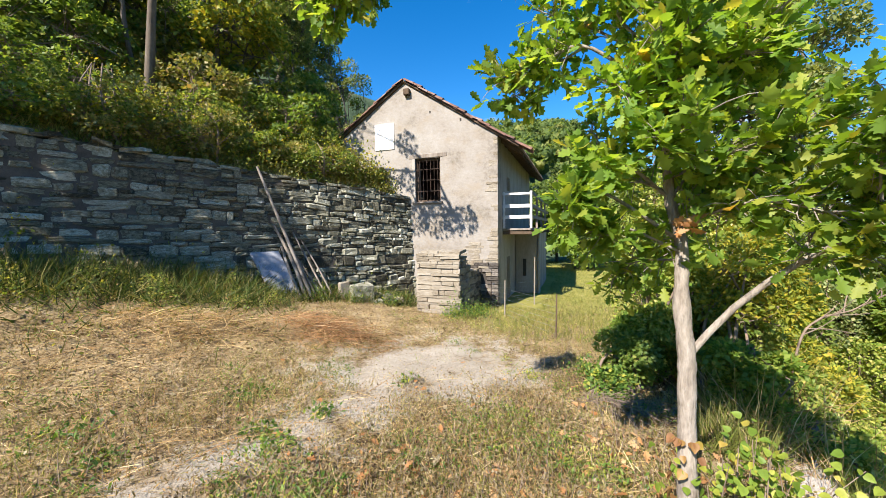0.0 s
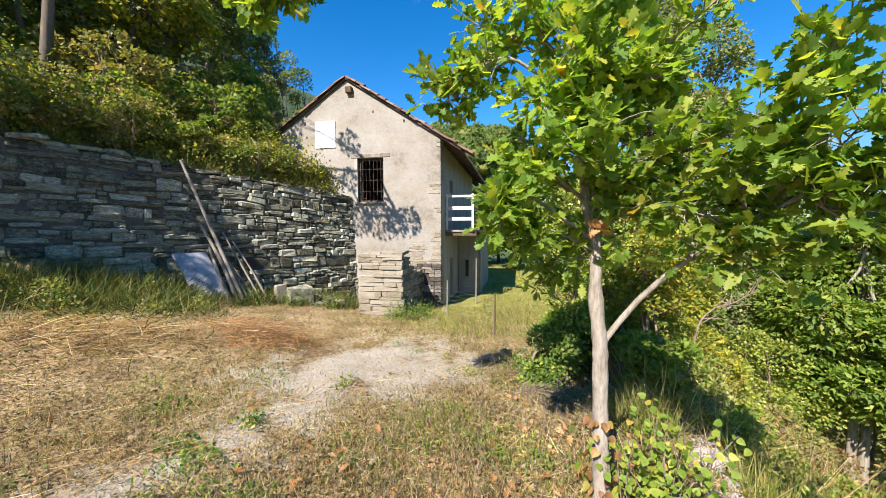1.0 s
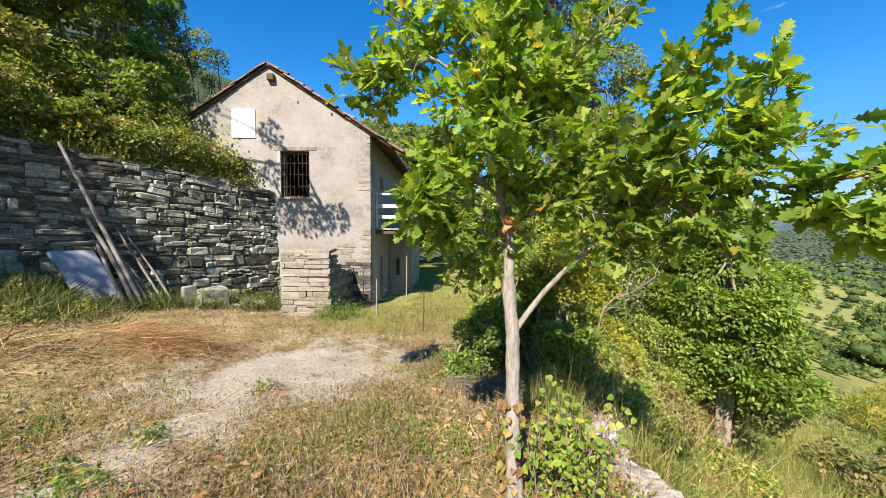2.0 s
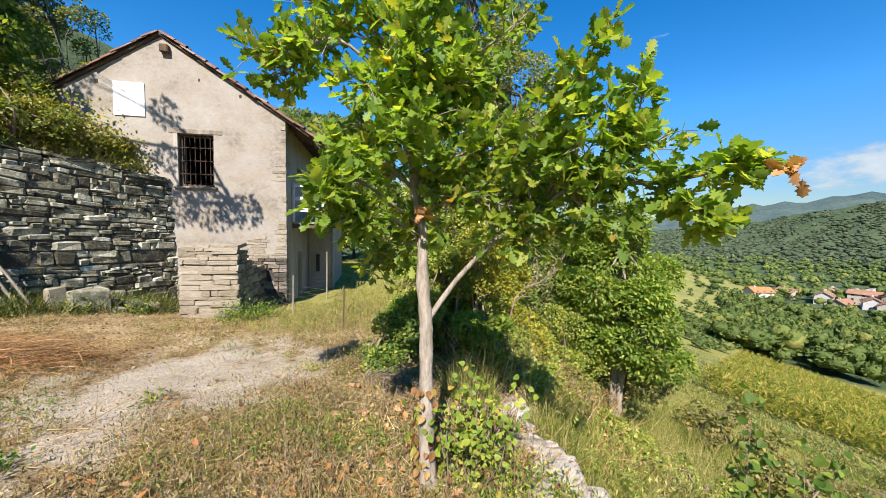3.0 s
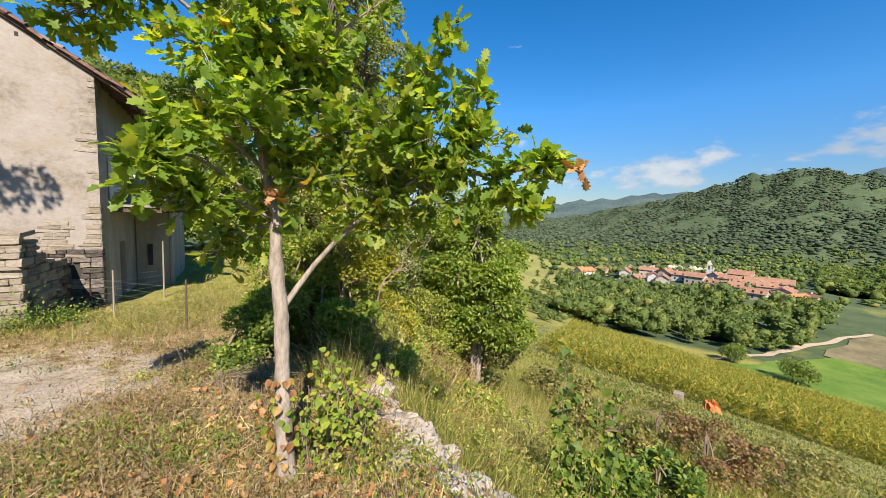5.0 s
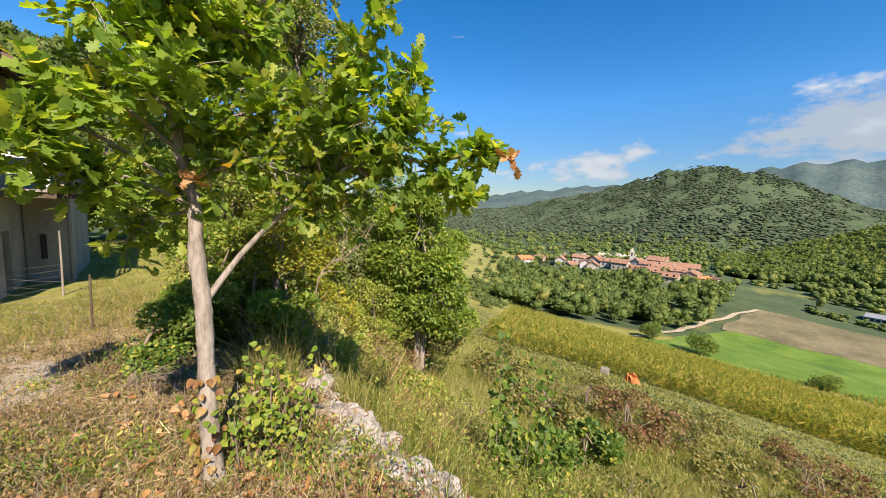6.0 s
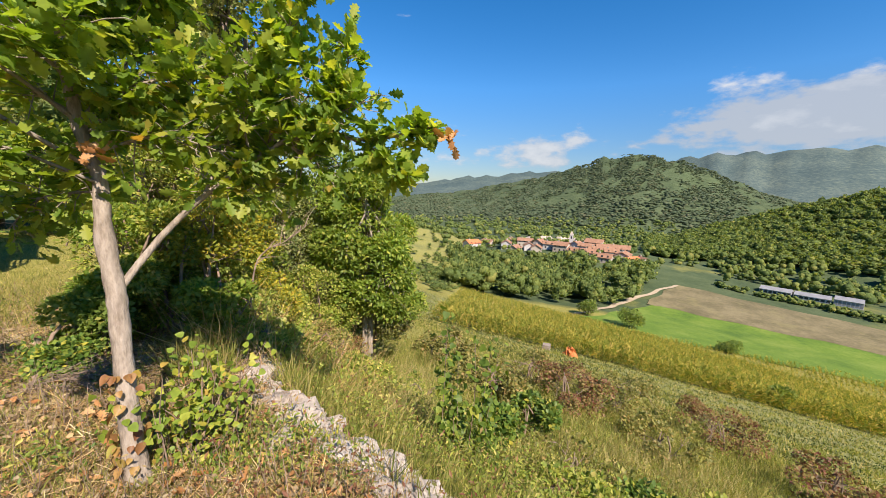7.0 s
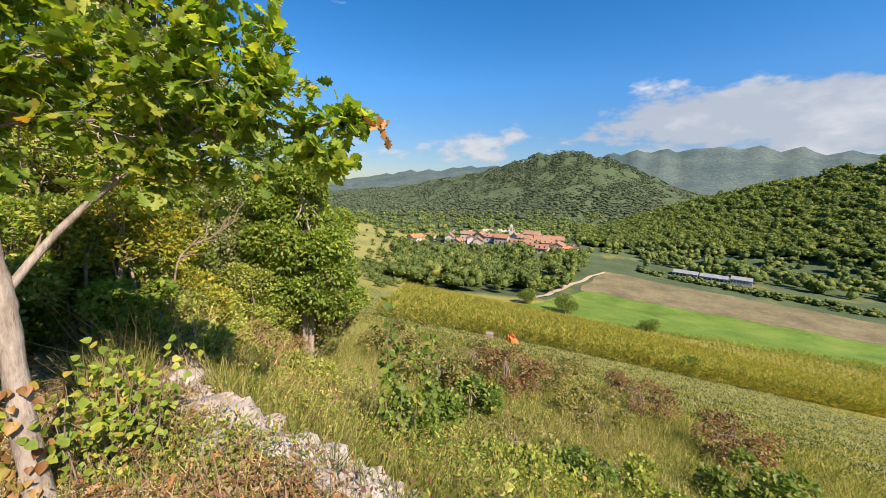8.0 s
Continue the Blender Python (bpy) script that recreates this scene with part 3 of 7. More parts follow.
CARD_SHAPE = (np.array([(0, 0, 0), (0.36, 0.45, 0.08), (0, 1, 0), (-0.36, 0.45, 0.08)], float), np.array([(0, 1, 2), (0, 2, 3)]))
NARROW_SHAPE = (CARD_SHAPE[0] * [0.5, 1, 1], CARD_SHAPE[1])
THIN_SHAPE = (np.array([(-0.5, 0, 0), (0.5, 0, 0), (0, 0.25, 1)], float), np.array([(0, 1, 2)]))
BLADE_SHAPE = (np.array([(-0.5, 0, 0), (0.5, 0, 0), (-0.36, 0.06, 0.5), (0.36, 0.06, 0.5), (0, 0.3, 1)], float), np.array([(0, 1, 3), (0, 3, 2), (2, 3, 4)]))


def unit(v):
    return v / (np.linalg.norm(v, axis=-1, keepdims=True) + 1e-9)


def spread(shape, pos, along, normal, size):
    """Copies of a leaf shape at places, each pointing along, its face to normal: places and triangles of one mesh."""
    tv, tf = shape
    y = unit(along)
    x = unit(np.cross(y, normal))
    z = np.cross(x, y)
    s = np.asarray(size)[:, None, None]
    V = pos[:, None, :] + s * (tv[None, :, 0:1] * x[:, None] + tv[None, :, 1:2] * y[:, None] + tv[None, :, 2:3] * z[:, None])
    F = tf[None] + (np.arange(len(pos)) * len(tv))[:, None, None]
    return V.reshape(-1, 3), F.reshape(-1, 3)


def leaves_round(rng, lumps, n, up=0.8, hang=0.3):
    """n leaf places on the outer parts of round lumps, with their direction and face."""
    c = np.array([(*p, r) for p, r in lumps], float)
    w = c[:, 3] ** 2
    i = rng.choice(len(c), n, p=w / w.sum())
    d = unit(rng.normal(size=(n, 3)))
    d[:, 2] = np.where(d[:, 2] < -0.6, -d[:, 2], d[:, 2])
    rad = c[i, 3] * np.clip(1.03 - np.abs(rng.normal(0, 0.22, n)), 0.1, 1.1)
    pos = c[i, :3] + d * rad[:, None] * np.array([1, 1, 0.8])
    nor = unit(d * 0.7 + np.array([0, 0, up]) + rng.normal(0, 0.5, (n, 3)))
    along = unit(d + rng.normal(0, 0.7, (n, 3)) - np.array([0, 0, hang]))
    return pos, along, nor


def lumps_in(rng, centre, radii, n, size):
    out = []
    centre, radii = np.array(centre, float), np.array(radii, float)
    for _ in range(n):
        d = unit(rng.normal(size=3)) * rng.uniform(0.35, 1) ** 0.6
        r = size * rng.uniform(0.65, 1.25)
        out.append((centre + d * np.maximum(radii - r * 0.6, 0.05), r))
    return out


def woody(name, label, category, base, top, trunk_r, lumps, leaves, leaf_size, shape, leaf_mat, bark, seed, group="", stems=1, lean=0.15, drop=0.6):
    """A tree or shrub: stems, a limb to each lump of the crown, and the leaves."""
    rng = np.random.default_rng(seed)
    leaves, leaf_size = int(leaves * 1.35), leaf_size * 1.45
    base, top = np.array(base, float), np.array(top, float)
    ob = thing(name, tuple(base), label, category, group)
    paths = []
    for k in range(stems):
        foot = base + (rng.normal(0, 0.12, 3) * [1, 1, 0] if k else 0)
        head = top + (rng.normal(0, 0.5, 3) * [1, 1, 0.3] * min(1.0, (top[2] - base[2]) / 4) if k else 0)
        mid = (foot + head) / 2 + rng.normal(0, lean, 3) * [1, 1, 0.2]
        line = curve_through([foot - [0, 0, 0.15], mid, head], 9)
        paths.append((line, np.linspace(trunk_r, trunk_r * 0.35, 9)))
    for c, r in lumps:
        line = paths[rng.integers(len(paths))][0]
        t = int(np.clip(np.argmin(np.abs(line[:, 2] - (c[2] - drop * np.hypot(c[0] - base[0], c[1] - base[1])))), 1, 7))
        a = line[t]
        b = (a + c) / 2 + rng.normal(0, 0.12, 3) * np.linalg.norm(c - a)
        paths.append((curve_through([a, b, c], 5), np.linspace(trunk_r * 0.35, trunk_r * 0.08, 5)))
        for _ in range(3):
            e = c + unit(rng.normal(size=3)) * r * 0.9
            paths.append((curve_through([b, (b + e) / 2 + rng.normal(0, 0.05, 3), e], 4), np.linspace(trunk_r * 0.12, trunk_r * 0.03, 4)))
    V, F = tube(paths, 6)
    part("trunk", smoothed(mesh_of("trunk", V, F, bark)), bark, ob)
    pos, along, nor = leaves_round(rng, lumps, leaves)
    V, F = spread(shape, pos, along, nor, leaf_size * rng.uniform(0.6, 1.3, leaves))
    part("crown", mesh_of("crown", V, F, leaf_mat), leaf_mat, ob)
    return ob


def around(az, dist):
    """A place on the ground by bearing in degrees and distance from the pan's middle."""
    x, y = 0.2 + dist * math.sin(radians(az)), -0.2 + dist * math.cos(radians(az))
    return x, y, gz(x, y)


def grown(name, label, pos, stuff_mat, heights, width, rng, lean=0.35, shape=BLADE_SHAPE):
    """Grass blades or stalks on the ground as one sheet of stuff."""
    n = len(pos)
    p = np.stack([pos[:, 0], pos[:, 1], ground_z(pos[:, 0], pos[:, 1]) - 0.01], -1)
    up = unit(np.array([0, 0, 1.0]) + rng.normal(0, lean, (n, 3)) * [1, 1, 0.3])
    a = rng.uniform(0, 2 * np.pi, n)
    side = unit(np.cross(up, np.stack([np.cos(a), np.sin(a), 0 * a], -1)))
    fro = np.cross(up, side)
    tv, tf = shape
    h, w = np.asarray(heights)[:, None, None], np.broadcast_to(np.asarray(width), (n,))[:, None, None]
    V = p[:, None] + w * tv[None, :, 0:1] * side[:, None] + h * tv[None, :, 1:2] * fro[:, None] + h * tv[None, :, 2:3] * up[:, None]
    F = tf[None] + (np.arange(n) * len(tv))[:, None, None]
    ob = new(name, mesh_of(name, V.reshape(-1, 3), F.reshape(-1, 3), stuff_mat))
    return tagged(ob, label, "grass", kind="stuff")


def fan_area(rng, n, az0, az1, r0, r1, power=1.0):
    """n places in a sector, thinning out with distance."""
    az = np.radians(rng.uniform(az0, az1, n))
    r = r0 * (r1 / r0) ** (rng.uniform(0, 1, n) ** power)
    return np.stack([r * np.sin(az), r * np.cos(az)], -1)


def edge_out(p):
    return (p[:, 0] - EDGE[0]) * EDGE_OUT[0] + (p[:, 1] - EDGE[1]) * EDGE_OUT[1]


def wall_up(p):
    return (p[:, 0] - WALL_A[0]) * WALL_UP[0] + (p[:, 1] - WALL_A[1]) * WALL_UP[1]


def rubble_x(y):
    """The line of the tumbled stone edge."""
    return np.interp(y, [0.25, 0.6, 0.95, 1.4, 1.75, 2.1, 2.4, 3.4], [2.3, 2.27, 2.25, 2.3, 2.34, 2.44, 2.6, 3.45])


def off_rubble(p):
    """Distance from the tumbled stone edge."""
    y = np.clip(p[:, 1], 0.25, 3.3)
    return np.hypot(p[:, 0] - rubble_x(y), p[:, 1] - y)


def in_house(p):
    q = (p[:, 0] - CORNER[0]) * HOUSE_LEFT[0] + (p[:, 1] - CORNER[1]) * HOUSE_LEFT[1]
    f = (p[:, 0] - CORNER[0]) * HOUSE_FRONT[0] + (p[:, 1] - CORNER[1]) * HOUSE_FRONT[1]
    return (q > -1.2) & (q < 6.5) & (f < 0.1) & (f > -8.6)


TRACK = np.array([(-2.6, 2.0), (-1.5, 3.2), (-0.75, 4.5), (-0.1, 5.9), (0.5, 6.4)])


def off_track(x, y):
    """Distance from the worn track across the yard."""
    d = np.hypot((x + 0.2) / 1.35, y - 5.3) - 0.7
    for (ax, ay), (bx, by) in zip(TRACK[:-1], TRACK[1:]):
        t = np.clip(((x - ax) * (bx - ax) + (y - ay) * (by - ay)) / ((bx - ax) ** 2 + (by - ay) ** 2), 0, 1)
        d = np.minimum(d, np.hypot(x - ax - t * (bx - ax), y - ay - t * (by - ay)))
    return d
# ---- ground: one sheet to the horizon ----
def az_of(x, y):
    return np.degrees(np.arctan2(x, y))


def build_ground():
    rings = np.concatenate([[0.00001], np.geomspace(0.25, 45, 180), np.geomspace(47, 3400, 75), [4300]])
    na = 390
    a = np.radians(np.arange(na) * 360 / na)
    x, y = rings[:, None] * np.sin(a) + 0.113, rings[:, None] * np.cos(a) + 0.171
    z = ground_z(x, y)
    r = np.hypot(x, y)
    rng = np.random.default_rng(5)
    z = z + np.where(r > 450, np.clip((r - 450) / 600, 0, 1) * rng.normal(0, 4.0, z.shape), 0)
    i, j = np.meshgrid(np.arange(len(rings) - 1), np.arange(na), indexing="ij")
    k = (j + 1) % na
    F = np.stack([i * na + j, (i + 1) * na + j, (i + 1) * na + k, i * na + k], -1).reshape(-1, 4)
    me = smoothed(mesh_of("ground", np.stack([x, y, z], -1).reshape(-1, 3), F, GROUND))
    d = (x - EDGE[0]) * EDGE_OUT[0] + (y - EDGE[1]) * EDGE_OUT[1]
    e = (x - WALL_A[0]) * WALL_UP[0] + (y - WALL_A[1]) * WALL_UP[1]
    bare = np.clip(0.66 - off_track(x, y) / 2.3, 0, 1) * np.interp(y, [1.5, 3.0, 4.6], [0.8, 0.9, 1.0])
    lush = np.clip(smooth(6.5, 9, y) * (d < 1) * (x > 0.5) + smooth(0.5, 3, d) * 0.9, 0, 1)
    wood = np.clip(smooth(300, 420, r) + 0.62 * smooth(125, 150, r) + 0.8 * (e > 6) * (r < 200) + smooth(40, 60, y) * (d < 0), 0, 1)
    wood = wood * (1 - 0.5 * (1 - smooth(72, 76, az_of(x, y))) * smooth(40, 60, az_of(x, y)) * smooth(60, 100, r) * (1 - smooth(345, 380, r)))
    mown = smooth(14.5, 17.5, d) * (1 - smooth(38, 46, d)) * (r < 90) * (az_of(x, y) > 55)
    mown = np.maximum(mown, 0.5 * (1 - smooth(72, 76, az_of(x, y))) * smooth(40, 60, az_of(x, y)) * smooth(100, 140, r) * (1 - smooth(345, 380, r)))
    for key, v in (("far_haze", smooth(1650, 1900, r)), ("mown", mown), ("bare", bare), ("lush", lush), ("wood", wood)):
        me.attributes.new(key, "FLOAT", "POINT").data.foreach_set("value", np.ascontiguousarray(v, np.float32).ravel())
    tagged(new("ground", me), "dry grass and bare earth falling away to a wooded valley", "ground", kind="structure")


build_ground()


def draped(name, label, category, corners, material, lift, step):
    """A field laid over the ground: a four-cornered patch with a wavering edge."""
    a, b, c, d = (np.array(p, float) for p in corners)
    nu, nv = max(2, int(np.linalg.norm(b - a) / step)), max(2, int(np.linalg.norm(d - a) / step))
    u, v = np.meshgrid(np.linspace(0, 1, nu), np.linspace(0, 1, nv), indexing="ij")
    u, v = u[..., None], v[..., None]
    P = a * (1 - u) * (1 - v) + b * u * (1 - v) + c * u * v + d * (1 - u) * v
    P = P + step * 0.25 * np.sin(P[..., ::-1] * 0.31)
    V = np.concatenate([P, (ground_z(P[..., 0], P[..., 1]) + lift)[..., None]], -1).reshape(-1, 3)
    i, j = np.meshgrid(np.arange(nu - 1), np.arange(nv - 1), indexing="ij")
    F = np.stack([i * nv + j, (i + 1) * nv + j, (i + 1) * nv + j + 1, i * nv + j + 1], -1).reshape(-1, 4)
    return tagged(new(name, smoothed(mesh_of(name, V, F, material))), label, category, kind="structure")


draped("clover_field", "bright green clover field beside the maize", "field", [(118, 4), (112, -105), (141, -118), (178, -26)], CLOVER, 0.25, 4)
draped("fallow_field", "brown harvested fallow field on the valley floor", "field", [(178, -24), (141, -118), (168, -136), (226, -45)], FALLOW, 0.3, 4)
draped("dirt_road", "pale dirt farm road curving between the fields", "road", [(128, 3.4), (130, 0.9), (179, -19), (180, -16.6)], PATH_DIRT, 0.4, 2.5)
draped("dirt_road", "pale dirt farm road along the fallow field", "road", [(180, -16.6), (179, -19), (224, -45), (223, -42.6)], PATH_DIRT, 0.4, 2.5)

# ---- stones ----
def stone_shapes(seed, n=12, bevel=0.1, rough=0.05, skew=1.0):
    """Unit stones with knocked-off edges, to be stretched to size."""
    out, rng = [], np.random.default_rng(seed)
    for k in range(n):
        bm = bmesh.new()
        block(bm, (-0.5, -0.5, -0.5), (1, 0, 0), (0, 1, 0), (0, 0, 1), 0.0)
        for v in bm.verts:
            v.co.x += rng.uniform(-0.06, 0.06) * skew
            v.co.z += rng.uniform(-0.14, 0.1) * skew
        bmesh.ops.bevel(bm, geom=list(bm.edges), offset=bevel * rng.uniform(0.7, 1.4), segments=1, affect="EDGES")
        for v in bm.verts:
            v.co += Vector(rng.uniform(-rough, rough, 3))
        me = bpy.data.meshes.new("stone")
        bmesh.ops.recalc_face_normals(bm, faces=bm.faces)
        bm.to_mesh(me)
        bm.free()
        out.append(me)
    return out


def with_material(shapes, m):
    out = []
    for me in shapes:
        c = me.copy()
        c.materials.append(m)
        out.append(c)
    return out


SHAPES = stone_shapes(3, 12, 0.13, 0.05, 0.75)
SQUARE = stone_shapes(9, 12, 0.07, 0.03, 0.4)


def lay(name, parent, me, m):
    """A stone of the setting at a pose of its own, under its thing."""
    ob = new(name, me)
    ob.parent = parent
    ob.matrix_parent_inverse = parent.matrix_basis.inverted() if parent.parent is None else Matrix.Identity(4)
    ob.matrix_basis = m
    return ob


def joined(name, placed, material, parent):
    """The stones of a stretch that no one could tell apart singly, as one part."""
    V, F, base = [], [], 0
    for me, m in placed:
        co = np.empty(len(me.vertices) * 3)
        me.vertices.foreach_get("co", co)
        co = co.reshape(-1, 3) @ np.array(m.to_3x3()).T + np.array(m.translation)
        V.append(co)
        F += [tuple(base + i for i in p.vertices) for p in me.polygons]
        base += len(co)
    me = bpy.data.meshes.new(name)
    me.from_pydata(np.concatenate(V).tolist(), [], F)
    me.materials.append(material)
    return part(name, me, material, parent, kind="stuff")


def basis(x, y, z, at):
    return Matrix(((x[0], y[0], z[0], at[0]), (x[1], y[1], z[1], at[1]), (x[2], y[2], z[2], at[2]), (0, 0, 0, 1)))


def retaining_wall():
    rng = np.random.default_rng(11)
    a, w, u = Vector((*WALL_A, 0)), Vector((*WALL_DIR, 0)), Vector((*WALL_UP, 0))
    wall = thing("retaining_wall", (*WALL_A, gz(*WALL_A) - 0.3), "tall dry-stone retaining wall of dark grey sandstone blocks", "wall", kind="structure")
    bm = bmesh.new()
    rows = []
    for s in np.linspace(-7, 8.75, 30):
        t = float(wall_top(s))
        rows.append([bm.verts.new(a + w * s + u * e + Vector((0, 0, z))) for e, z in ((0.05, -1.2), (0.21, t - 0.1), (0.62, t - 0.05), (0.62, -1.2))])
    for p, q in zip(rows, rows[1:]):
        for k in range(4):
            bm.faces.new((p[k], q[k], q[(k + 1) % 4], p[(k + 1) % 4]))
    bm.faces.new(rows[0])
    bm.faces.new(rows[-1][::-1])
    part("core", bm, MORTAR, wall)
    own, rest = with_material(SHAPES, STONE), SHAPES
    placed, frac, count = [], 0.0, 0
    while frac < 1.0:
        course = rng.choice([0.026, 0.036, 0.05, 0.066]) * rng.uniform(0.85, 1.2) * (1.2 if frac < 0.45 else 0.95)
        s = -7 - rng.uniform(0, 0.5)
        while s < 8.7:
            near = 1.08 if s < 1.5 else (1.0 if s < 5 else 0.78)
            length = near * rng.choice([0.15, 0.28, 0.44, 0.64, 0.95], p=[0.16, 0.28, 0.32, 0.18, 0.06]) * rng.uniform(0.85, 1.15)
            lo, hi = -0.75, float(wall_top(s))
            z0, z1 = lo + frac * (hi - lo), lo + min(frac + course, 1.0) * (hi - lo)
            split = course * 4 > 0.13 and rng.random() < (0.55 if s > 2 else 0.3)
            for zb, zt in (((z0, (z0 + z1) / 2), ((z0 + z1) / 2, z1)) if split else ((z0, z1),)):
                zm, h = (zb + zt) / 2 + rng.uniform(-0.014, 0.014), (zt - zb) * rng.uniform(0.86, 1.1)
                lean = 0.1 + 0.16 * (zm + 0.75) / 4
                depth = 0.3
                out = rng.uniform(0.0, 0.055 if s > 1.5 else 0.04)
                at = a + w * (s + length / 2) + u * (lean - out + depth / 2 - 0.06) + Vector((0, 0, zm))
                turn = pose(0, 0, 0, rng.normal(0, 4), rng.normal(0, 3), rng.normal(0, 3.5))
                slope = (float(wall_top(s + 0.5)) - float(wall_top(s - 0.5))) * frac
                x = (w + Vector((0, 0, slope))).normalized()
                m = basis(x, u, Vector((0, 0, 1)), at) @ turn @ Matrix.Diagonal((length * 0.99, depth, h, 1))
                if zm < gz(at.x - u.x * 0.4, at.y - u.y * 0.4) - 0.25:
                    continue
                k = int(rng.integers(len(SHAPES)))
                if 0.0 < s < 5.2 and zm > 0.2 and count < 300:
                    lay("stone", wall, own[k], m)
                    count += 1
                else:
                    placed.append((rest[k], m))
            s += length
        frac += course
    joined("farther_stones", placed, STONE_REST, wall)
    # loose cap stones and slipped slabs along the top
    caps = []
    for s in np.arange(-6.5, 8.4, 0.42):
        if rng.random() < 0.72:
            L = rng.uniform(0.25, 0.6)
            at = a + w * (s + rng.uniform(-0.1, 0.1)) + u * rng.uniform(0.28, 0.42) + Vector((0, 0, float(wall_top(s)) + rng.uniform(-0.03, 0.05)))
            caps.append((SHAPES[int(rng.integers(12))], basis(w, u, Vector((0, 0, 1)), at) @ pose(0, 0, 0, rng.normal(0, 6), rng.normal(0, 6), rng.normal(0, 15)) @ Matrix.Diagonal((L, 0.34, rng.uniform(0.07, 0.14), 1))))
    joined("cap_stones", caps, STONE_REST, wall)


# ---- the house ----
HL, HB = Vector((*HOUSE_LEFT, 0)), -Vector((*HOUSE_FRONT, 0))
HC = Vector((*CORNER, 0))


def hp(s, b, z):
    """A place on the house: s along the front from its right corner, b back from the front, z up."""
    return HC + HL * s + HB * b + Vector((0, 0, z))


def hbox(bm, s0, s1, b0, b1, z0, z1, bevel=0.0, jitter=0.0, rng=None):
    o = hp(s0, b0, z0)
    return block(bm, o, hp(s1, b0, z0) - o, hp(s0, b1, z0) - o, hp(s0, b0, z1) - o, bevel, jitter, rng)


def prism(bm, outline, b0, b1):
    """An upright slab with an outline in (s, z)."""
    f = [bm.verts.new(hp(s, b0, z)) for s, z in outline]
    g = [bm.verts.new(hp(s, b1, z)) for s, z in outline]
    bm.faces.new(f)
    bm.faces.new(g[::-1])
    for i in range(len(f)):
        j = (i + 1) % len(f)
        bm.faces.new((f[i], g[i], g[j], f[j]))
    return bm


def sbox(bm, p0, p1, b0, b1, z0, z1, bevel=0.0):
    """A box out from the house's right side: p out, b back, z up."""
    return hbox(bm, -p1, -p0, b0, b1, z0, z1, bevel)


W0, W1, WZ0, WZ1 = 1.81, 2.68, 2.61, 3.98          # window opening
EAVE, RIDGE, WIDE, DEEP = 4.46, 6.4, 5.98, 8.0


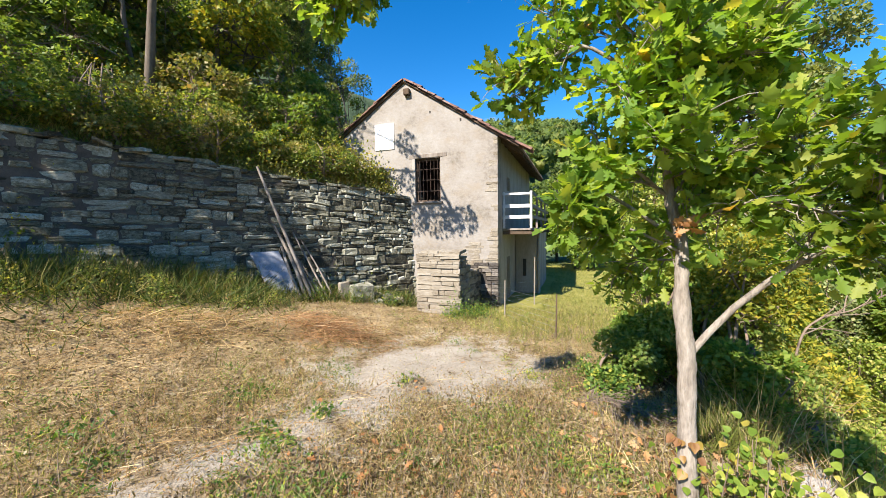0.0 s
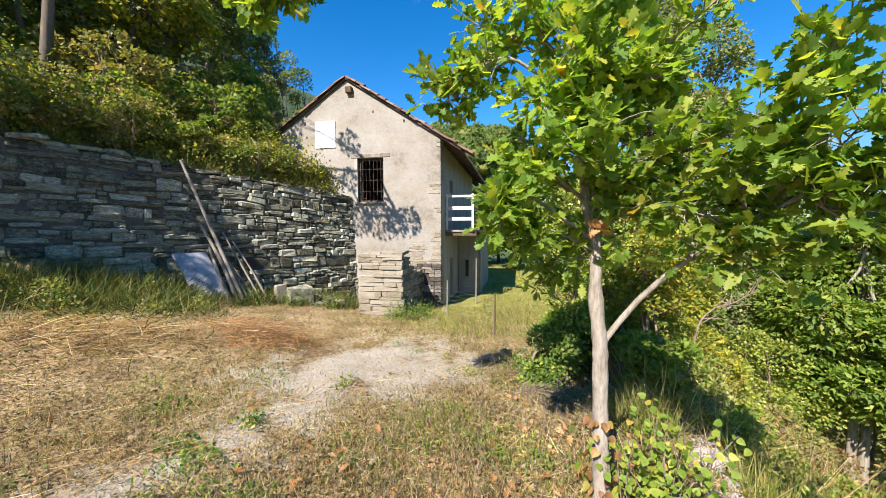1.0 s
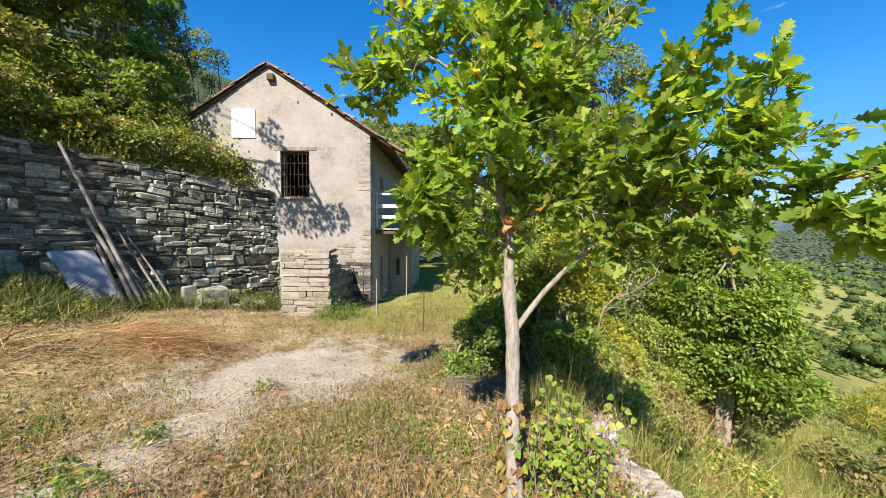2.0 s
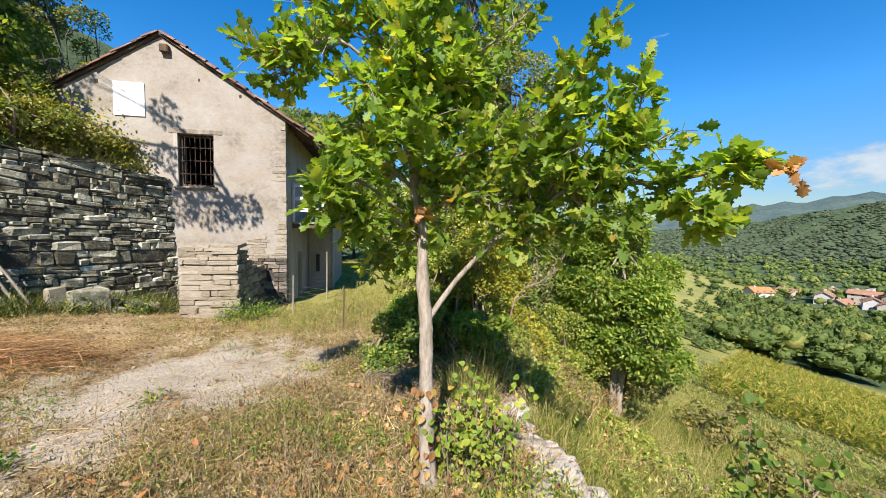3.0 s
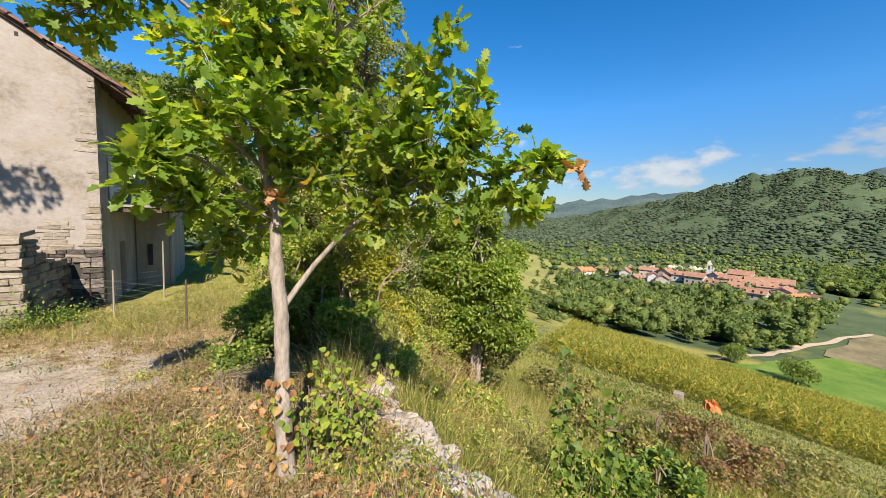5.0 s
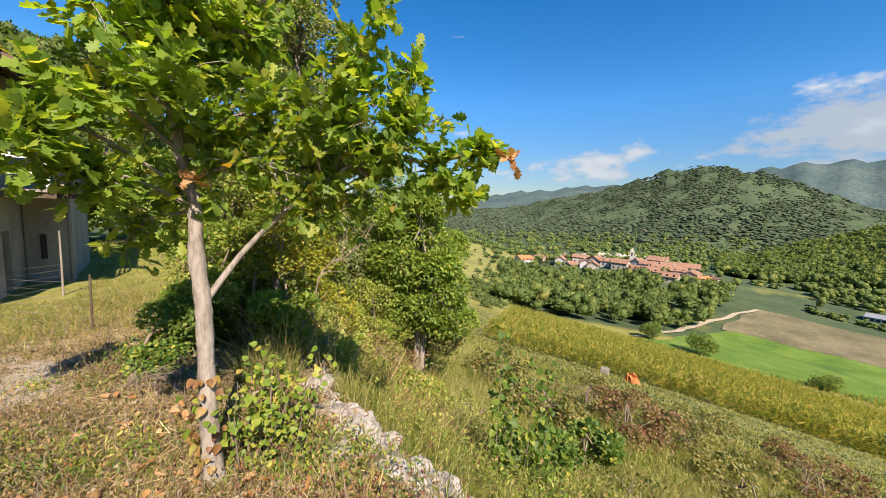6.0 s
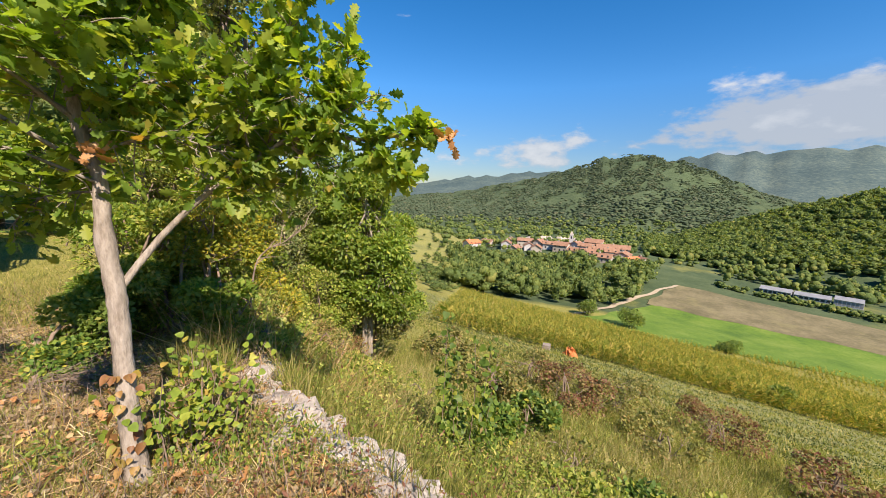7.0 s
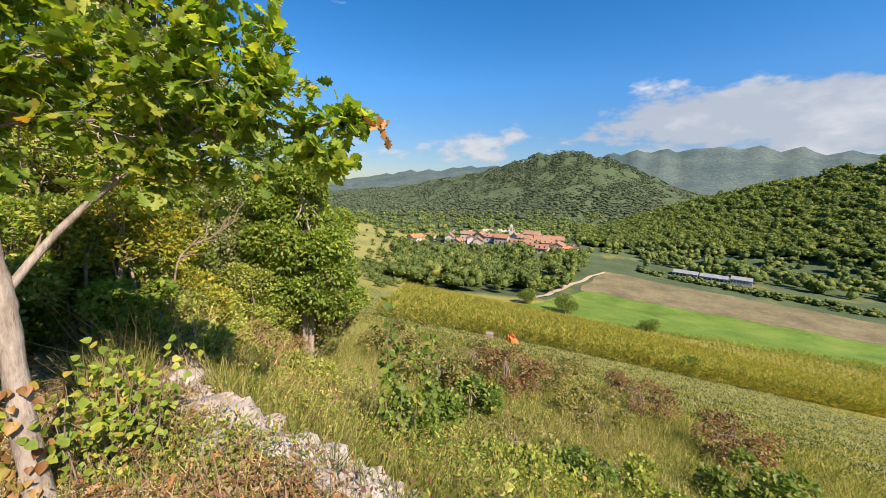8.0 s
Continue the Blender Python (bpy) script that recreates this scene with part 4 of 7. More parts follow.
def stone_house():
    rng = np.random.default_rng(21)
    house = thing("stone_house", tuple(hp(3.1, 4, -0.7)), "abandoned two-storey gabled house with peeling cream plaster", "house")
    lo = -1.3
    roof_at = lambda s: EAVE + (RIDGE - EAVE) * (1 - abs(s - WIDE / 2) / (WIDE / 2))
    bm = bmesh.new()
    prism(bm, [(0, lo), (0, EAVE), (W0, roof_at(W0)), (W0, lo)], 0, 0.5)
    prism(bm, [(W0, lo), (W0, WZ0), (W1, WZ0), (W1, lo)], 0, 0.5)
    prism(bm, [(W0, WZ1), (W0, roof_at(W0)), (W1, roof_at(W1)), (W1, WZ1)], 0, 0.5)
    prism(bm, [(W1, lo), (W1, roof_at(W1)), (WIDE / 2, RIDGE), (WIDE, EAVE), (WIDE, lo)], 0, 0.5)
    part("front_wall", bm, PLASTER, house, "stained cream lime plaster gable wall")
    bm = bmesh.new()
    prism(bm, [(0, lo), (0, EAVE), (WIDE / 2, RIDGE), (WIDE, EAVE), (WIDE, lo)], DEEP - 0.5, DEEP)
    hbox(bm, WIDE - 0.5, WIDE, 0.5, DEEP - 0.5, lo, EAVE)
    part("rear_wall", bm, PLASTER, house)
    bm = bmesh.new()
    for b0, b1, z0, z1 in ((0.5, 1.5, lo, EAVE), (1.5, 2.1, lo, -0.7), (1.5, 2.1, 0.75, 3.0), (1.5, 2.1, 3.45, EAVE), (2.1, DEEP - 0.5, lo, EAVE)):
        hbox(bm, 0, 0.5, b0, b1, z0, z1)
    part("side_wall", bm, CEMENT, house, "grey rendered side wall in shade")
    # Floor and partition behind the window carry the room's shade as colour.
    bm = bmesh.new()
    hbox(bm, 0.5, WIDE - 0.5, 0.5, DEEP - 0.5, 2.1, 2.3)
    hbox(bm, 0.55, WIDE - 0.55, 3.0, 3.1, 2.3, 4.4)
    part("upper_floor", bm, OPENING_SHADE, house)
    # side door and slit window, set back in the side wall
    bm = bmesh.new()
    for k in range(4):
        hbox(bm, 0.14, 0.18, 1.5 + k * 0.15, 1.645 + k * 0.15, -0.7, 0.75, 0.006)
    part("side_door", bm, DARK_WOOD, house, "dark weathered plank door")
    bm = bmesh.new()
    hbox(bm, 0.2, 0.24, 1.5, 2.1, 3.0, 3.45)
    part("side_window", bm, PANE, house)
    # lean-to under the balcony
    bm = bmesh.new()
    sbox(bm, 0, 0.85, 3.3, 7.6, lo, 1.62, 0.03)
    sbox(bm, 0.85, 0.92, 3.26, 3.7, lo, 1.6, 0.01)
    lean_to = part("lean_to", bm, CEMENT, house, "grey cement lean-to below the balcony")
    # The slit is a near-black block, its shade painted, not cut through.
    bm = bmesh.new()
    sbox(bm, 0.3, 0.42, 3.255, 3.32, -0.1, 0.55)
    part("slit", bm, OPENING_SHADE, lean_to, "narrow slit, its shade painted near-black")
    # balcony
    bm = bmesh.new()
    for k in range(9):
        sbox(bm, 0.0, 0.95, 0.7 + k * 0.78, 0.7 + k * 0.78 + 0.765, 1.66, 1.72, 0.006)
    balcony = part("balcony", bm, OLD_WOOD, house, "narrow timber balcony with white rails")
    for k in range(10):
        bm = bmesh.new()
        sbox(bm, 0.0, 1.0, 0.74 + k * 0.74, 0.82 + k * 0.74, 1.53, 1.655, 0.006)
        part("joist", bm, DARK_WOOD, balcony)
    for z in (2.02, 2.36, 2.76):
        bm = bmesh.new()
        sbox(bm, 0.0, 0.9, 0.7, 0.725, z, z + (0.11 if z < 2.7 else 0.07), 0.004)
        part("front_rail", bm, WHITE_WOOD, balcony, "flaking white wooden rail")
        bm = bmesh.new()
        sbox(bm, 0.9, 0.925, 0.7, 7.5, z, z + 0.11, 0.004)
        part("side_rail", bm, OLD_WOOD, balcony)
    for p, b in ((0.02, 0.66), (0.86, 0.62), (0.86, 2.4), (0.86, 4.2), (0.86, 6.0)):
        bm = bmesh.new()
        sbox(bm, p, p + 0.07, b, b + 0.07, 1.72, 2.86, 0.005)
        part("post", bm, WHITE_WOOD if b < 1 else OLD_WOOD, balcony)
    # barred window
    bm = bmesh.new()
    for s0, s1, z0, z1 in ((W0, W0 + 0.07, WZ0, WZ1), (W1 - 0.07, W1, WZ0, WZ1), (W0 + 0.07, W1 - 0.07, WZ1 - 0.07, WZ1), (W0 + 0.07, W1 - 0.07, WZ0, WZ0 + 0.06)):
        hbox(bm, s0, s1, 0.12, 0.2, z0, z1, 0.006)
    window = part("window", bm, DARK_WOOD, house, "dark glassless window behind iron bars")
    for k in range(7):
        bm = bmesh.new()
        s = W0 + 0.1 + k * 0.123
        hbox(bm, s, s + 0.016, 0.06, 0.076, WZ0 - 0.01, WZ1 + 0.01)
        part("upright_bar", bm, IRON, window)
    for z in (2.93, 3.28, 3.62):
        bm = bmesh.new()
        hbox(bm, W0 - 0.02, W1 + 0.02, 0.045, 0.06, z, z + 0.025)
        part("cross_bar", bm, IRON, window)
    bm = bmesh.new()
    hbox(bm, W0 - 0.07, W1 + 0.09, -0.07, 0.3, WZ0 - 0.07, WZ0, 0.015, 0.006, rng)
    part("sill", bm, OLD_WOOD, window, "worn grey sill")
    bm = bmesh.new()
    hbox(bm, W0 - 0.22, W1 + 0.2, -0.012, 0.14, WZ1 + 0.005, WZ1 + 0.13, 0.01, 0.008, rng)
    part("lintel", bm, OLD_WOOD, window, "cracked timber lintel")
    bm = bmesh.new()
    hbox(bm, W1 - 0.01, W1 + 0.09, -0.008, 0.1, WZ0, WZ1, 0.006, 0.004, rng)
    part("jamb_patch", bm, CEMENT, window)
    # blanked attic opening
    bm = bmesh.new()
    hbox(bm, 3.39, 4.09, -0.03, 0.0, 4.35, 5.19, 0.004)
    part("white_panel", bm, WHITE_PANEL, house, "plain white sheet closing the attic opening")
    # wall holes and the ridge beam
    # Holes are shallow near-black blocks; their shade is painted, not hollowed out.
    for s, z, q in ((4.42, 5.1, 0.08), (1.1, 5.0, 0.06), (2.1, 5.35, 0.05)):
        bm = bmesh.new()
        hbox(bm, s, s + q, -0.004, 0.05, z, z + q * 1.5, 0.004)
        part("putlog_hole", bm, OPENING_SHADE, house)
    bm = bmesh.new()
    hbox(bm, 2.78, 2.98, -0.14, 0.2, 5.98, 6.18, 0.02)
    part("ridge_beam", bm, DARK_WOOD, house)
    # roof
    slope = (RIDGE - EAVE) / (WIDE / 2)
    for side, over in ((0, 0.62), (1, 0.45)):
        def rs(k, side=side):
            return WIDE / 2 - k if side == 0 else WIDE / 2 + k
        reach = WIDE / 2 + over
        bm = bmesh.new()
        o = [(rs(0), RIDGE + 0.02), (rs(reach), RIDGE + 0.02 - slope * reach), (rs(reach), RIDGE + 0.07 - slope * reach), (rs(0), RIDGE + 0.07)]
        prism(bm, o, -0.07, DEEP + 0.2)
        roof = part("roof", bm, DARK_WOOD, house, "sagging old terracotta tile roof")
        n = 15
        step = reach / n
        tile = bmesh.new()
        th = [radians(x) for x in range(0, 181, 30)]
        ring = []
        for y, r in ((0.0, 0.085), (0.40, 0.1)):
            outer = [tile.verts.new((r * math.cos(t), y, r * 0.75 * math.sin(t))) for t in th]
            inner = [tile.verts.new(((r - 0.018) * math.cos(t), y, (r - 0.018) * 0.75 * math.sin(t))) for t in th]
            ring.append((outer, inner))
        (o0, i0), (o1, i1) = ring
        for k in range(len(th) - 1):
            tile.faces.new((o0[k], o0[k + 1], o1[k + 1], o1[k]))
            tile.faces.new((i0[k], i1[k], i1[k + 1], i0[k + 1]))
            tile.faces.new((o1[k], o1[k + 1], i1[k + 1], i1[k]))
            tile.faces.new((o0[k], i0[k], i0[k + 1], o0[k + 1]))
        me = bpy.data.meshes.new("roof_tile")
        bmesh.ops.recalc_face_normals(tile, faces=tile.faces)
        tile.to_mesh(me)
        tile.free()
        me.materials.append(TILE)
        down = (HL * (-1 if side == 0 else 1) + Vector((0, 0, -slope))).normalized()
        across = HB.copy()
        nor = down.cross(across)
        if nor.z < 0:
            nor = -nor
        for row in range(3):
            for k in range(n + 1):
                at = hp(rs(k * step), -0.05 + row * 0.2, RIDGE + 0.055 - slope * k * step) + nor * (0.015 + rng.uniform(0, 0.02))
                m = basis(across, down, nor, at) @ pose(0, 0, 0, rng.normal(3, 2), rng.normal(0, 4), rng.normal(0, 4))
                lay("roof_tile", roof, me, m)
        for b in np.arange(0.5, DEEP, 0.62):
            bm = bmesh.new()
            prism(bm, [(rs(2.6), RIDGE - 0.1 - slope * 2.6), (rs(reach - 0.02), RIDGE - 0.1 - slope * (reach - 0.02)), (rs(reach - 0.02), RIDGE + 0.018 - slope * (reach - 0.02)), (rs(2.6), RIDGE + 0.018 - slope * 2.6)], b, b + 0.09)
            part("rafter", bm, DARK_WOOD, roof)
        bm = bmesh.new()
        for k in range(36):
            b = 0.45 + k * 0.21
            c0, c1 = hp(rs(2.2), b, RIDGE + 0.1 - slope * 2.2), hp(rs(reach + 0.05), b, RIDGE + 0.1 - slope * (reach + 0.05))
            block(bm, c0 - nor * 0.05, c1 - c0, HB * 0.17, nor * 0.07, 0.03)
        part("tile_rows", bm, TILE, roof)
    # exposed stones: the right corner and the broken foot of the wall
    shapes, darks = with_material(SQUARE, PALE_STONE), with_material(SQUARE, SHADED_STONE)
    z = 0.7
    while z < 4.35:
        h = rng.uniform(0.06, 0.16)
        L = rng.uniform(0.12, 0.42)
        if z > 1.7 and rng.random() < 0.45:
            z += h
            continue
        at = hp(L / 2 - 0.004, 0.097, z + h / 2)
        lay("corner_stone", house, shapes[int(rng.integers(12))], basis(HL, HB, Vector((0, 0, 1)), at) @ Matrix.Diagonal((L, 0.2 + rng.uniform(0, 0.03), h * 0.94, 1)))
        z += h
    # Footing laid mostly in the shade-darkened stone, with a few pale ones.
    z = -1.0
    while z < 0.62:
        h = rng.uniform(0.06, 0.13)
        s = -0.015
        while s < 1.3:
            L = rng.uniform(0.14, 0.4)
            if not (0.42 < s + L / 2 < 0.78 and -0.02 < z + h / 2 < 0.46):
                at = hp(s + L / 2, 0.055, z + h / 2)
                lay("foot_stone", house, (shapes if rng.random() < 0.14 else darks)[int(rng.integers(12))], basis(HL, HB, Vector((0, 0, 1)), at) @ pose(0, 0, 0, rng.normal(0, 2), rng.normal(0, 2), rng.normal(0, 3)) @ Matrix.Diagonal((L * 0.96, 0.2 + rng.uniform(0, 0.06), h * 0.92, 1)))
            s += L
        z += h
    # thin bedded stones showing where the plaster has fallen above the footing
    z = 0.62
    while z < 1.3:
        h = rng.uniform(0.05, 0.11)
        s = 0.4 + rng.uniform(0, 0.2)
        while s < 1.35 - 1.1 * (z - 0.62):
            L = rng.uniform(0.14, 0.42)
            if rng.random() < 0.93:
                lay("bedded_stone", house, shapes[int(rng.integers(12))], basis(HL, HB, Vector((0, 0, 1)), hp(s + L / 2, 0.09, z + h / 2)) @ pose(0, 0, 0, rng.normal(0, 1.5), rng.normal(0, 1.5), rng.normal(0, 2)) @ Matrix.Diagonal((L * 0.97, 0.2, h * 0.93, 1)))
            s += L
        z += h
    # A closed near-black block paints the shade of the cellar opening.
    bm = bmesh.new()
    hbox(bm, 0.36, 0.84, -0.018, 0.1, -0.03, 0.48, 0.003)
    part("cellar_opening", bm, OPENING_SHADE, house, "cellar hole in the broken footing, its shade painted near-black")
    bm = bmesh.new()
    hbox(bm, -0.008, 1.3, -0.012, 0.0, -1.3, 0.6)
    part("footing", bm, MORTAR, house)
    # rust-brown downpipe stub
    V, F = tube([(np.array([hp(0.86, -0.06, 0.62), hp(0.88, -0.07, 0.2), hp(0.87, -0.06, -0.6)]), [0.02, 0.02, 0.02])], 8)
    part("rusty_pipe", smoothed(mesh_of("rusty_pipe", V, F, IRON)), IRON, house)
    return house


def stone_pier():
    """The stub of a ruined wall before the house: a full-height end, lower and broken behind."""
    rng = np.random.default_rng(31)
    s0, s1, f = 0.556, 1.74, 2.1
    pier = thing("stone_pier", tuple(hp(1.15, -1.0, -0.6)), "square pier of pale coursed stone before the house", "pier")
    bm = bmesh.new()
    hbox(bm, s0 + 0.09, s1 - 0.09, -f + 0.09, -f + 0.62, -1.0, 1.0)
    hbox(bm, s0 + 0.09, s1 - 0.09, -f + 0.62, -0.02, -1.0, 0.5)
    part("core", bm, MORTAR, pier)
    shapes, darks = with_material(SQUARE, PALE_STONE), with_material(SQUARE, SHADED_STONE)
    z = -0.85
    while z < 1.06:
        h = min(rng.uniform(0.05, 0.15), 1.1 - z)
        s = s0 + rng.uniform(-0.02, 0.02)
        while s < s1 - 0.02:
            L = min(rng.choice([0.16, 0.28, 0.45, 0.65, 0.85]) * rng.uniform(0.85, 1.2), s1 - s)
            if s1 - s - L < 0.1:
                L = s1 - s
            at = hp(s + L / 2, -f + 0.1 - rng.uniform(-0.012, 0.03), z + h / 2)
            lay("stone", pier, shapes[int(rng.integers(12))], basis(HL, HB, Vector((0, 0, 1)), at) @ pose(0, 0, 0, rng.normal(0, 1.6), rng.normal(0, 0.9), rng.normal(0, 1.5)) @ Matrix.Diagonal((L * 0.99, 0.22, h * rng.uniform(0.93, 1.03), 1)))
            s += L
        # Side faces mix in shade-darkened stones; the front keeps the pale ones.
        for edge in (s0, s1):
            b = -f + 0.21
            while b < -0.05 and z + h < (1.1 if b < -f + 0.45 else 0.72 - 0.1 * (b + f)):
                L = rng.uniform(0.2, 0.5)
                at = hp(edge + (0.1 if edge == s0 else -0.1) * rng.uniform(0.6, 1.0), b + L / 2, z + h / 2)
                lay("stone", pier, (darks if rng.random() < 0.55 else shapes)[int(rng.integers(12))], basis(HB, HL, Vector((0, 0, 1)), at) @ pose(0, 0, 0, rng.normal(0, 2), rng.normal(0, 2), rng.normal(0, 4)) @ Matrix.Diagonal((L * 0.98, 0.2, h * 0.96, 1)))
                b += L
        z += h
    for k in range(4):
        L = rng.uniform(0.26, 0.36)
        at = hp(s0 + 0.15 + k * 0.29, -f + 0.3, 1.1 + rng.uniform(0, 0.04))
        lay("cap_stone", pier, shapes[k], basis(HL, HB, Vector((0, 0, 1)), at) @ pose(0, 0, 0, rng.normal(0, 3), rng.normal(0, 3), rng.normal(0, 6)) @ Matrix.Diagonal((L, 0.58, 0.09, 1)))


stone_house()
stone_pier()
# ---- the oak in the foreground ----
def oak_tree():
    rng = np.random.default_rng(41)
    trunk = [(1.37, 1.93, -0.15), (1.375, 1.97, 0.06), (1.39, 2.02, 0.44), (1.4, 2.05, 0.84), (1.4, 2.06, 1.01), (1.39, 2.1, 1.31), (1.41, 2.14, 1.63), (1.36, 2.18, 1.91), (1.31, 2.16, 2.38), (1.28, 2.2, 2.78), (1.26, 2.24, 3.16), (1.22, 2.3, 3.73), (1.2, 2.3, 4.4)]
    oak = thing("oak_tree", (1.37, 1.95, gz(1.37, 1.95)), "young oak tree with pale trunk, forked low, full of lobed leaves", "tree")
    line = curve_through(trunk, 60)
    rad = np.interp(np.arange(60) / 59 * 12, [0, 1, 2, 4, 5, 7, 9, 12], [0.075, 0.058, 0.048, 0.048, 0.039, 0.031, 0.024, 0.011])
    rad = rad * (1 + 0.06 * np.sin(np.arange(60) * 1.9)) + 0.006 * (np.abs(np.arange(60) - 24) < 1.5)
    V, F = tube([(line, rad)], 14)
    part("trunk", smoothed(mesh_of("trunk", V, F, BARK)), BARK, oak, "pale grey-brown young bark")
    limbs = [
        (0.022, [(1.4, 2.06, 0.98), (1.59, 1.99, 1.27), (1.75, 1.8, 1.54), (1.88, 1.55, 1.75), (1.97, 1.27, 1.91), (2.1, 0.82, 1.9), (2.13, 0.57, 1.96), (2.15, 0.46, 1.93)]),
        (0.012, [(1.38, 2.14, 1.67), (0.95, 2.06, 1.92), (0.8, 2.0, 1.9), (0.64, 1.94, 1.83)]),
        (0.012, [(1.36, 2.18, 1.91), (1.05, 2.1, 2.1), (0.78, 2.02, 2.1)]),
        (0.008, [(1.4, 2.12, 1.55), (1.28, 2.43, 1.5), (1.2, 2.62, 1.32)]),
        (0.01, [(1.4, 2.12, 1.59), (1.05, 2.1, 1.74), (0.86, 2.02, 1.7)]),
        (0.014, [(1.3, 2.18, 2.52), (0.89, 2.25, 2.83), (0.67, 2.32, 2.79), (0.38, 2.4, 2.68)]),
        (0.009, [(0.86, 2.27, 2.83), (0.68, 2.4, 2.75), (0.5, 2.5, 2.62)]),
        (0.012, [(1.29, 2.22, 2.72), (0.97, 2.29, 2.94), (0.6, 2.43, 3.16)]),
        (0.012, [(1.28, 2.2, 2.78), (1.03, 2.15, 2.94), (0.95, 2.2, 3.3)]),
        (0.013, [(1.28, 2.24, 2.94), (1.44, 2.02, 3.27), (1.5, 1.92, 3.69)]),
        (0.013, [(1.3, 2.18, 2.44), (1.58, 1.88, 2.72), (1.89, 1.57, 3.04)]),
        (0.011, [(1.93, 1.46, 1.84), (1.86, 1.28, 2.3), (1.85, 1.08, 2.66)]),
        (0.009, [(2.04, 1.12, 1.91), (2.01, 0.97, 2.17), (1.95, 0.89, 2.47)]),
        (0.007, [(2.08, 0.96, 1.9), (2.09, 0.75, 1.8), (2.1, 0.63, 1.69)]),
        (0.007, [(1.75, 1.8, 1.54), (1.9, 1.6, 1.63), (1.98, 1.5, 1.57)]),
        (0.011, [(1.35, 2.19, 2.03), (1.6, 1.83, 2.16), (1.82, 1.57, 2.22)]),
        (0.01, [(1.39, 2.15, 1.75), (1.57, 1.84, 1.86), (1.78, 1.62, 1.79)]),
        (0.01, [(1.33, 2.19, 2.26), (1.06, 2.03, 2.43), (0.89, 1.94, 2.52)]),
        (0.01, [(1.34, 2.18, 2.1), (1.13, 1.85, 2.17), (1.22, 1.67, 2.27)]),
        (0.011, [(1.32, 2.18, 2.33), (1.72, 2.41, 2.76), (2.1, 2.32, 2.96)]),
        (0.011, [(1.35, 2.2, 1.95), (1.3, 2.67, 2.16), (1.13, 2.85, 2.53)]),
        (0.014, [(1.25, 2.26, 3.3), (0.6, 2.35, 3.85), (-0.1, 2.45, 3.7), (-0.82, 2.5, 3.14)]),
        (0.01, [(1.3, 2.18, 2.5), (1.45, 2.0, 2.62), (1.62, 1.8, 2.6)]),
        (0.01, [(1.33, 2.17, 2.2), (1.2, 2.0, 2.5), (1.25, 1.85, 2.75)]),
        (0.009, [(1.36, 2.17, 1.85), (1.55, 2.1, 1.95), (1.75, 1.95, 2.05)]),
        (0.01, [(1.36, 2.18, 1.9), (1.6, 2.1, 2.3), (1.8, 2.0, 2.5)]),
        (0.01, [(1.3, 2.2, 2.5), (1.5, 2.2, 2.9), (1.65, 2.1, 3.1)]),
        (0.01, [(1.31, 2.16, 2.38), (1.5, 2.3, 2.5), (1.7, 2.3, 2.6)]),
        (0.01, [(1.3, 2.18, 2.4), (1.15, 1.95, 2.6), (1.1, 1.85, 2.9)]),
        (0.01, [(1.75, 1.8, 1.54), (1.85, 1.75, 1.8), (1.95, 1.7, 2.0)]),
        (0.01, [(1.28, 2.2, 2.8), (1.2, 1.95, 3.1), (1.3, 1.8, 3.4)]),
        (0.01, [(1.27, 2.22, 3.0), (1.5, 2.3, 3.3), (1.75, 2.3, 3.5)]),
        (0.009, [(1.4, 2.12, 1.6), (1.5, 2.35, 1.75), (1.55, 2.55, 1.7)]),
        (0.008, [(1.93, 1.46, 1.84), (1.95, 1.2, 2.1), (1.98, 1.05, 2.3)]),
        (0.008, [(1.97, 1.27, 1.91), (2.0, 1.05, 2.02), (2.04, 0.85, 2.1)]),
        (0.008, [(1.95, 1.35, 1.88), (1.98, 1.2, 1.76), (2.0, 1.05, 1.66)]),
        (0.008, [(1.88, 1.55, 1.75), (1.8, 1.5, 2.0), (1.75, 1.4, 2.3)]),
    ]
    P, A, N, S = [], [], [], []
    for k, (r, pts) in enumerate(limbs):
        c = curve_through(pts, 14)
        paths = [(c, np.linspace(r, r * 0.25, 14))]
        length = np.linalg.norm(np.diff(c, axis=0), axis=1).sum()
        left = k in (1, 2, 4, 5, 6, 7, 21)
        n = int(length * (20 if k == 0 else 40 if k == 21 else 33 if left else 50)) + 5
        for t in rng.uniform(0.82 if k == 21 else 0.45 if left or k == 0 else 0.12, 0.94 if k == 0 else 1.0, n):
            a = c[int(t * 13)]
            d = unit(unit(c[-1] - c[0]) * 0.6 + rng.normal(0, 0.75, 3) + [0, 0, 0.15])
            L = rng.uniform(0.04, 0.11) if k in (0, 12, 13) else rng.uniform(0.07, 0.17) if k in (1, 2, 4, 11) else rng.uniform(0.1, 0.25)
            mid = a + d * L * 0.55 + rng.normal(0, 0.012, 3)
            end = a + d * L - [0, 0, 0.02]
            paths.append((curve_through([a, mid, end], 4), np.linspace(0.0035, 0.0014, 4)))
            for _ in range(rng.integers(5, 10)):
                q = a + (end - a) * rng.uniform(0.45, 1.05) + rng.normal(0, 0.014, 3)
                out = unit(d + rng.normal(0, 0.85, 3) - [0, 0, 0.25])
                S.append(1.1 if k in (1, 2, 4) else 1.0), P.append(q), A.append(out), N.append(unit(np.array([0, 0, 0.9]) + rng.normal(0, 0.55, 3) - out * 0.2))
        V, F = tube(paths, 6)
        part("limb", smoothed(mesh_of("limb", V, F, BARK)), BARK, oak)
    P, A, N = np.array(P), np.array(A), np.array(N)
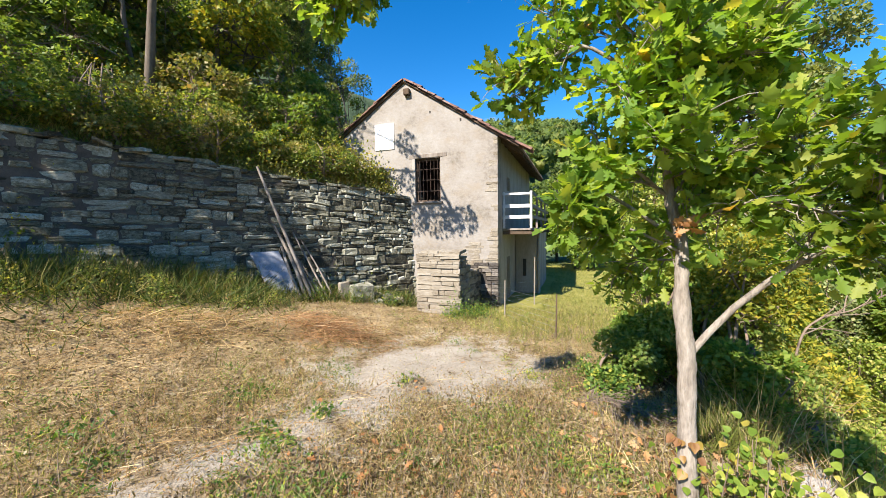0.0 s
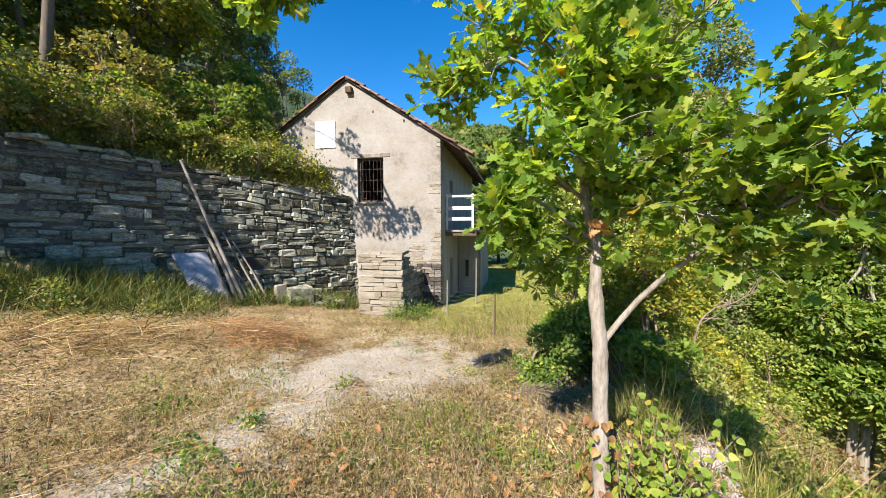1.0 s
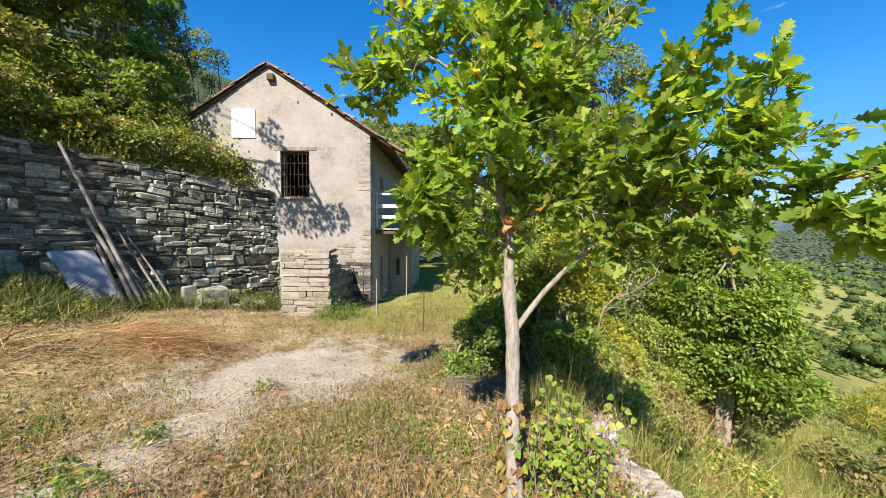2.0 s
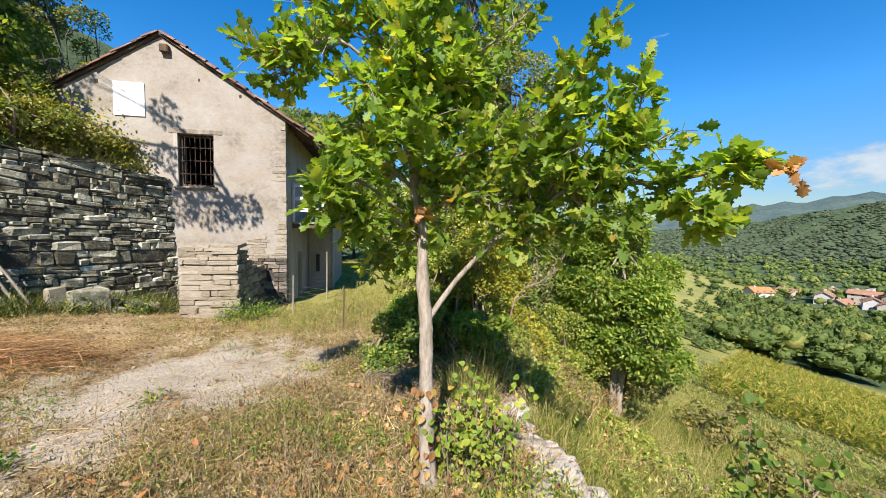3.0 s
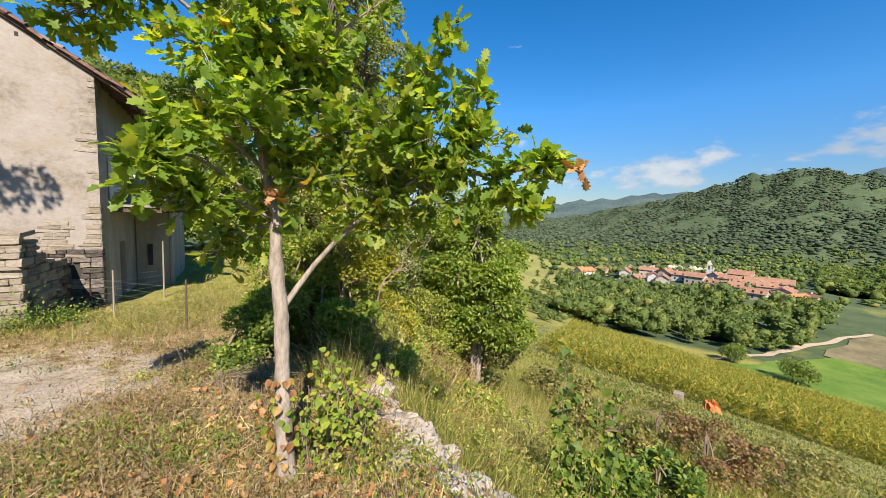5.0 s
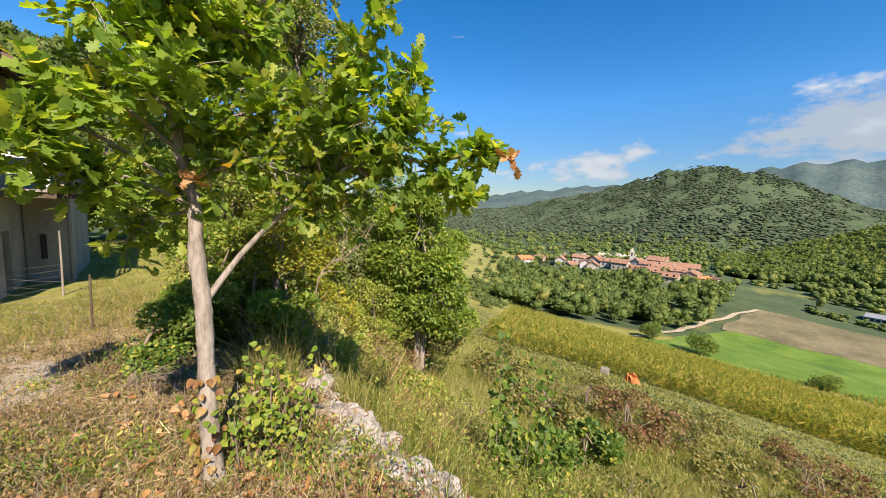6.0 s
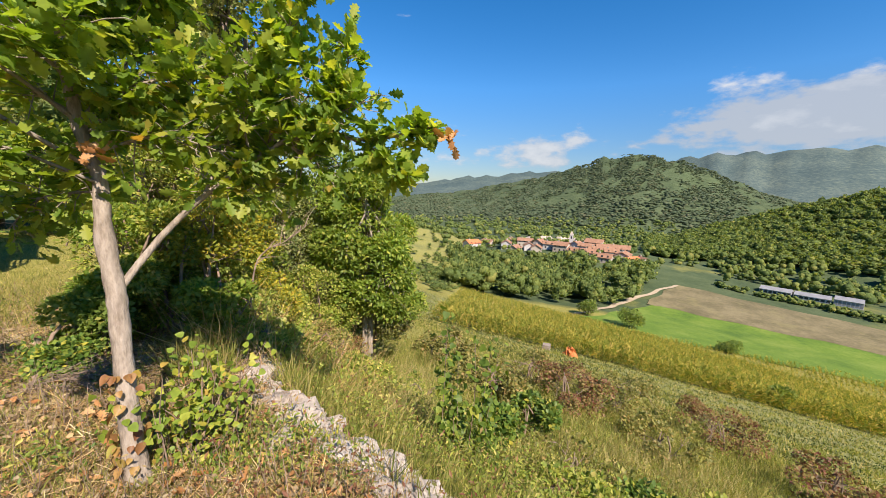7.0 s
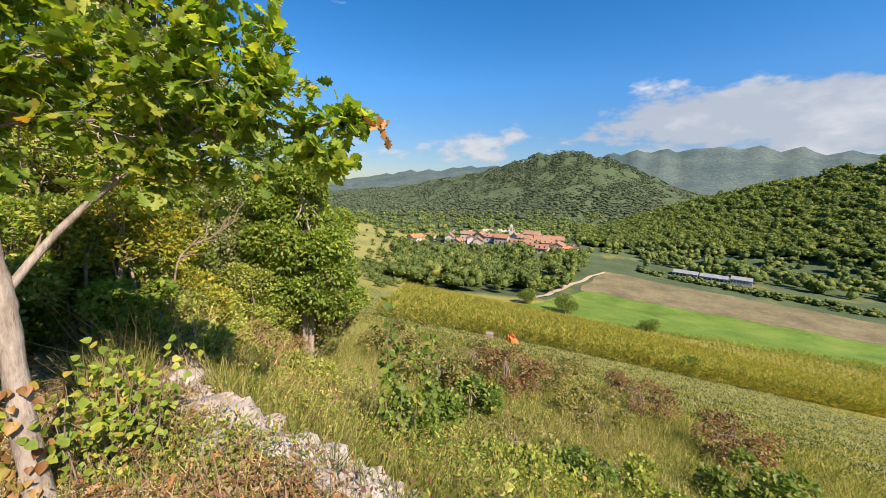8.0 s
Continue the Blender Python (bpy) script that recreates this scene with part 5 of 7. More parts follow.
    size = rng.uniform(0.055, 0.122, len(P)) * np.array(S)
    order = np.argsort(P[:, 0] ** 2 + P[:, 1] ** 2 + (P[:, 2] - 1.7) ** 2)
    first, rest = order[:280], order[280:]
    V, F = spread(OAK_SHAPE, P[rest], A[rest], N[rest], size[rest])
    part("crown", mesh_of("crown", V, F, OAK_LEAF), OAK_LEAF, oak, kind="stuff")
    shapes = []
    for k in range(4):
        v = OAK_SHAPE[0].copy()
        v[:, 2] += (0.1 + 0.08 * k) * (v[:, 1] - 0.4) ** 2 * (-1) ** k
        v[:, 0] *= 0.85 + 0.1 * k
        shapes.append(mesh_of("leaf", v, OAK_SHAPE[1], OAK_LEAF_ONE))
    for i in first:
        y = unit(A[i])
        x = unit(np.cross(y, N[i]))
        lay("leaf", oak, shapes[i % 4], basis(x, y, np.cross(x, y), P[i]) @ Matrix.Diagonal((size[i],) * 3 + (1,)))
    # withered sprays
    for c, n, r in (((2.17, 0.40, 1.92), 13, 0.045), ((1.3, 1.95, 1.75), 10, 0.05)):
        p = np.array(c) + rng.normal(0, r * 0.5, (n, 3))
        V, F = spread(OAK_SHAPE, p, rng.normal(size=(n, 3)) + [0.6, 0, -0.2], rng.normal(size=(n, 3)), rng.uniform(0.06, 0.1, n))
        part("withered_leaves", mesh_of("withered_leaves", V, F, DRY_LEAF), DRY_LEAF, oak, "curled brown dead leaves")
    # vine on the lower trunk
    vines = [mesh_of("vine_leaf", HEART_SHAPE[0] * [1, 1, 1 + k], HEART_SHAPE[1], m) for k, m in enumerate((VINE_LEAF, VINE_DRY))]
    for k in range(44):
        z = rng.uniform(0.0, 0.55)
        th = rng.uniform(-2.6, 0.9)
        d = np.array([math.sin(th), -math.cos(th), 0])
        c = line[np.argmin(np.abs(line[:, 2] - z))] + d * 0.075
        y = unit(np.array([rng.normal(0, 0.4), rng.normal(0, 0.3), -1]) + d * 0.5)
        x = unit(np.cross(y, d))
        lay("vine_leaf", oak, vines[1 if rng.random() < 0.92 - z * 0.6 else 0], basis(x, y, np.cross(x, y), c) @ Matrix.Diagonal((rng.uniform(0.035, 0.068),) * 3 + (1,)))
    return oak


oak_tree()


def vine_bush(name, label, centre, radii, n, seed, size=(0.04, 0.085), stems=14, leaf=None):
    """Upright leafy shoots with heart-shaped leaves."""
    rng = np.random.default_rng(seed)
    x, y = centre
    ob = thing(name, (x, y, gz(x, y)), label, "bush")
    shoots, P = [], []
    for _ in range(stems):
        fx, fy = x + rng.normal(0, radii[0] * 0.4), y + rng.normal(0, radii[0] * 0.4)
        h = radii[1] * rng.uniform(0.5, 1.05)
        foot = np.array([fx, fy, gz(fx, fy) - 0.03])
        head = foot + [rng.normal(0, 0.12), rng.normal(0, 0.12), h]
        c = curve_through([foot, (foot + head) / 2 + rng.normal(0, 0.03, 3), head], 8)
        shoots.append((c, np.linspace(0.006, 0.002, 8)))
        for _ in range(n // stems):
            P.append(c[rng.integers(2, 8)] + rng.normal(0, 0.06, 3))
    for shoot in shoots:
        V, F = tube([shoot], 5)
        part("stem", mesh_of("stem", V, F, TWIG), TWIG, ob)
    me = mesh_of("leaf", *HEART_SHAPE, leaf or VINE_LEAF)
    for p in P:
        yv = unit(rng.normal(0, 1, 3) + [0, 0, -0.4])
        nv = unit(np.array([-0.3, -0.3, 0.9]) + rng.normal(0, 0.5, 3))
        xv = unit(np.cross(yv, nv))
        lay("leaf", ob, me, basis(xv, yv, np.cross(xv, yv), p) @ Matrix.Diagonal((rng.uniform(*size),) * 3 + (1,)))
    return ob


vine_bush("vine_bush", "light green broad-leaved vine shoots at the foot of the oak", (1.68, 1.86), (0.3, 0.66), 620, 51, (0.026, 0.058), 30)
vine_bush("leafy_sapling", "dark green sapling with broad leaves on the slope", (4.05, 0.82), (0.34, 1.75), 460, 52, (0.045, 0.1), 12, SAPLING_LEAF)
vine_bush("leafy_sapling", "yellow-green low shoots beside the rubble", (3.0, -0.3), (0.4, 0.5), 120, 53, (0.05, 0.09), 12, VINE_LEAF)
vine_bush("leafy_sapling", "low light green shoots on the slope", (4.4, -1.2), (0.5, 0.6), 260, 54, (0.035, 0.07), 18, VINE_LEAF)

# ---- trees and shrubs round the yard ----
def crown(seed, centre, radii, n, size):
    return lumps_in(np.random.default_rng(seed), centre, radii, n, size)


def shrub(label, az, dist, r, h, leaves, leaf, mat, seed, shape=CARD_SHAPE, lift=0.0, name="shrub"):
    x, y, z = around(az, dist)
    c = crown(seed, (x, y, z + h * 0.52 + lift), (r, r, h * 0.5), max(10, int(13 * r * h)), 0.22 * min(r, h * 0.6) + 0.11)
    return woody(name, label, "shrub", (x, y, z), (x, y, z + h * 0.8), 0.03, c, leaves, leaf, shape, mat, TWIG, seed + 500, stems=4, lean=0.1)


shrub("dense dark green shrub behind the oak", 27.5, 5.6, 0.7, 1.9, 9000, 0.042, MAPLE_LEAF, 62, OVAL_SHAPE, -0.1)
shrub("dense dark green shrub behind the oak", 32.0, 5.4, 0.65, 1.7, 9000, 0.042, HERB_LEAF, 63, OVAL_SHAPE, -0.1)
shrub("low dark green shrub behind the oak", 24.5, 5.0, 0.45, 0.75, 3200, 0.038, SHRUB_LEAF, 573)
shrub("low dark green shrub behind the oak", 37, 4.6, 0.4, 0.9, 3600, 0.038, MAPLE_LEAF, 574)
shrub("tall green thicket at the terrace edge", 29.5, 7.2, 1.0, 3.3, 10000, 0.048, HERB_LEAF, 64, OVAL_SHAPE)
shrub("yellowing small tree with bright leaves", 37.0, 5.3, 0.55, 2.0, 3800, 0.046, YELLOW_LEAF, 66, OVAL_SHAPE, lift=0.55)
shrub("yellow-green leafy shrub behind the oak", 39.5, 7.2, 0.7, 2.4, 6500, 0.042, YELLOW_LEAF, 587)
shrub("green leafy shrub behind the oak", 34.5, 7.4, 0.9, 3.0, 8500, 0.044, HERB_LEAF, 588)
shrub("tall light green thicket behind the oak", 38.5, 8.2, 1.1, 3.4, 9500, 0.045, MAPLE_LEAF, 589)
shrub("pale grey-green scrub with fine twigs", 42.5, 9.0, 1.05, 3.9, 9500, 0.04, POPLAR_LEAF, 585)
shrub("pale grey-green scrub with fine twigs", 46.5, 9.6, 1.1, 3.6, 9500, 0.04, POPLAR_LEAF, 68)
shrub("grey-green scrub with bare twigs", 50.5, 10.4, 1.1, 3.6, 8000, 0.042, HERB_LEAF, 69)
shrub("sunlit olive scrub on the slope", 44.0, 8.2, 0.85, 1.9, 7000, 0.038, HERB_LEAF, 586)
shrub("sunlit olive scrub on the slope", 47.5, 8.3, 0.85, 2.0, 7000, 0.038, HERB_LEAF, 576)
shrub("sunlit olive scrub on the slope", 51.0, 8.8, 0.75, 1.7, 5200, 0.04, HERB_LEAF, 582)
shrub("yellow-green herbs behind the oak", 43.0, 4.7, 0.45, 0.6, 2600, 0.036, HERB_LEAF, 575)
shrub("tangled brown bramble with dry stems", 50, 6.8, 0.8, 0.8, 1500, 0.036, OLIVE_LEAF, 70)
shrub("tangled brown bramble with dry stems", 53.5, 7.2, 0.7, 0.8, 1200, 0.036, RED_LEAF, 71)
shrub("light green leafy shrub in the oak's shade", 35.5, 5.5, 0.5, 1.2, 5000, 0.04, HERB_LEAF, 591, OVAL_SHAPE)
shrub("light green leafy shrub in the oak's shade", 39.5, 5.6, 0.55, 1.1, 5000, 0.04, HERB_LEAF, 592, OVAL_SHAPE)
shrub("yellow-green leafy shrub in the oak's shade", 42.5, 6.5, 0.6, 1.3, 5200, 0.04, YELLOW_LEAF, 593, OVAL_SHAPE)
shrub("light green herbs in the oak's shade", 38.0, 4.9, 0.4, 0.55, 2600, 0.036, HERB_LEAF, 594)
shrub("low weedy shrub by the oak", 22.0, 4.6, 0.3, 0.3, 900, 0.034, WEED, 67)
shrub("pale green herb clump on the slope", 43, 5.6, 0.5, 0.7, 2600, 0.038, HERB_LEAF, 72)
shrub("yellow-green herb clump on the slope", 47.5, 5.2, 0.5, 0.5, 2200, 0.038, HERB_LEAF, 560)
shrub("yellow-green herb clump on the slope", 45.5, 6.4, 0.6, 0.8, 2600, 0.038, HERB_LEAF, 561)
shrub("yellow-green herb clump on the slope", 51, 4.7, 0.4, 0.45, 1400, 0.035, HERB_LEAF, 562)
shrub("yellow-green herb clump on the slope", 55, 5.3, 0.5, 0.55, 1500, 0.04, HERB_LEAF, 563)
shrub("pale green herb clump on the slope", 60, 5.6, 0.5, 0.6, 1500, 0.04, HERB_LEAF, 564)
shrub("pale green herb clump on the slope", 66, 6.4, 0.6, 0.5, 1500, 0.04, HERB_LEAF, 565)
shrub("leafy yellow-green herbs on the slope", 73, 4.6, 0.55, 0.5, 1500, 0.045, HERB_LEAF, 566)
shrub("leafy yellow-green herbs on the slope", 91, 3.9, 0.6, 0.45, 1700, 0.045, HERB_LEAF, 567)
shrub("leafy yellow-green herbs on the slope", 100, 4.2, 0.6, 0.45, 1500, 0.045, HERB_LEAF, 568)
shrub("leafy yellow-green herbs on the slope", 111, 5.5, 0.8, 0.5, 1600, 0.05, HERB_LEAF, 569)
shrub("reddish dogwood shrub on the slope", 108, 13.0, 1.4, 1.2, 2400, 0.045, RED_LEAF, 570)
shrub("olive thicket on the slope", 84, 12.0, 1.5, 1.0, 2400, 0.05, OLIVE_LEAF, 571)
shrub("olive thicket on the slope", 103, 9.0, 1.0, 0.8, 1800, 0.05, OLIVE_LEAF, 572)
shrub("reddish dogwood shrub on the slope", 89, 10.2, 1.3, 1.2, 2600, 0.05, RED_LEAF, 73)
shrub("olive dogwood shrub turning red", 97, 12.0, 1.5, 1.2, 3000, 0.05, OLIVE_LEAF, 74)
shrub("reddish dogwood shrub on the slope", 119, 11.0, 1.2, 1.1, 2200, 0.05, RED_LEAF, 75)
shrub("green shrub on the slope", 123, 8.0, 1.0, 0.9, 2000, 0.065, SHRUB_LEAF, 76)
shrub("yellow-green shrub on the slope", 79, 5.2, 0.5, 0.7, 1200, 0.06, WEED, 77)
shrub("yellow-green shrub on the slope", 104, 5.0, 0.45, 0.6, 1100, 0.055, WEED, 78)
shrub("brown-green thicket below the terrace", 58, 10, 1.2, 2.0, 2600, 0.07, OLIVE_LEAF, 79)
shrub("grey dead brushwood on the slope", 92, 5.6, 0.9, 0.5, 300, 0.05, OLIVE_LEAF, 80)
shrub("yellow-green shrub on the slope", 84, 6.5, 0.7, 0.8, 1600, 0.06, WEED, 44)
shrub("olive thicket on the slope", 77, 9.0, 1.1, 1.0, 2400, 0.06, OLIVE_LEAF, 45)
shrub("olive thicket on the slope", 70, 12.0, 1.3, 1.0, 2400, 0.07, OLIVE_LEAF, 46)

x, y, z = around(56.6, 9.2)
woody("field_maple", "dense green field maple with two pale stems", "tree", (x, y, z), (x + 0.15, y, z + 4.2), 0.085,
      crown(81, (x + 0.15, y + 0.15, z + 3.0), (1.35, 1.35, 1.75), 60, 0.44) + crown(82, (x - 0.2, y - 0.1, z + 4.5), (0.6, 0.6, 0.7), 12, 0.38) + crown(83, (x + 0.35, y - 0.75, z + 1.75), (0.95, 0.7, 0.6), 22, 0.34), 34000, 0.074, OVAL_SHAPE, MAPLE_LEAF, BARK, 83, stems=2, lean=0.08)
x, y, z = around(33.5, 10.5)
woody("poplar_tree", "tall slender tree with small grey-green leaves", "tree", (x, y, z), (x, y, z + 8.6), 0.1,
      crown(84, (x, y, z + 7.6), (1.5, 1.5, 3.4), 34, 0.62) + crown(85, (x, y, z + 3.4), (1.8, 1.8, 1.6), 14, 0.6), 20000, 0.075, CARD_SHAPE, POPLAR_LEAF, DARK_BARK, 86, lean=0.2)
x, y, z = around(40.5, 9.5)
woody("poplar_tree", "slender tree with light green leaves behind the oak", "tree", (x, y, z), (x, y, z + 7.2), 0.09,
      crown(580, (x, y, z + 5.4), (1.25, 1.25, 3.2), 34, 0.5), 17000, 0.058, CARD_SHAPE, POPLAR_LEAF, DARK_BARK, 581, lean=0.2)
x, y, z = around(47, 10)
woody("field_maple", "green maple behind the scrub", "tree", (x, y, z), (x, y, z + 5.0), 0.08,
      crown(87, (x, y, z + 3.9), (1.5, 1.5, 2.5), 40, 0.52), 17000, 0.062, OVAL_SHAPE, MAPLE_LEAF, DARK_BARK, 88, stems=2)

for k, (px, py, h, r, leafm) in enumerate(((8.3, 22.5, 5.5, 2.2, MAPLE_LEAF), (11.2, 21.5, 6.5, 2.4, SHRUB_LEAF), (6.4, 26.5, 5.0, 2.2, SHRUB_LEAF), (13.5, 17.5, 6.5, 2.3, MAPLE_LEAF),
                                          (9.0, 28.5, 7.5, 2.8, BANK_LEAF), (4.5, 31.0, 6.5, 3.0, SHRUB_LEAF), (14.5, 25.5, 7.5, 2.8, BANK_LEAF))):
    z = gz(px, py)
    woody("lawn_tree", "bushy green tree closing the lawn", "tree", (px, py, z), (px, py, z + h * 0.85), 0.12,
          crown(90 + k, (px, py, z + h * 0.5), (r, r, h * 0.5), 20, 0.75), 3200, 0.19, CARD_SHAPE, leafm, DARK_BARK, 190 + k, "trees beyond the lawn")

# wooded bank over the retaining wall: (run along wall, back from it, height, crown radius, crown base share, leaf)
BANK = [(1.9, 3.7, 7.0, 2.2, 0.45, BANK_LEAF), (-1.5, 5.0, 4.0, 2.3, 0.05, BANK_LEAF), (4.2, 5.0, 5.0, 1.9, 0.1, YELLOW_LEAF), (1.0, 6.5, 3.0, 2.2, 0.02, BANK_LEAF),
        (6.2, 8.0, 6.0, 2.0, 0.1, POPLAR_LEAF), (4.0, 11.0, 4.0, 2.6, 0.02, BANK_LEAF), (8.2, 10.5, 5.4, 1.7, 0.1, POPLAR_LEAF),
        (0.0, 12.0, 4.0, 3.2, 0.02, BANK_LEAF), (7.5, 15.0, 6.0, 2.4, 0.1, POPLAR_LEAF), (2.6, 8.6, 3.4, 2.4, 0.02, YELLOW_LEAF), (-2.0, 7.6, 3.6, 2.6, 0.02, BANK_LEAF), (6.0, 11.5, 5.5, 2.2, 0.1, POPLAR_LEAF), (9.5, 18.0, 5.0, 2.2, 0.1, POPLAR_LEAF), (10.5, 14.0, 4.6, 1.5, 0.1, YELLOW_LEAF),
        (4.0, 19.0, 6.5, 3.3, 0.1, BANK_LEAF)]
for k, (s, e, h, r, low, leafm) in enumerate(BANK):
    px, py = WALL_A[0] + WALL_DIR[0] * s + WALL_UP[0] * e, WALL_A[1] + WALL_DIR[1] * s + WALL_UP[1] * e
    z = gz(px, py)
    cz = z + h * (low + 1) / 2
    woody("bank_tree", "leafy deciduous tree leaning from the wooded bank", "tree", (px, py, z), (px + 0.5, py - 0.2, z + h * 0.85), 0.08 if k == 0 else 0.1,
          crown(110 + k, (px + (0.4 if k else -0.9), py - 0.1, cz), (r * 1.1 * (1 if k else 0.85), r * 1.1, h * (1 - low) / 2), 34, 0.55), 5200, 0.105, CARD_SHAPE, leafm, DARK_BARK, 210 + k, "trees on the bank", lean=0.35)
woody("bank_tree", "leaning tree reaching out over the retaining wall", "tree", (-7.7, 9.7, gz(-7.7, 9.7)), (-6.4, 8.9, 10.5), 0.13,
      [(np.array(c), q) for c, q in (((-3.1, 7.75, 6.6), 0.45), ((-2.25, 7.4, 6.6), 0.36), ((-3.85, 7.95, 6.75), 0.42), ((-4.05, 8.05, 7.95), 0.26), ((-4.05, 8.05, 9.1), 0.3), ((-2.65, 7.55, 6.5), 0.3), ((-6.6, 8.4, 10.6), 0.7), ((-7.6, 9.2, 11.2), 1.0))], 2400, 0.075, CARD_SHAPE, BANK_LEAF, DARK_BARK, 260, "trees on the bank", lean=0.1, drop=-0.3)
for k, (px, py, cx, cy, cz) in enumerate(((-12.0, 5.2, -11.0, 2.5, 7.9), (-10.3, 6.3, -9.2, 3.6, 8.2), (-13.5, 3.2, -12.4, 1.0, 7.6))):
    woody("bank_tree", "spreading tree on the bank shading the retaining wall", "tree", (px, py, gz(px, py)), (cx * 0.7 + px * 0.3, cy * 0.7 + py * 0.3, cz), 0.12,
          crown(290 + k, (cx, cy, cz), (1.7, 1.7, 1.5), 22, 0.55), 1500, 0.1, CARD_SHAPE, BANK_LEAF, DARK_BARK, 295 + k, "trees on the bank", lean=0.2)
for k, (px, py, h, leafm) in enumerate(((-4.7, 17.2, 9.8, POPLAR_LEAF), (-5.8, 19.5, 9.5, BANK_LEAF), (-4.4, 21.0, 11.5, YELLOW_LEAF), (-6.6, 16.4, 6.5, POPLAR_LEAF), (-3.6, 23.0, 11.0, POPLAR_LEAF))):
    z = gz(px, py)
    woody("bank_tree", "slender airy tree behind the house", "tree", (px, py, z), (px, py, z + h * 0.9), 0.06,
          crown(270 + k, (px, py, z + h * 0.62), (1.15, 1.15, h * 0.38), 30, 0.36), 4200, 0.065, CARD_SHAPE, leafm, DARK_BARK, 280 + k, "trees on the bank", lean=0.2)
for k in range(30):
    if k % 3 == 1:
        continue
    rng = np.random.default_rng(300 + k)
    s, e = (-3.0 + k * 0.52 + rng.uniform(-0.2, 0.2), rng.uniform(0.6, 1.3)) if k < 22 else (-1.5 + (k - 22) * 1.15, rng.uniform(1.8, 3.0))
    px, py = WALL_A[0] + WALL_DIR[0] * s + WALL_UP[0] * e, WALL_A[1] + WALL_DIR[1] * s + WALL_UP[1] * e
    z = gz(px, py)
    small = 18 < k < 22
    h, r = (rng.uniform(0.4, 0.7), rng.uniform(0.35, 0.5)) if small else (rng.uniform(1.2, 2.0), rng.uniform(0.7, 1.0)) if k < 13 or k > 21 else (rng.uniform(0.7, 1.2), rng.uniform(0.5, 0.75))
    m = (SHRUB_LEAF, BANK_LEAF, SHRUB_LEAF)[k % 3] if k < 7 or k in (22, 23, 24) else (OLIVE_LEAF, OLIVE_LEAF, BANK_LEAF)[k % 3]
    woody("bank_shrub", "dark overhanging shrub on the bank's edge" if k < 7 else "yellow-brown scrub hanging over the wall top", "shrub", (px, py, z), (px, py, z + h * 0.8), 0.03,
          crown(330 + k, (px, py, z + h * 0.3), (r * 1.45, r * 1.45, h * 0.5), 26, 0.22), 900 if small else 1900, 0.054, CARD_SHAPE, m, TWIG, 360 + k, "scrub along the wall top", stems=4)
for k, (s, e, h) in enumerate(((-2.0, 2.6, 2.6), (0.5, 3.4, 2.6), (3.2, 2.8, 2.4), (5.4, 4.2, 2.6), (7.0, 5.4, 2.4), (2.4, 5.2, 3), (8.6, 7.6, 2.2), (5.6, 2.4, 2.0))):
    px, py = WALL_A[0] + WALL_DIR[0] * s + WALL_UP[0] * e, WALL_A[1] + WALL_DIR[1] * s + WALL_UP[1] * e
    z = gz(px, py)
    woody("bank_shrub", "tall green undergrowth below the bank's trees", "shrub", (px, py, z), (px, py, z + h * 0.8), 0.04,
          crown(400 + k, (px, py, z + h * 0.45), (1.5, 1.5, h * 0.5), 24, 0.36), 2400, 0.09, CARD_SHAPE, (BANK_LEAF, SHRUB_LEAF, OLIVE_LEAF)[k % 3], TWIG, 420 + k, "undergrowth on the bank", stems=4)


def bank_scrub():
    """Unbroken small-leaved scrub over the foot of the bank, uneven in height and thickness."""
    rng = np.random.default_rng(441)
    for label, n, s0, s1, mat, tall in (("dark green brambles over the bank", 26000, -6, 4.5, BANK_LEAF, 1.0), ("yellow-brown scrub over the bank", 22000, 2.0, 9.2, OLIVE_LEAF, 0.9), ("sunlit light green scrub up the bank", 22000, -2, 10, YELLOW_LEAF, 1.3)):
        s, e = rng.uniform(s0, s1, n), 0.15 + 6.5 * rng.uniform(0, 1, n) ** 1.5
        p = np.stack([WALL_A[0] + WALL_DIR[0] * s + WALL_UP[0] * e, WALL_A[1] + WALL_DIR[1] * s + WALL_UP[1] * e], -1)
        top = tall * np.clip(0.55 + 0.4 * np.sin(s * 1.9 + 1.3 * np.sin(e * 1.7)) * np.sin(e * 2.3 + s * 0.8 + tall) + 0.25 * np.sin(s * 5.1 + e * 4.3), 0.05, 1.2)
        k = (rng.random(n) < 0.25 + top) & ~in_house(p)
        p, top = p[k], top[k]
        n = len(p)
        z = ground_z(p[:, 0], p[:, 1]) + top * (1 - np.abs(rng.normal(0, 0.33, n))) + rng.exponential(0.06, n)
        V, F = spread(CARD_SHAPE, np.column_stack([p + rng.normal(0, 0.06, (n, 2)), z]), rng.normal(0, 1, (n, 3)), rng.normal(0, 0.55, (n, 3)) + [-0.3, -0.3, 0.8], rng.uniform(0.04, 0.11, n))
        tagged(new("bank_scrub", mesh_of("bank_scrub", V, F, mat)), label, "scrub", kind="stuff")


bank_scrub()


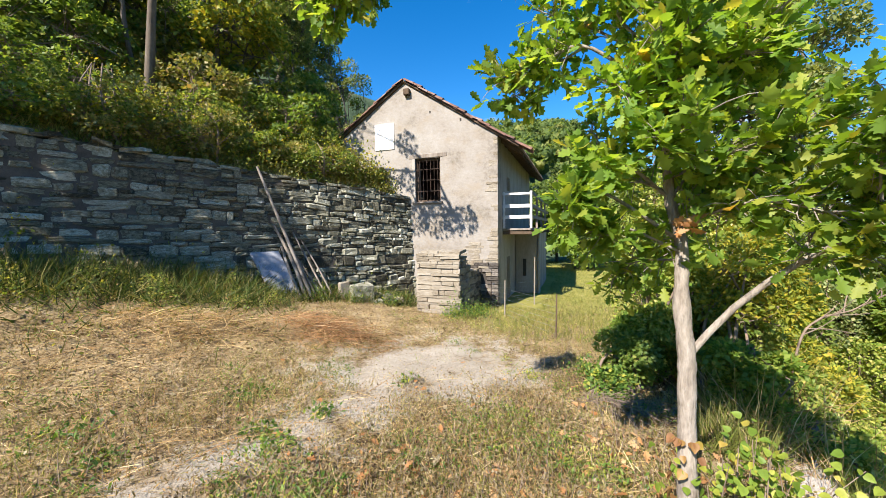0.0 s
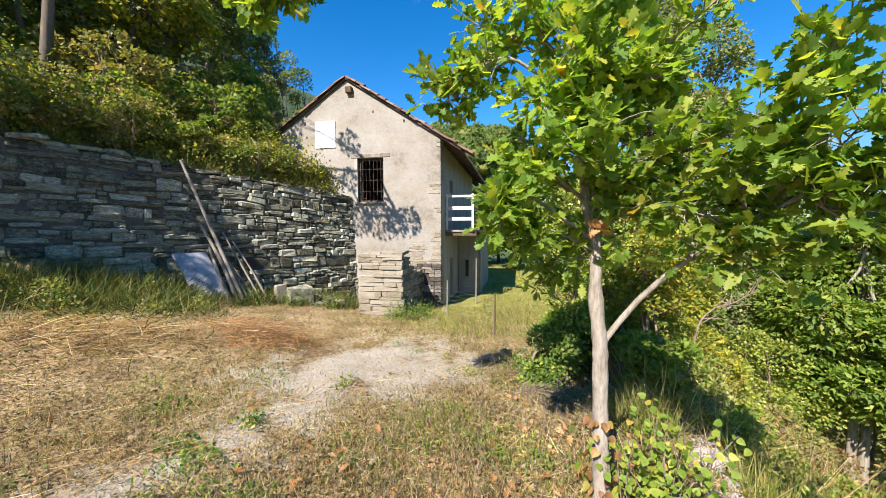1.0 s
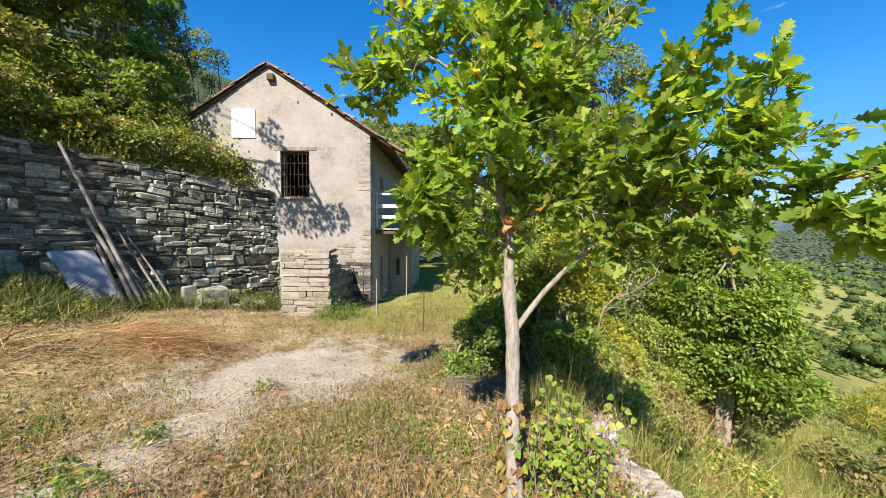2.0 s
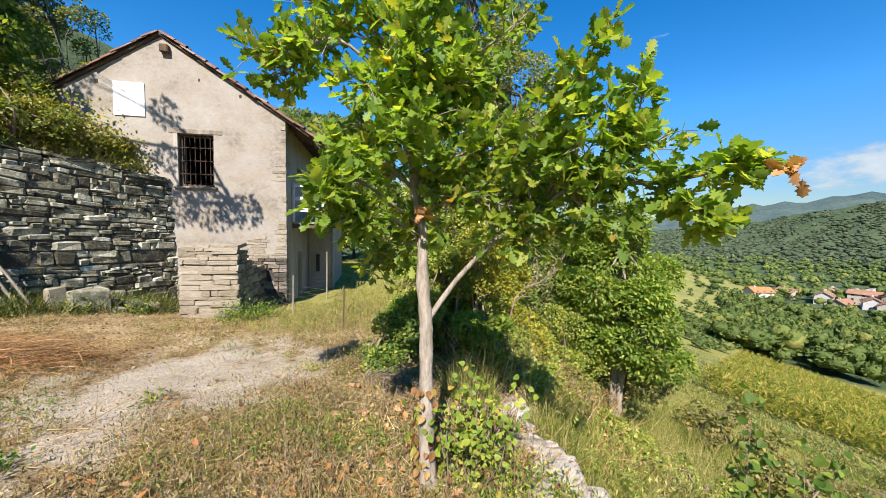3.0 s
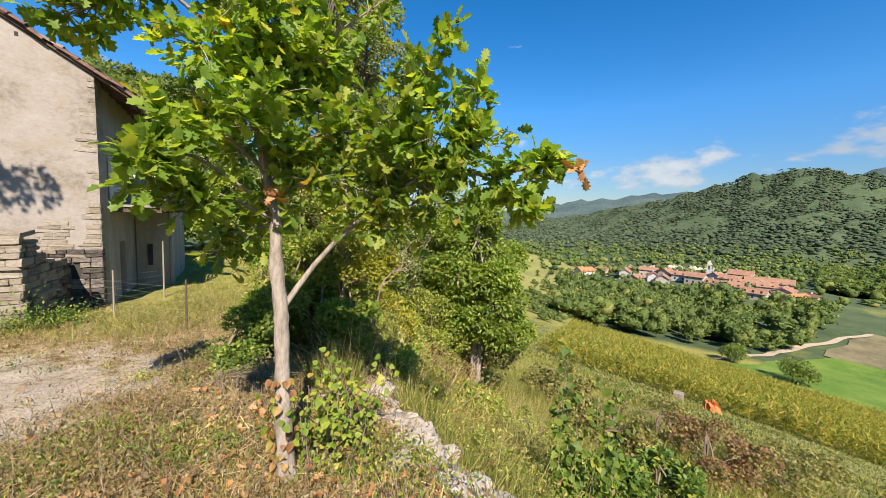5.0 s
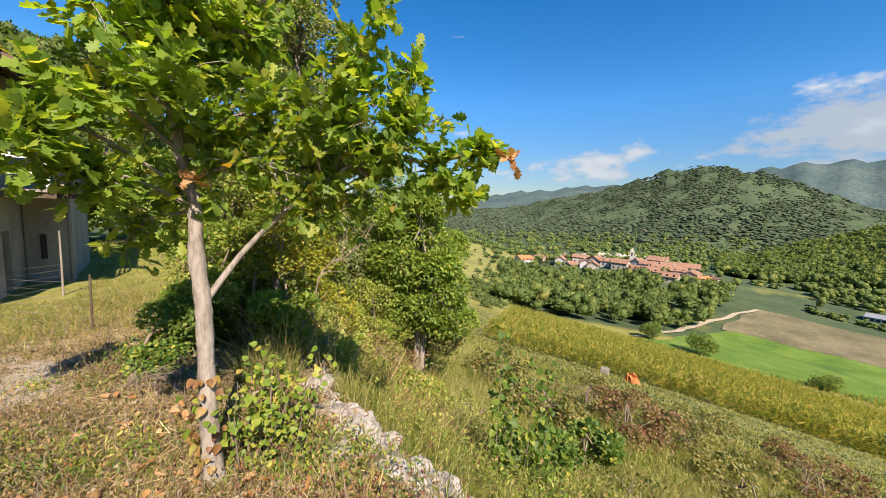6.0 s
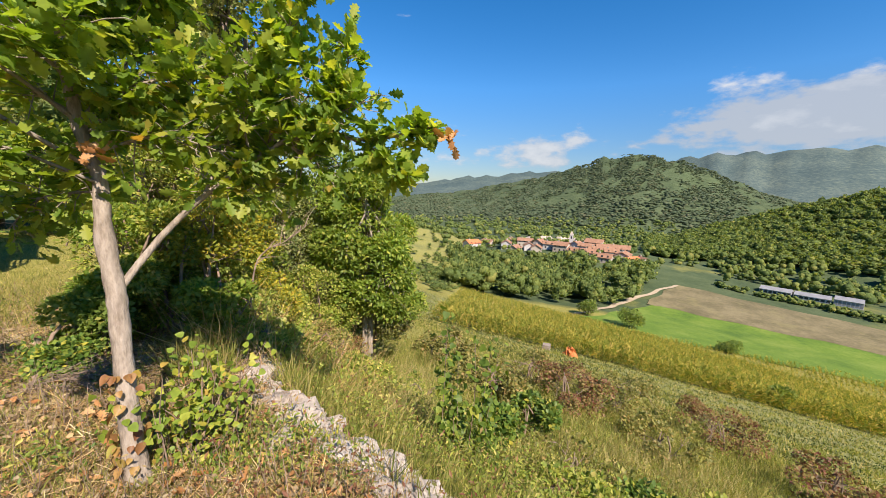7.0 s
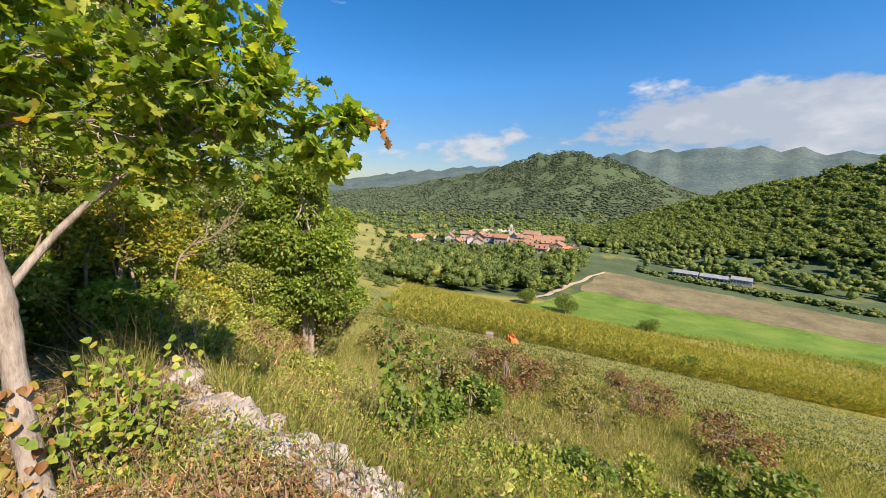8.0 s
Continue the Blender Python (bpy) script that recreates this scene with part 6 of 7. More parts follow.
def dead_branch():
    a, b = around(41.5, 5.0), around(49, 5.6)
    pts = [(a[0], a[1], 0.5), (a[0] * 0.8 + b[0] * 0.2, a[1] * 0.8 + b[1] * 0.2, 0.8), (a[0] * 0.45 + b[0] * 0.55, a[1] * 0.45 + b[1] * 0.55, 0.9), (b[0], b[1], 1.12)]
    ob = thing("dead_branch", (a[0], a[1], a[2]), "bare grey dead branch caught in the scrub", "branch")
    rng = np.random.default_rng(451)
    c = curve_through([(a[0] - 0.1, a[1] + 0.05, a[2] - 0.05)] + pts, 20)
    paths = [(c, np.linspace(0.014, 0.004, 20))]
    for t in range(6, 19):
        d = rng.normal(0, 0.14, 3) + (c[-1] - c[0]) * 0.12
        paths.append((curve_through([c[t], c[t] + d * 0.5 + rng.normal(0, 0.02, 3), c[t] + d], 5), np.linspace(0.007, 0.002, 5)))
    V, F = tube(paths, 7)
    part("branch", smoothed(mesh_of("branch", V, F, TWIG)), TWIG, ob)


dead_branch()

# ---- loose things in the yard ----
def wall_point(s, out, z=None):
    px, py = WALL_A[0] + WALL_DIR[0] * s - WALL_UP[0] * out, WALL_A[1] + WALL_DIR[1] * s - WALL_UP[1] * out
    return Vector((px, py, gz(px, py) if z is None else z))


def leaning_slab():
    rng = np.random.default_rng(71)
    foot, head = wall_point(4.75, 0.62), wall_point(4.3, -0.02, 1.22)
    slab = thing("stone_slab", tuple(foot), "pale blue-grey stone slab leaning against the wall", "slab")
    bm = bmesh.new()
    w = Vector((*WALL_DIR, 0))
    up = head - foot - Vector((0, 0, -0.1))
    block(bm, foot - w * 0.33 - Vector((0, 0, 0.1)), w * 0.66, up.cross(w).normalized() * 0.07, up, 0.012, 0.02, rng)
    part("slab", bm, SLAB, slab)


def leaning_poles():
    rng = np.random.default_rng(72)
    for s0, s1, z1, r in ((5.25, 4.22, 3.35, 0.045), (5.4, 4.6, 2.3, 0.035), (5.1, 4.55, 1.9, 0.05), (5.65, 5.0, 1.7, 0.03), (5.8, 5.2, 1.5, 0.026), (5.0, 4.7, 1.35, 0.045), (5.55, 4.95, 1.2, 0.03)):
        a, b = wall_point(s0, 0.75), wall_point(s1, -0.06 - 0.02 * z1, z1)
        pole = thing("wooden_pole", tuple(a), "weathered grey wooden pole leaning on the wall", "pole", "poles leaning on the wall")
        mid = (np.array(a) + np.array(b)) / 2 + rng.normal(0, 0.03, 3)
        c = curve_through([np.array(a) - [0, 0, 0.08], mid, np.array(b)], 9)
        V, F = tube([(c, np.linspace(r, r * 0.7, 9))], 9)
        part("shaft", smoothed(mesh_of("shaft", V, F, OLD_WOOD)), OLD_WOOD, pole)


def broken_blocks():
    rng = np.random.default_rng(73)
    for s, out, size, m, lab in ((6.55, 0.75, (0.62, 0.4, 0.5), STONE, "broken grey masonry block under the wall"), (7.3, 0.85, (0.34, 0.3, 0.3), STONE, "grey stone block beside the wall"),
                                 (7.6, 0.6, (0.5, 0.3, 0.2), PALE_STONE, "fallen flat stone beside the wall"), (6.1, 0.55, (0.3, 0.3, 0.5), PALE_STONE, "upright pale stone fragment under the wall"), (7.0, 0.4, (0.5, 0.35, 0.3), STONE, "fallen grey wall stone")):
        p = wall_point(s, out)
        ob = thing("stone_block", tuple(p), lab, "block")
        bm = bmesh.new()
        w, u = Vector((*WALL_DIR, 0)), Vector((*WALL_UP, 0))
        block(bm, p - w * size[0] / 2 - u * size[1] / 2 - Vector((0, 0, 0.06)), w * size[0], u * size[1], Vector((rng.normal(0, 0.05), rng.normal(0, 0.05), size[2] + 0.06)), 0.03, 0.04, rng)
        part("block", bm, m, ob)


def fallen_stones():
    """Stones fallen from the broken end of the retaining wall, each lying on the ground."""
    rng = np.random.default_rng(78)
    shapes = with_material(SHAPES, STONE) + with_material(SHAPES, PALE_STONE)[:4]
    for k in range(26):
        p = wall_point(rng.uniform(5.9, 8.1), 0.2 + abs(rng.normal(0, 0.35)))
        L = rng.uniform(0.14, 0.4)
        ob = thing("fallen_stone", tuple(p), "fallen weathered grey stone below the wall", "stone", "stones fallen from the wall")
        st = new("stone", shapes[k % len(shapes)])
        st.parent, st.matrix_parent_inverse = ob, ob.matrix_basis.inverted()
        st.matrix_basis = Matrix.Translation(p + Vector((0, 0, L * 0.16))) @ pose(0, 0, 0, rng.uniform(-14, 14), rng.uniform(-14, 14), rng.uniform(0, 180)) @ Matrix.Diagonal((L, L * 0.7, L * 0.5, 1))


def wire_fence():
    fence = thing("wire_fence", (1.56, 9.25, gz(1.56, 9.25)), "low wire fence on thin stakes beside the house", "fence")
    stakes = [((1.35, 10.3), 0.8, 0.016, IRON), ((1.56, 9.2), 0.95, 0.018, OLD_WOOD), ((2.85, 11.3), 1.5, 0.022, OLD_WOOD), ((2.12, 6.78), 0.85, 0.016, DARK_WOOD)]
    tops = []
    for (px, py), h, r, m in stakes:
        z = gz(px, py)
        V, F = tube([(np.array([(px, py, z - 0.1), (px + 0.01, py, z + h / 2), (px + 0.015, py + 0.01, z + h)]), [r, r, r * 0.9])], 7)
        part("post", mesh_of("post", V, F, m), m, fence)
        tops.append((px, py, z, h))
    for a, b in ((0, 1), (1, 3), (0, 2)):
        for k in range(6):
            p, q = tops[a], tops[b]
            za, zb = p[2] + 0.08 + k * 0.13, q[2] + 0.08 + k * 0.13
            c = curve_through([(p[0], p[1], za), ((p[0] + q[0]) / 2, (p[1] + q[1]) / 2, (za + zb) / 2 - 0.015), (q[0], q[1], zb)], 7)
            V, F = tube([(c, [0.0022] * 7)], 4)
            part("wire", mesh_of("wire", V, F, WIRE), WIRE, fence)


def straw_heap(label, centre, along, n, seed, size, height, mat=STRAW, name="straw_heap"):
    """A raked swath of long dry stalks, lying loosely over each other."""
    rng = np.random.default_rng(seed)
    along = np.array(along, float) / np.linalg.norm(along)
    side = np.array([-along[1], along[0]])
    uv = rng.normal(0, 0.42, (n, 2)) * size
    xy = np.array(centre) + uv[:, :1] * along + uv[:, 1:] * side
    dome = np.exp(-(uv / size) ** 2 @ np.array([2.0, 2.0]))
    z = ground_z(xy[:, 0], xy[:, 1]) + dome * height * rng.uniform(0, 1, n) + 0.01
    a = rng.normal(0, 0.7, n)
    d = np.stack([np.cos(a) * along[0] - np.sin(a) * along[1], np.cos(a) * along[1] + np.sin(a) * along[0], rng.normal(0.02, 0.12, n)], -1)
    V, F = spread((np.array([(-0.006, 0, 0), (0.006, 0, 0), (0.005, 0.5, 0.05), (-0.005, 0.5, 0.05), (0, 1, 0)], float), np.array([(0, 1, 2), (0, 2, 3), (3, 2, 4)])),
                  np.column_stack([xy, z]), d, np.array([0, 0, 1.0]) + rng.normal(0, 0.3, (n, 3)), rng.uniform(0.25, 0.7, n))
    tagged(new(name, mesh_of(name, V, F, mat)), label, "straw", kind="stuff")


def rubble_wall():
    """The broken edge of the terrace: tumbled pale stones."""
    rng = np.random.default_rng(75)
    wall = thing("rubble_wall", (2.55, 1.7, gz(2.55, 1.7)), "tumbled pale stone wall along the terrace edge", "wall")
    shapes = with_material(stone_shapes(8, 8, 0.18, 0.09), RUBBLE)
    for k in range(290):
        py = 0.28 + 3.0 * rng.uniform(0, 1) ** 1.5
        fat = 0.13 if py < 2.2 else 0.07
        px = float(rubble_x(py)) + rng.normal(0, fat)
        big = rng.random() < 0.26
        L = rng.uniform(0.18, 0.32) if big else rng.uniform(0.05, 0.16)
        at = (px, py + rng.normal(0, 0.05), gz(px, py) + L * 0.06 + (0.04 if rng.random() < 0.4 else 0.0) - (0.07 if py > 1.7 else 0.0))
        if k < 14:
            py = 0.4 + 0.11 * k
            px, L, big = float(rubble_x(py)) + rng.normal(0, 0.06), rng.uniform(0.26, 0.4), True
            at = (px, py, gz(px, py) + 0.05)
        lay("stone", wall, shapes[k % 8], Matrix.Translation(at) @ pose(0, 0, 0, rng.uniform(-22, 22), rng.uniform(-22, 22), rng.uniform(0, 180)) @ Matrix.Diagonal((L, L * 0.75, L * (0.36 if big else 0.5), 1)))


leaning_slab()
leaning_poles()
broken_blocks()
fallen_stones()
wire_fence()
straw_heap("raked heap of orange-brown dry stalks", (-2.2, 6.5), (1, -0.15), 1000, 76, (1.3, 0.6), 0.34, RED_STRAW)
straw_heap("raked swath of dry straw below the bank", (-4.2, 5.7), (0.9, 0.35), 800, 77, (1.6, 0.6), 0.28)
straw_heap("loose dry stalks below the bank", (-5.0, 4.2), (0.9, 0.2), 260, 74, (2.0, 1.2), 0.12)
straw_heap("loose dry stalks across the yard", (-2.6, 3.4), (1, 0.3), 200, 78, (2.6, 1.6), 0.05)
straw_heap("small pile of red-brown dead twigs", (1.75, 3.75), (0.6, -0.5), 260, 79, (0.45, 0.2), 0.14, TWIG, "twig_pile")
rubble_wall()

# ---- grass, weeds and litter ----
def yard_growth():
    rng = np.random.default_rng(91)
    p = fan_area(rng, 330000, -66, 95, 1.5, 14, 0.85)
    keep = (edge_out(p) < 0.5) & (wall_up(p) < 0.02) & ~in_house(p)
    t = off_track(p[:, 0], p[:, 1])
    patch = np.sin(p[:, 0] * 2.1 + 1.3) * np.sin(p[:, 1] * 1.7) + 0.6 * np.sin(p[:, 0] * 5.3 - p[:, 1] * 4.1)
    t = t + 0.4 * np.sin(p[:, 0] * 2.3 + 1) * np.sin(p[:, 1] * 2.9) + 0.22 * np.sin(p[:, 0] * 6 - p[:, 1] * 5) - 0.1
    keep &= (rng.random(len(p)) < np.clip((t - 0.15) / 0.9, 0.13, 1)) & (patch + rng.normal(0, 0.55, len(p)) > -0.05)
    p = p[keep]
    clump = np.clip(0.7 + 0.7 * np.sin(p[:, 0] * 3.3 + 2 * np.sin(p[:, 1] * 1.9)) * np.sin(p[:, 1] * 3.9 + p[:, 0]), 0.4, 1.5)
    h = np.clip(rng.lognormal(-2.55, 0.55, len(p)), 0.02, 0.36) * clump
    grown("dry_grass", "sparse dry straw-coloured grass over the yard", p, DRY_GRASS, h, 0.0065, rng, 0.85, THIN_SHAPE)
    p = fan_area(rng, 110000, -66, 95, 1.5, 13, 0.85)
    t = off_track(p[:, 0], p[:, 1])
    patch = np.sin(p[:, 0] * 1.3 + 4) * np.sin(p[:, 1] * 1.1 + 2)
    p = p[(edge_out(p) < 0.5) & (wall_up(p) < 0.02) & ~in_house(p) & (t > 0.3) & (patch + rng.normal(0, 0.4, len(p)) > -0.1)]
    grown("green_grass", "short green grass among the dry", p, GREEN_GRASS, np.clip(rng.lognormal(-2.6, 0.45, len(p)), 0.03, 0.3), 0.007, rng, 0.5, THIN_SHAPE)
    # thin grass round and behind the standing place
    a, q = rng.uniform(0, 6.28, 60000), 9 * rng.uniform(0, 1, 60000) ** 0.5
    p = np.stack([q * np.sin(a), q * np.cos(a)], -1)
    seen = (q > 1.5) & (np.degrees(a) < 95) | (q > 1.5) & (np.degrees(a) > 294)
    p = p[(edge_out(p) < 0.5) & (wall_up(p) < 0.02) & ~in_house(p) & ~seen]
    grown("dry_grass", "short dry grass on the terrace", p, DRY_GRASS, np.clip(rng.lognormal(-2.7, 0.4, len(p)), 0.02, 0.15), 0.009, rng, 0.65, THIN_SHAPE)
    # seedy brown stalks
    p = fan_area(rng, 5200, -66, 80, 1.7, 11, 0.8)
    p = p[(edge_out(p) < 0.4) & (wall_up(p) < -0.3) & ~in_house(p) & (off_track(p[:, 0], p[:, 1]) > 0.4)]
    grown("dry_stalks", "upright brown seed stalks", p, TWIG, rng.uniform(0.1, 0.4, len(p)), 0.005, rng, 0.25)
    # rank grass at the foot of the wall
    s, e = rng.uniform(-7, 8.2, 27000), -np.abs(rng.normal(0, 0.95, 27000)) - 0.02
    e = np.where(s > 4.5, e * 0.45, e)
    p = np.stack([WALL_A[0] + WALL_DIR[0] * s + WALL_UP[0] * e, WALL_A[1] + WALL_DIR[1] * s + WALL_UP[1] * e], -1)
    k = rng.random(len(p)) < 0.78
    hh = rng.uniform(0.4, 1.05, len(p)) * np.where(s > 4, 0.6, 1) * np.clip(1.15 + e * 0.3, 0.35, 1)
    grown("rank_grass", "tall rank green grass at the foot of the wall", p[k], RANK, hh[k], 0.019, rng, 0.95)
    grown("rank_grass", "tall dry rank grass at the foot of the wall", p[~k], DRY_GRASS, hh[~k] * 0.8, 0.008, rng, 0.45)
    # lighter tall weeds before it
    for label, mat, n, size in (("sprawling yellow-green weeds before the rank grass", HERB_LEAF, 9000, 0.04), ("brown withered weeds before the rank grass", OLIVE_LEAF, 8000, 0.04)):
        s, e = rng.uniform(-4.5, 4.2, n), -0.95 - np.abs(rng.normal(0, 0.75, n))
        clump = np.clip(np.sin(s * 2.3 + 1) * np.sin(e * 2.9 + s) + 0.5 * np.sin(s * 6.1) + 0.55, 0, 1.2)
        w = rng.random(n) < clump
        s, e, clump = s[w], e[w], clump[w]
        q = np.stack([WALL_A[0] + WALL_DIR[0] * s + WALL_UP[0] * e, WALL_A[1] + WALL_DIR[1] * s + WALL_UP[1] * e], -1)
        zz = ground_z(q[:, 0], q[:, 1]) + rng.uniform(0.02, 1, len(q)) * 0.5 * clump * np.clip(1.35 + e * 0.4, 0.25, 1)
        V, F = spread(CARD_SHAPE, np.column_stack([q, zz]), rng.normal(0, 1, (len(q), 3)), rng.normal(0, 0.5, (len(q), 3)) + [-0.2, -0.2, 1], size * rng.uniform(0.6, 1.5, len(q)))
        tagged(new("wall_foot_weeds", mesh_of("wall_foot_weeds", V, F, mat)), label, "weeds", kind="stuff")
    # lawn beside and behind the house
    p = np.stack([rng.uniform(1.2, 11, 60000), rng.uniform(6.5, 30, 60000) ** 1.0], -1)
    p = p[(edge_out(p) < 0.8) & ~in_house(p) & (rng.random(len(p)) < np.clip(10 / p[:, 1], 0, 1))]
    grown("lawn_grass", "short sunlit yellow-green lawn grass", p, GREEN_GRASS, rng.uniform(0.05, 0.16, len(p)) * (1 + 0.8 * (p[:, 1] < 9)), 0.011, rng, 0.5, THIN_SHAPE)
    # the slope below the terrace
    p = fan_area(rng, 190000, 36, 134, 2.1, 24, 0.75)
    d = edge_out(p)
    p = p[(d > 0.25) & (off_rubble(p) > 0.28 * rng.random(len(p))) & ((d < 15) | (rng.random(len(p)) < 0.15))]
    r = np.hypot(p[:, 0], p[:, 1])
    patch = np.sin(p[:, 0] * 1.1) * np.sin(p[:, 1] * 0.9 + 1) + 0.5 * np.sin(p[:, 0] * 2.7 + p[:, 1] * 3.1)
    tall = np.clip(rng.lognormal(-1.45, 0.4, len(p)), 0.08, 0.7) * np.where(r > 15, 0.5, 1) * (1 + 0.3 * patch)
    k = patch + rng.normal(0, 0.6, len(p)) > -0.1
    grown("slope_grass", "tall yellow-green grass on the slope", p[k], SLOPE_GRASS, tall[k], 0.009 + 0.0005 * r[k], rng, 0.4, THIN_SHAPE)
    grown("slope_grass", "tall dry grass on the slope", p[~k], GREEN_GRASS, tall[~k] * 0.9, 0.009 + 0.0005 * r[~k], rng, 0.45, THIN_SHAPE)
    # dry bramble canes and tall pale grass under the shrubs
    p = fan_area(rng, 1500, 38, 62, 4.0, 7.0)
    grown("bramble_canes", "pale dry bramble canes in a tangle", p, STRAW, rng.uniform(0.4, 1.1, len(p)), 0.008, rng, 0.75)
    p = fan_area(rng, 7000, 36, 64, 3.6, 7.0)
    p = p[off_rubble(p) > 0.3]
    grown("slope_grass", "tall pale grass before the shrubs", p, SLOPE_GRASS, rng.uniform(0.2, 0.55, len(p)), 0.012, rng, 0.45, THIN_SHAPE)
    # bleached tall grass down the slope
    p = fan_area(rng, 22000, 64, 118, 3.4, 10, 0.8)
    w = np.sin(p[:, 0] * 0.9 + 0.4) * np.sin(p[:, 1] * 1.1 + p[:, 0] * 0.5) + rng.normal(0, 0.3, len(p))
    p = p[(edge_out(p) > 0.8) & (w > 0.25)]
    grown("bleached_grass", "tall bleached straw-yellow grass on the slope", p, PALE_GRASS, rng.uniform(0.2, 0.6, len(p)), 0.009, rng, 0.5, THIN_SHAPE)
    # stubble of the mown strip
    p = fan_area(rng, 120000, 58, 134, 12, 75, 0.8)
    d = edge_out(p)
    p = p[(d > 12) & (d < 48)]
    tuft = np.sin(p[:, 0] * 1.7 + 2 * np.sin(p[:, 1] * 0.6)) * np.sin(p[:, 1] * 1.3 + p[:, 0] * 0.4) + rng.normal(0, 0.5, len(p))
    k = tuft > 0.15
    grown("mown_grass", "short olive stubble of the mown strip", p[k], SLOPE_GRASS, rng.uniform(0.06, 0.22, k.sum()) * (1 + 0.5 * tuft[k]), 0.05, rng, 0.7, THIN_SHAPE)
    grown("mown_grass", "short dark green aftergrowth of the mown strip", p[~k], RANK, rng.uniform(0.05, 0.16, (~k).sum()), 0.05, rng, 0.7, THIN_SHAPE)
    # broad-leaved weeds
    for name, label, n, area, mat, size in (
            ("yard_weeds", "low green weeds scattered over the yard", 3000, (-60, 85, 1.4, 10), WEED, 0.034),
            ("yard_herbs", "dried brown herb stalks over the yard", 1100, (-58, 20, 2.2, 9), BROWN_HERB, 0.028),
            ("yard_herbs", "withered rust-brown herbs over the yard", 480, (-58, 75, 1.7, 9), BROWN_HERB, 0.024),
            ("yard_weeds", "yellow-green leafy weeds round the oak", 1100, (5, 85, 1.4, 6), HERB_LEAF, 0.038),
            ("slope_weeds", "leafy yellow-green weeds on the slope", 2400, (42, 132, 2.0, 12), HERB_LEAF, 0.042),
            ("slope_weeds", "olive weeds on the slope", 1200, (42, 132, 2.0, 14), OLIVE_LEAF, 0.04),
            ("edge_weeds", "red-brown weeds by the rubble", 260, (44, 105, 1.7, 4.5), RED_LEAF, 0.036)):
        c = fan_area(rng, n, *area)
        d = edge_out(c)
        c = c[(d < 0.3) & (wall_up(c) < -0.3) & ~in_house(c) & (off_track(c[:, 0], c[:, 1]) > 0.12)] if "yard" in name else c[(d > (0.2 if "slope" in name else -0.5)) & (off_rubble(c) > 0.33)]
        if name == "yard_weeds":
            c = c[np.sin(c[:, 0] * 1.9 + 0.7) * np.sin(c[:, 1] * 2.3 + c[:, 0]) + 0.5 * np.sin(c[:, 0] * 4.7 + c[:, 1] * 3.1) + rng.normal(0, 0.2, len(c)) > 0.45]
        m = 24 if "yard" in name else 28
        hgt = rng.uniform(0.08, 0.34, len(c)) if "herbs" in name else rng.uniform(0.04, 0.16, len(c)) if "yard" in name else rng.uniform(0.15, 0.5, len(c))
        ctr = np.repeat(np.column_stack([c, ground_z(c[:, 0], c[:, 1])]), m, 0)
        hh = np.repeat(hgt, m)
        off = rng.normal(0, 1, (len(ctr), 3)) * np.stack([hh * 0.55 + 0.02, hh * 0.55 + 0.02, hh * 0], -1)
        off[:, 2] = rng.uniform(0.03, 1, len(ctr)) * hh
        V, F = spread(NARROW_SHAPE, ctr + off, rng.normal(0, 1, (len(ctr), 3)) + [0, 0, 0.3], rng.normal(0, 0.45, (len(ctr), 3)) + [0, 0, 1], size * rng.uniform(0.6, 1.5, len(ctr)))
        tagged(new(name, mesh_of(name, V, F, mat)), label, "weeds", kind="stuff")
    # larger green plants: yard clumps and the tuft by the pier
    for k, (px, py, r, h, n) in enumerate(((-1.75, 3.35, 0.2, 0.1, 150), (-1.5, 3.1, 0.18, 0.08, 110), (-1.3, 3.7, 0.16, 0.12, 120), (-2.9, 2.9, 0.3, 0.08, 220), (-3.6, 3.3, 0.35, 0.1, 260), (-0.5, 4.6, 0.15, 0.1, 70), (-2.4, 4.4, 0.3, 0.09, 160), (-0.9, 2.5, 0.2, 0.06, 90), (0.35, 8.75, 0.4, 0.45, 1200), (0.9, 9.3, 0.4, 0.35, 800), (1.95, 4.9, 0.25, 0.18, 350), (-2.3, 9.6, 0.35, 0.4, 500), (-1.5, 9.9, 0.3, 0.35, 400), (-3.2, 9.1, 0.35, 0.4, 500))):
        q = rng.normal(0, 1, (n, 3)) * [r * 0.5, r * 0.5, 0]
        q[:, 2] = np.abs(rng.normal(0, h * 0.5, n))
        V, F = spread(OVAL_SHAPE, q + [px, py, gz(px, py)], rng.normal(0, 1, (n, 3)), rng.normal(0, 0.4, (n, 3)) + [0, 0, 1], rng.uniform(0.03, 0.075, n))
        tagged(new("weed_clump", mesh_of("weed_clump", V, F, WEED)), "bushy green weed clump on the dry ground", "weeds", kind="stuff")
    # flakes of dead leaf and broken stalk matted on the earth
    p = fan_area(rng, 60000, -66, 95, 1.4, 10, 0.8)
    t = off_track(p[:, 0], p[:, 1])
    p = p[(edge_out(p) < 0.45) & (wall_up(p) < -0.3) & ~in_house(p) & (rng.random(len(p)) < np.clip((t - 0.1) * 0.8, 0.03, 0.75))]
    n = len(p)
    V, F = spread(CARD_SHAPE, np.column_stack([p, ground_z(p[:, 0], p[:, 1]) + rng.uniform(0.002, 0.035, n)]), rng.normal(0, 1, (n, 3)) * [1, 1, 0.35], rng.normal(0, 0.45, (n, 3)) + [0, 0, 1], rng.lognormal(-3.45, 0.4, n))
    tagged(new("leaf_litter", mesh_of("leaf_litter", V, F, LITTER)), "matted flakes of dead leaf and stalk on the earth", "litter", kind="stuff")
    # cut straw and clods lying about
    p = fan_area(rng, 26000, -66, 90, 1.5, 11, 0.85)
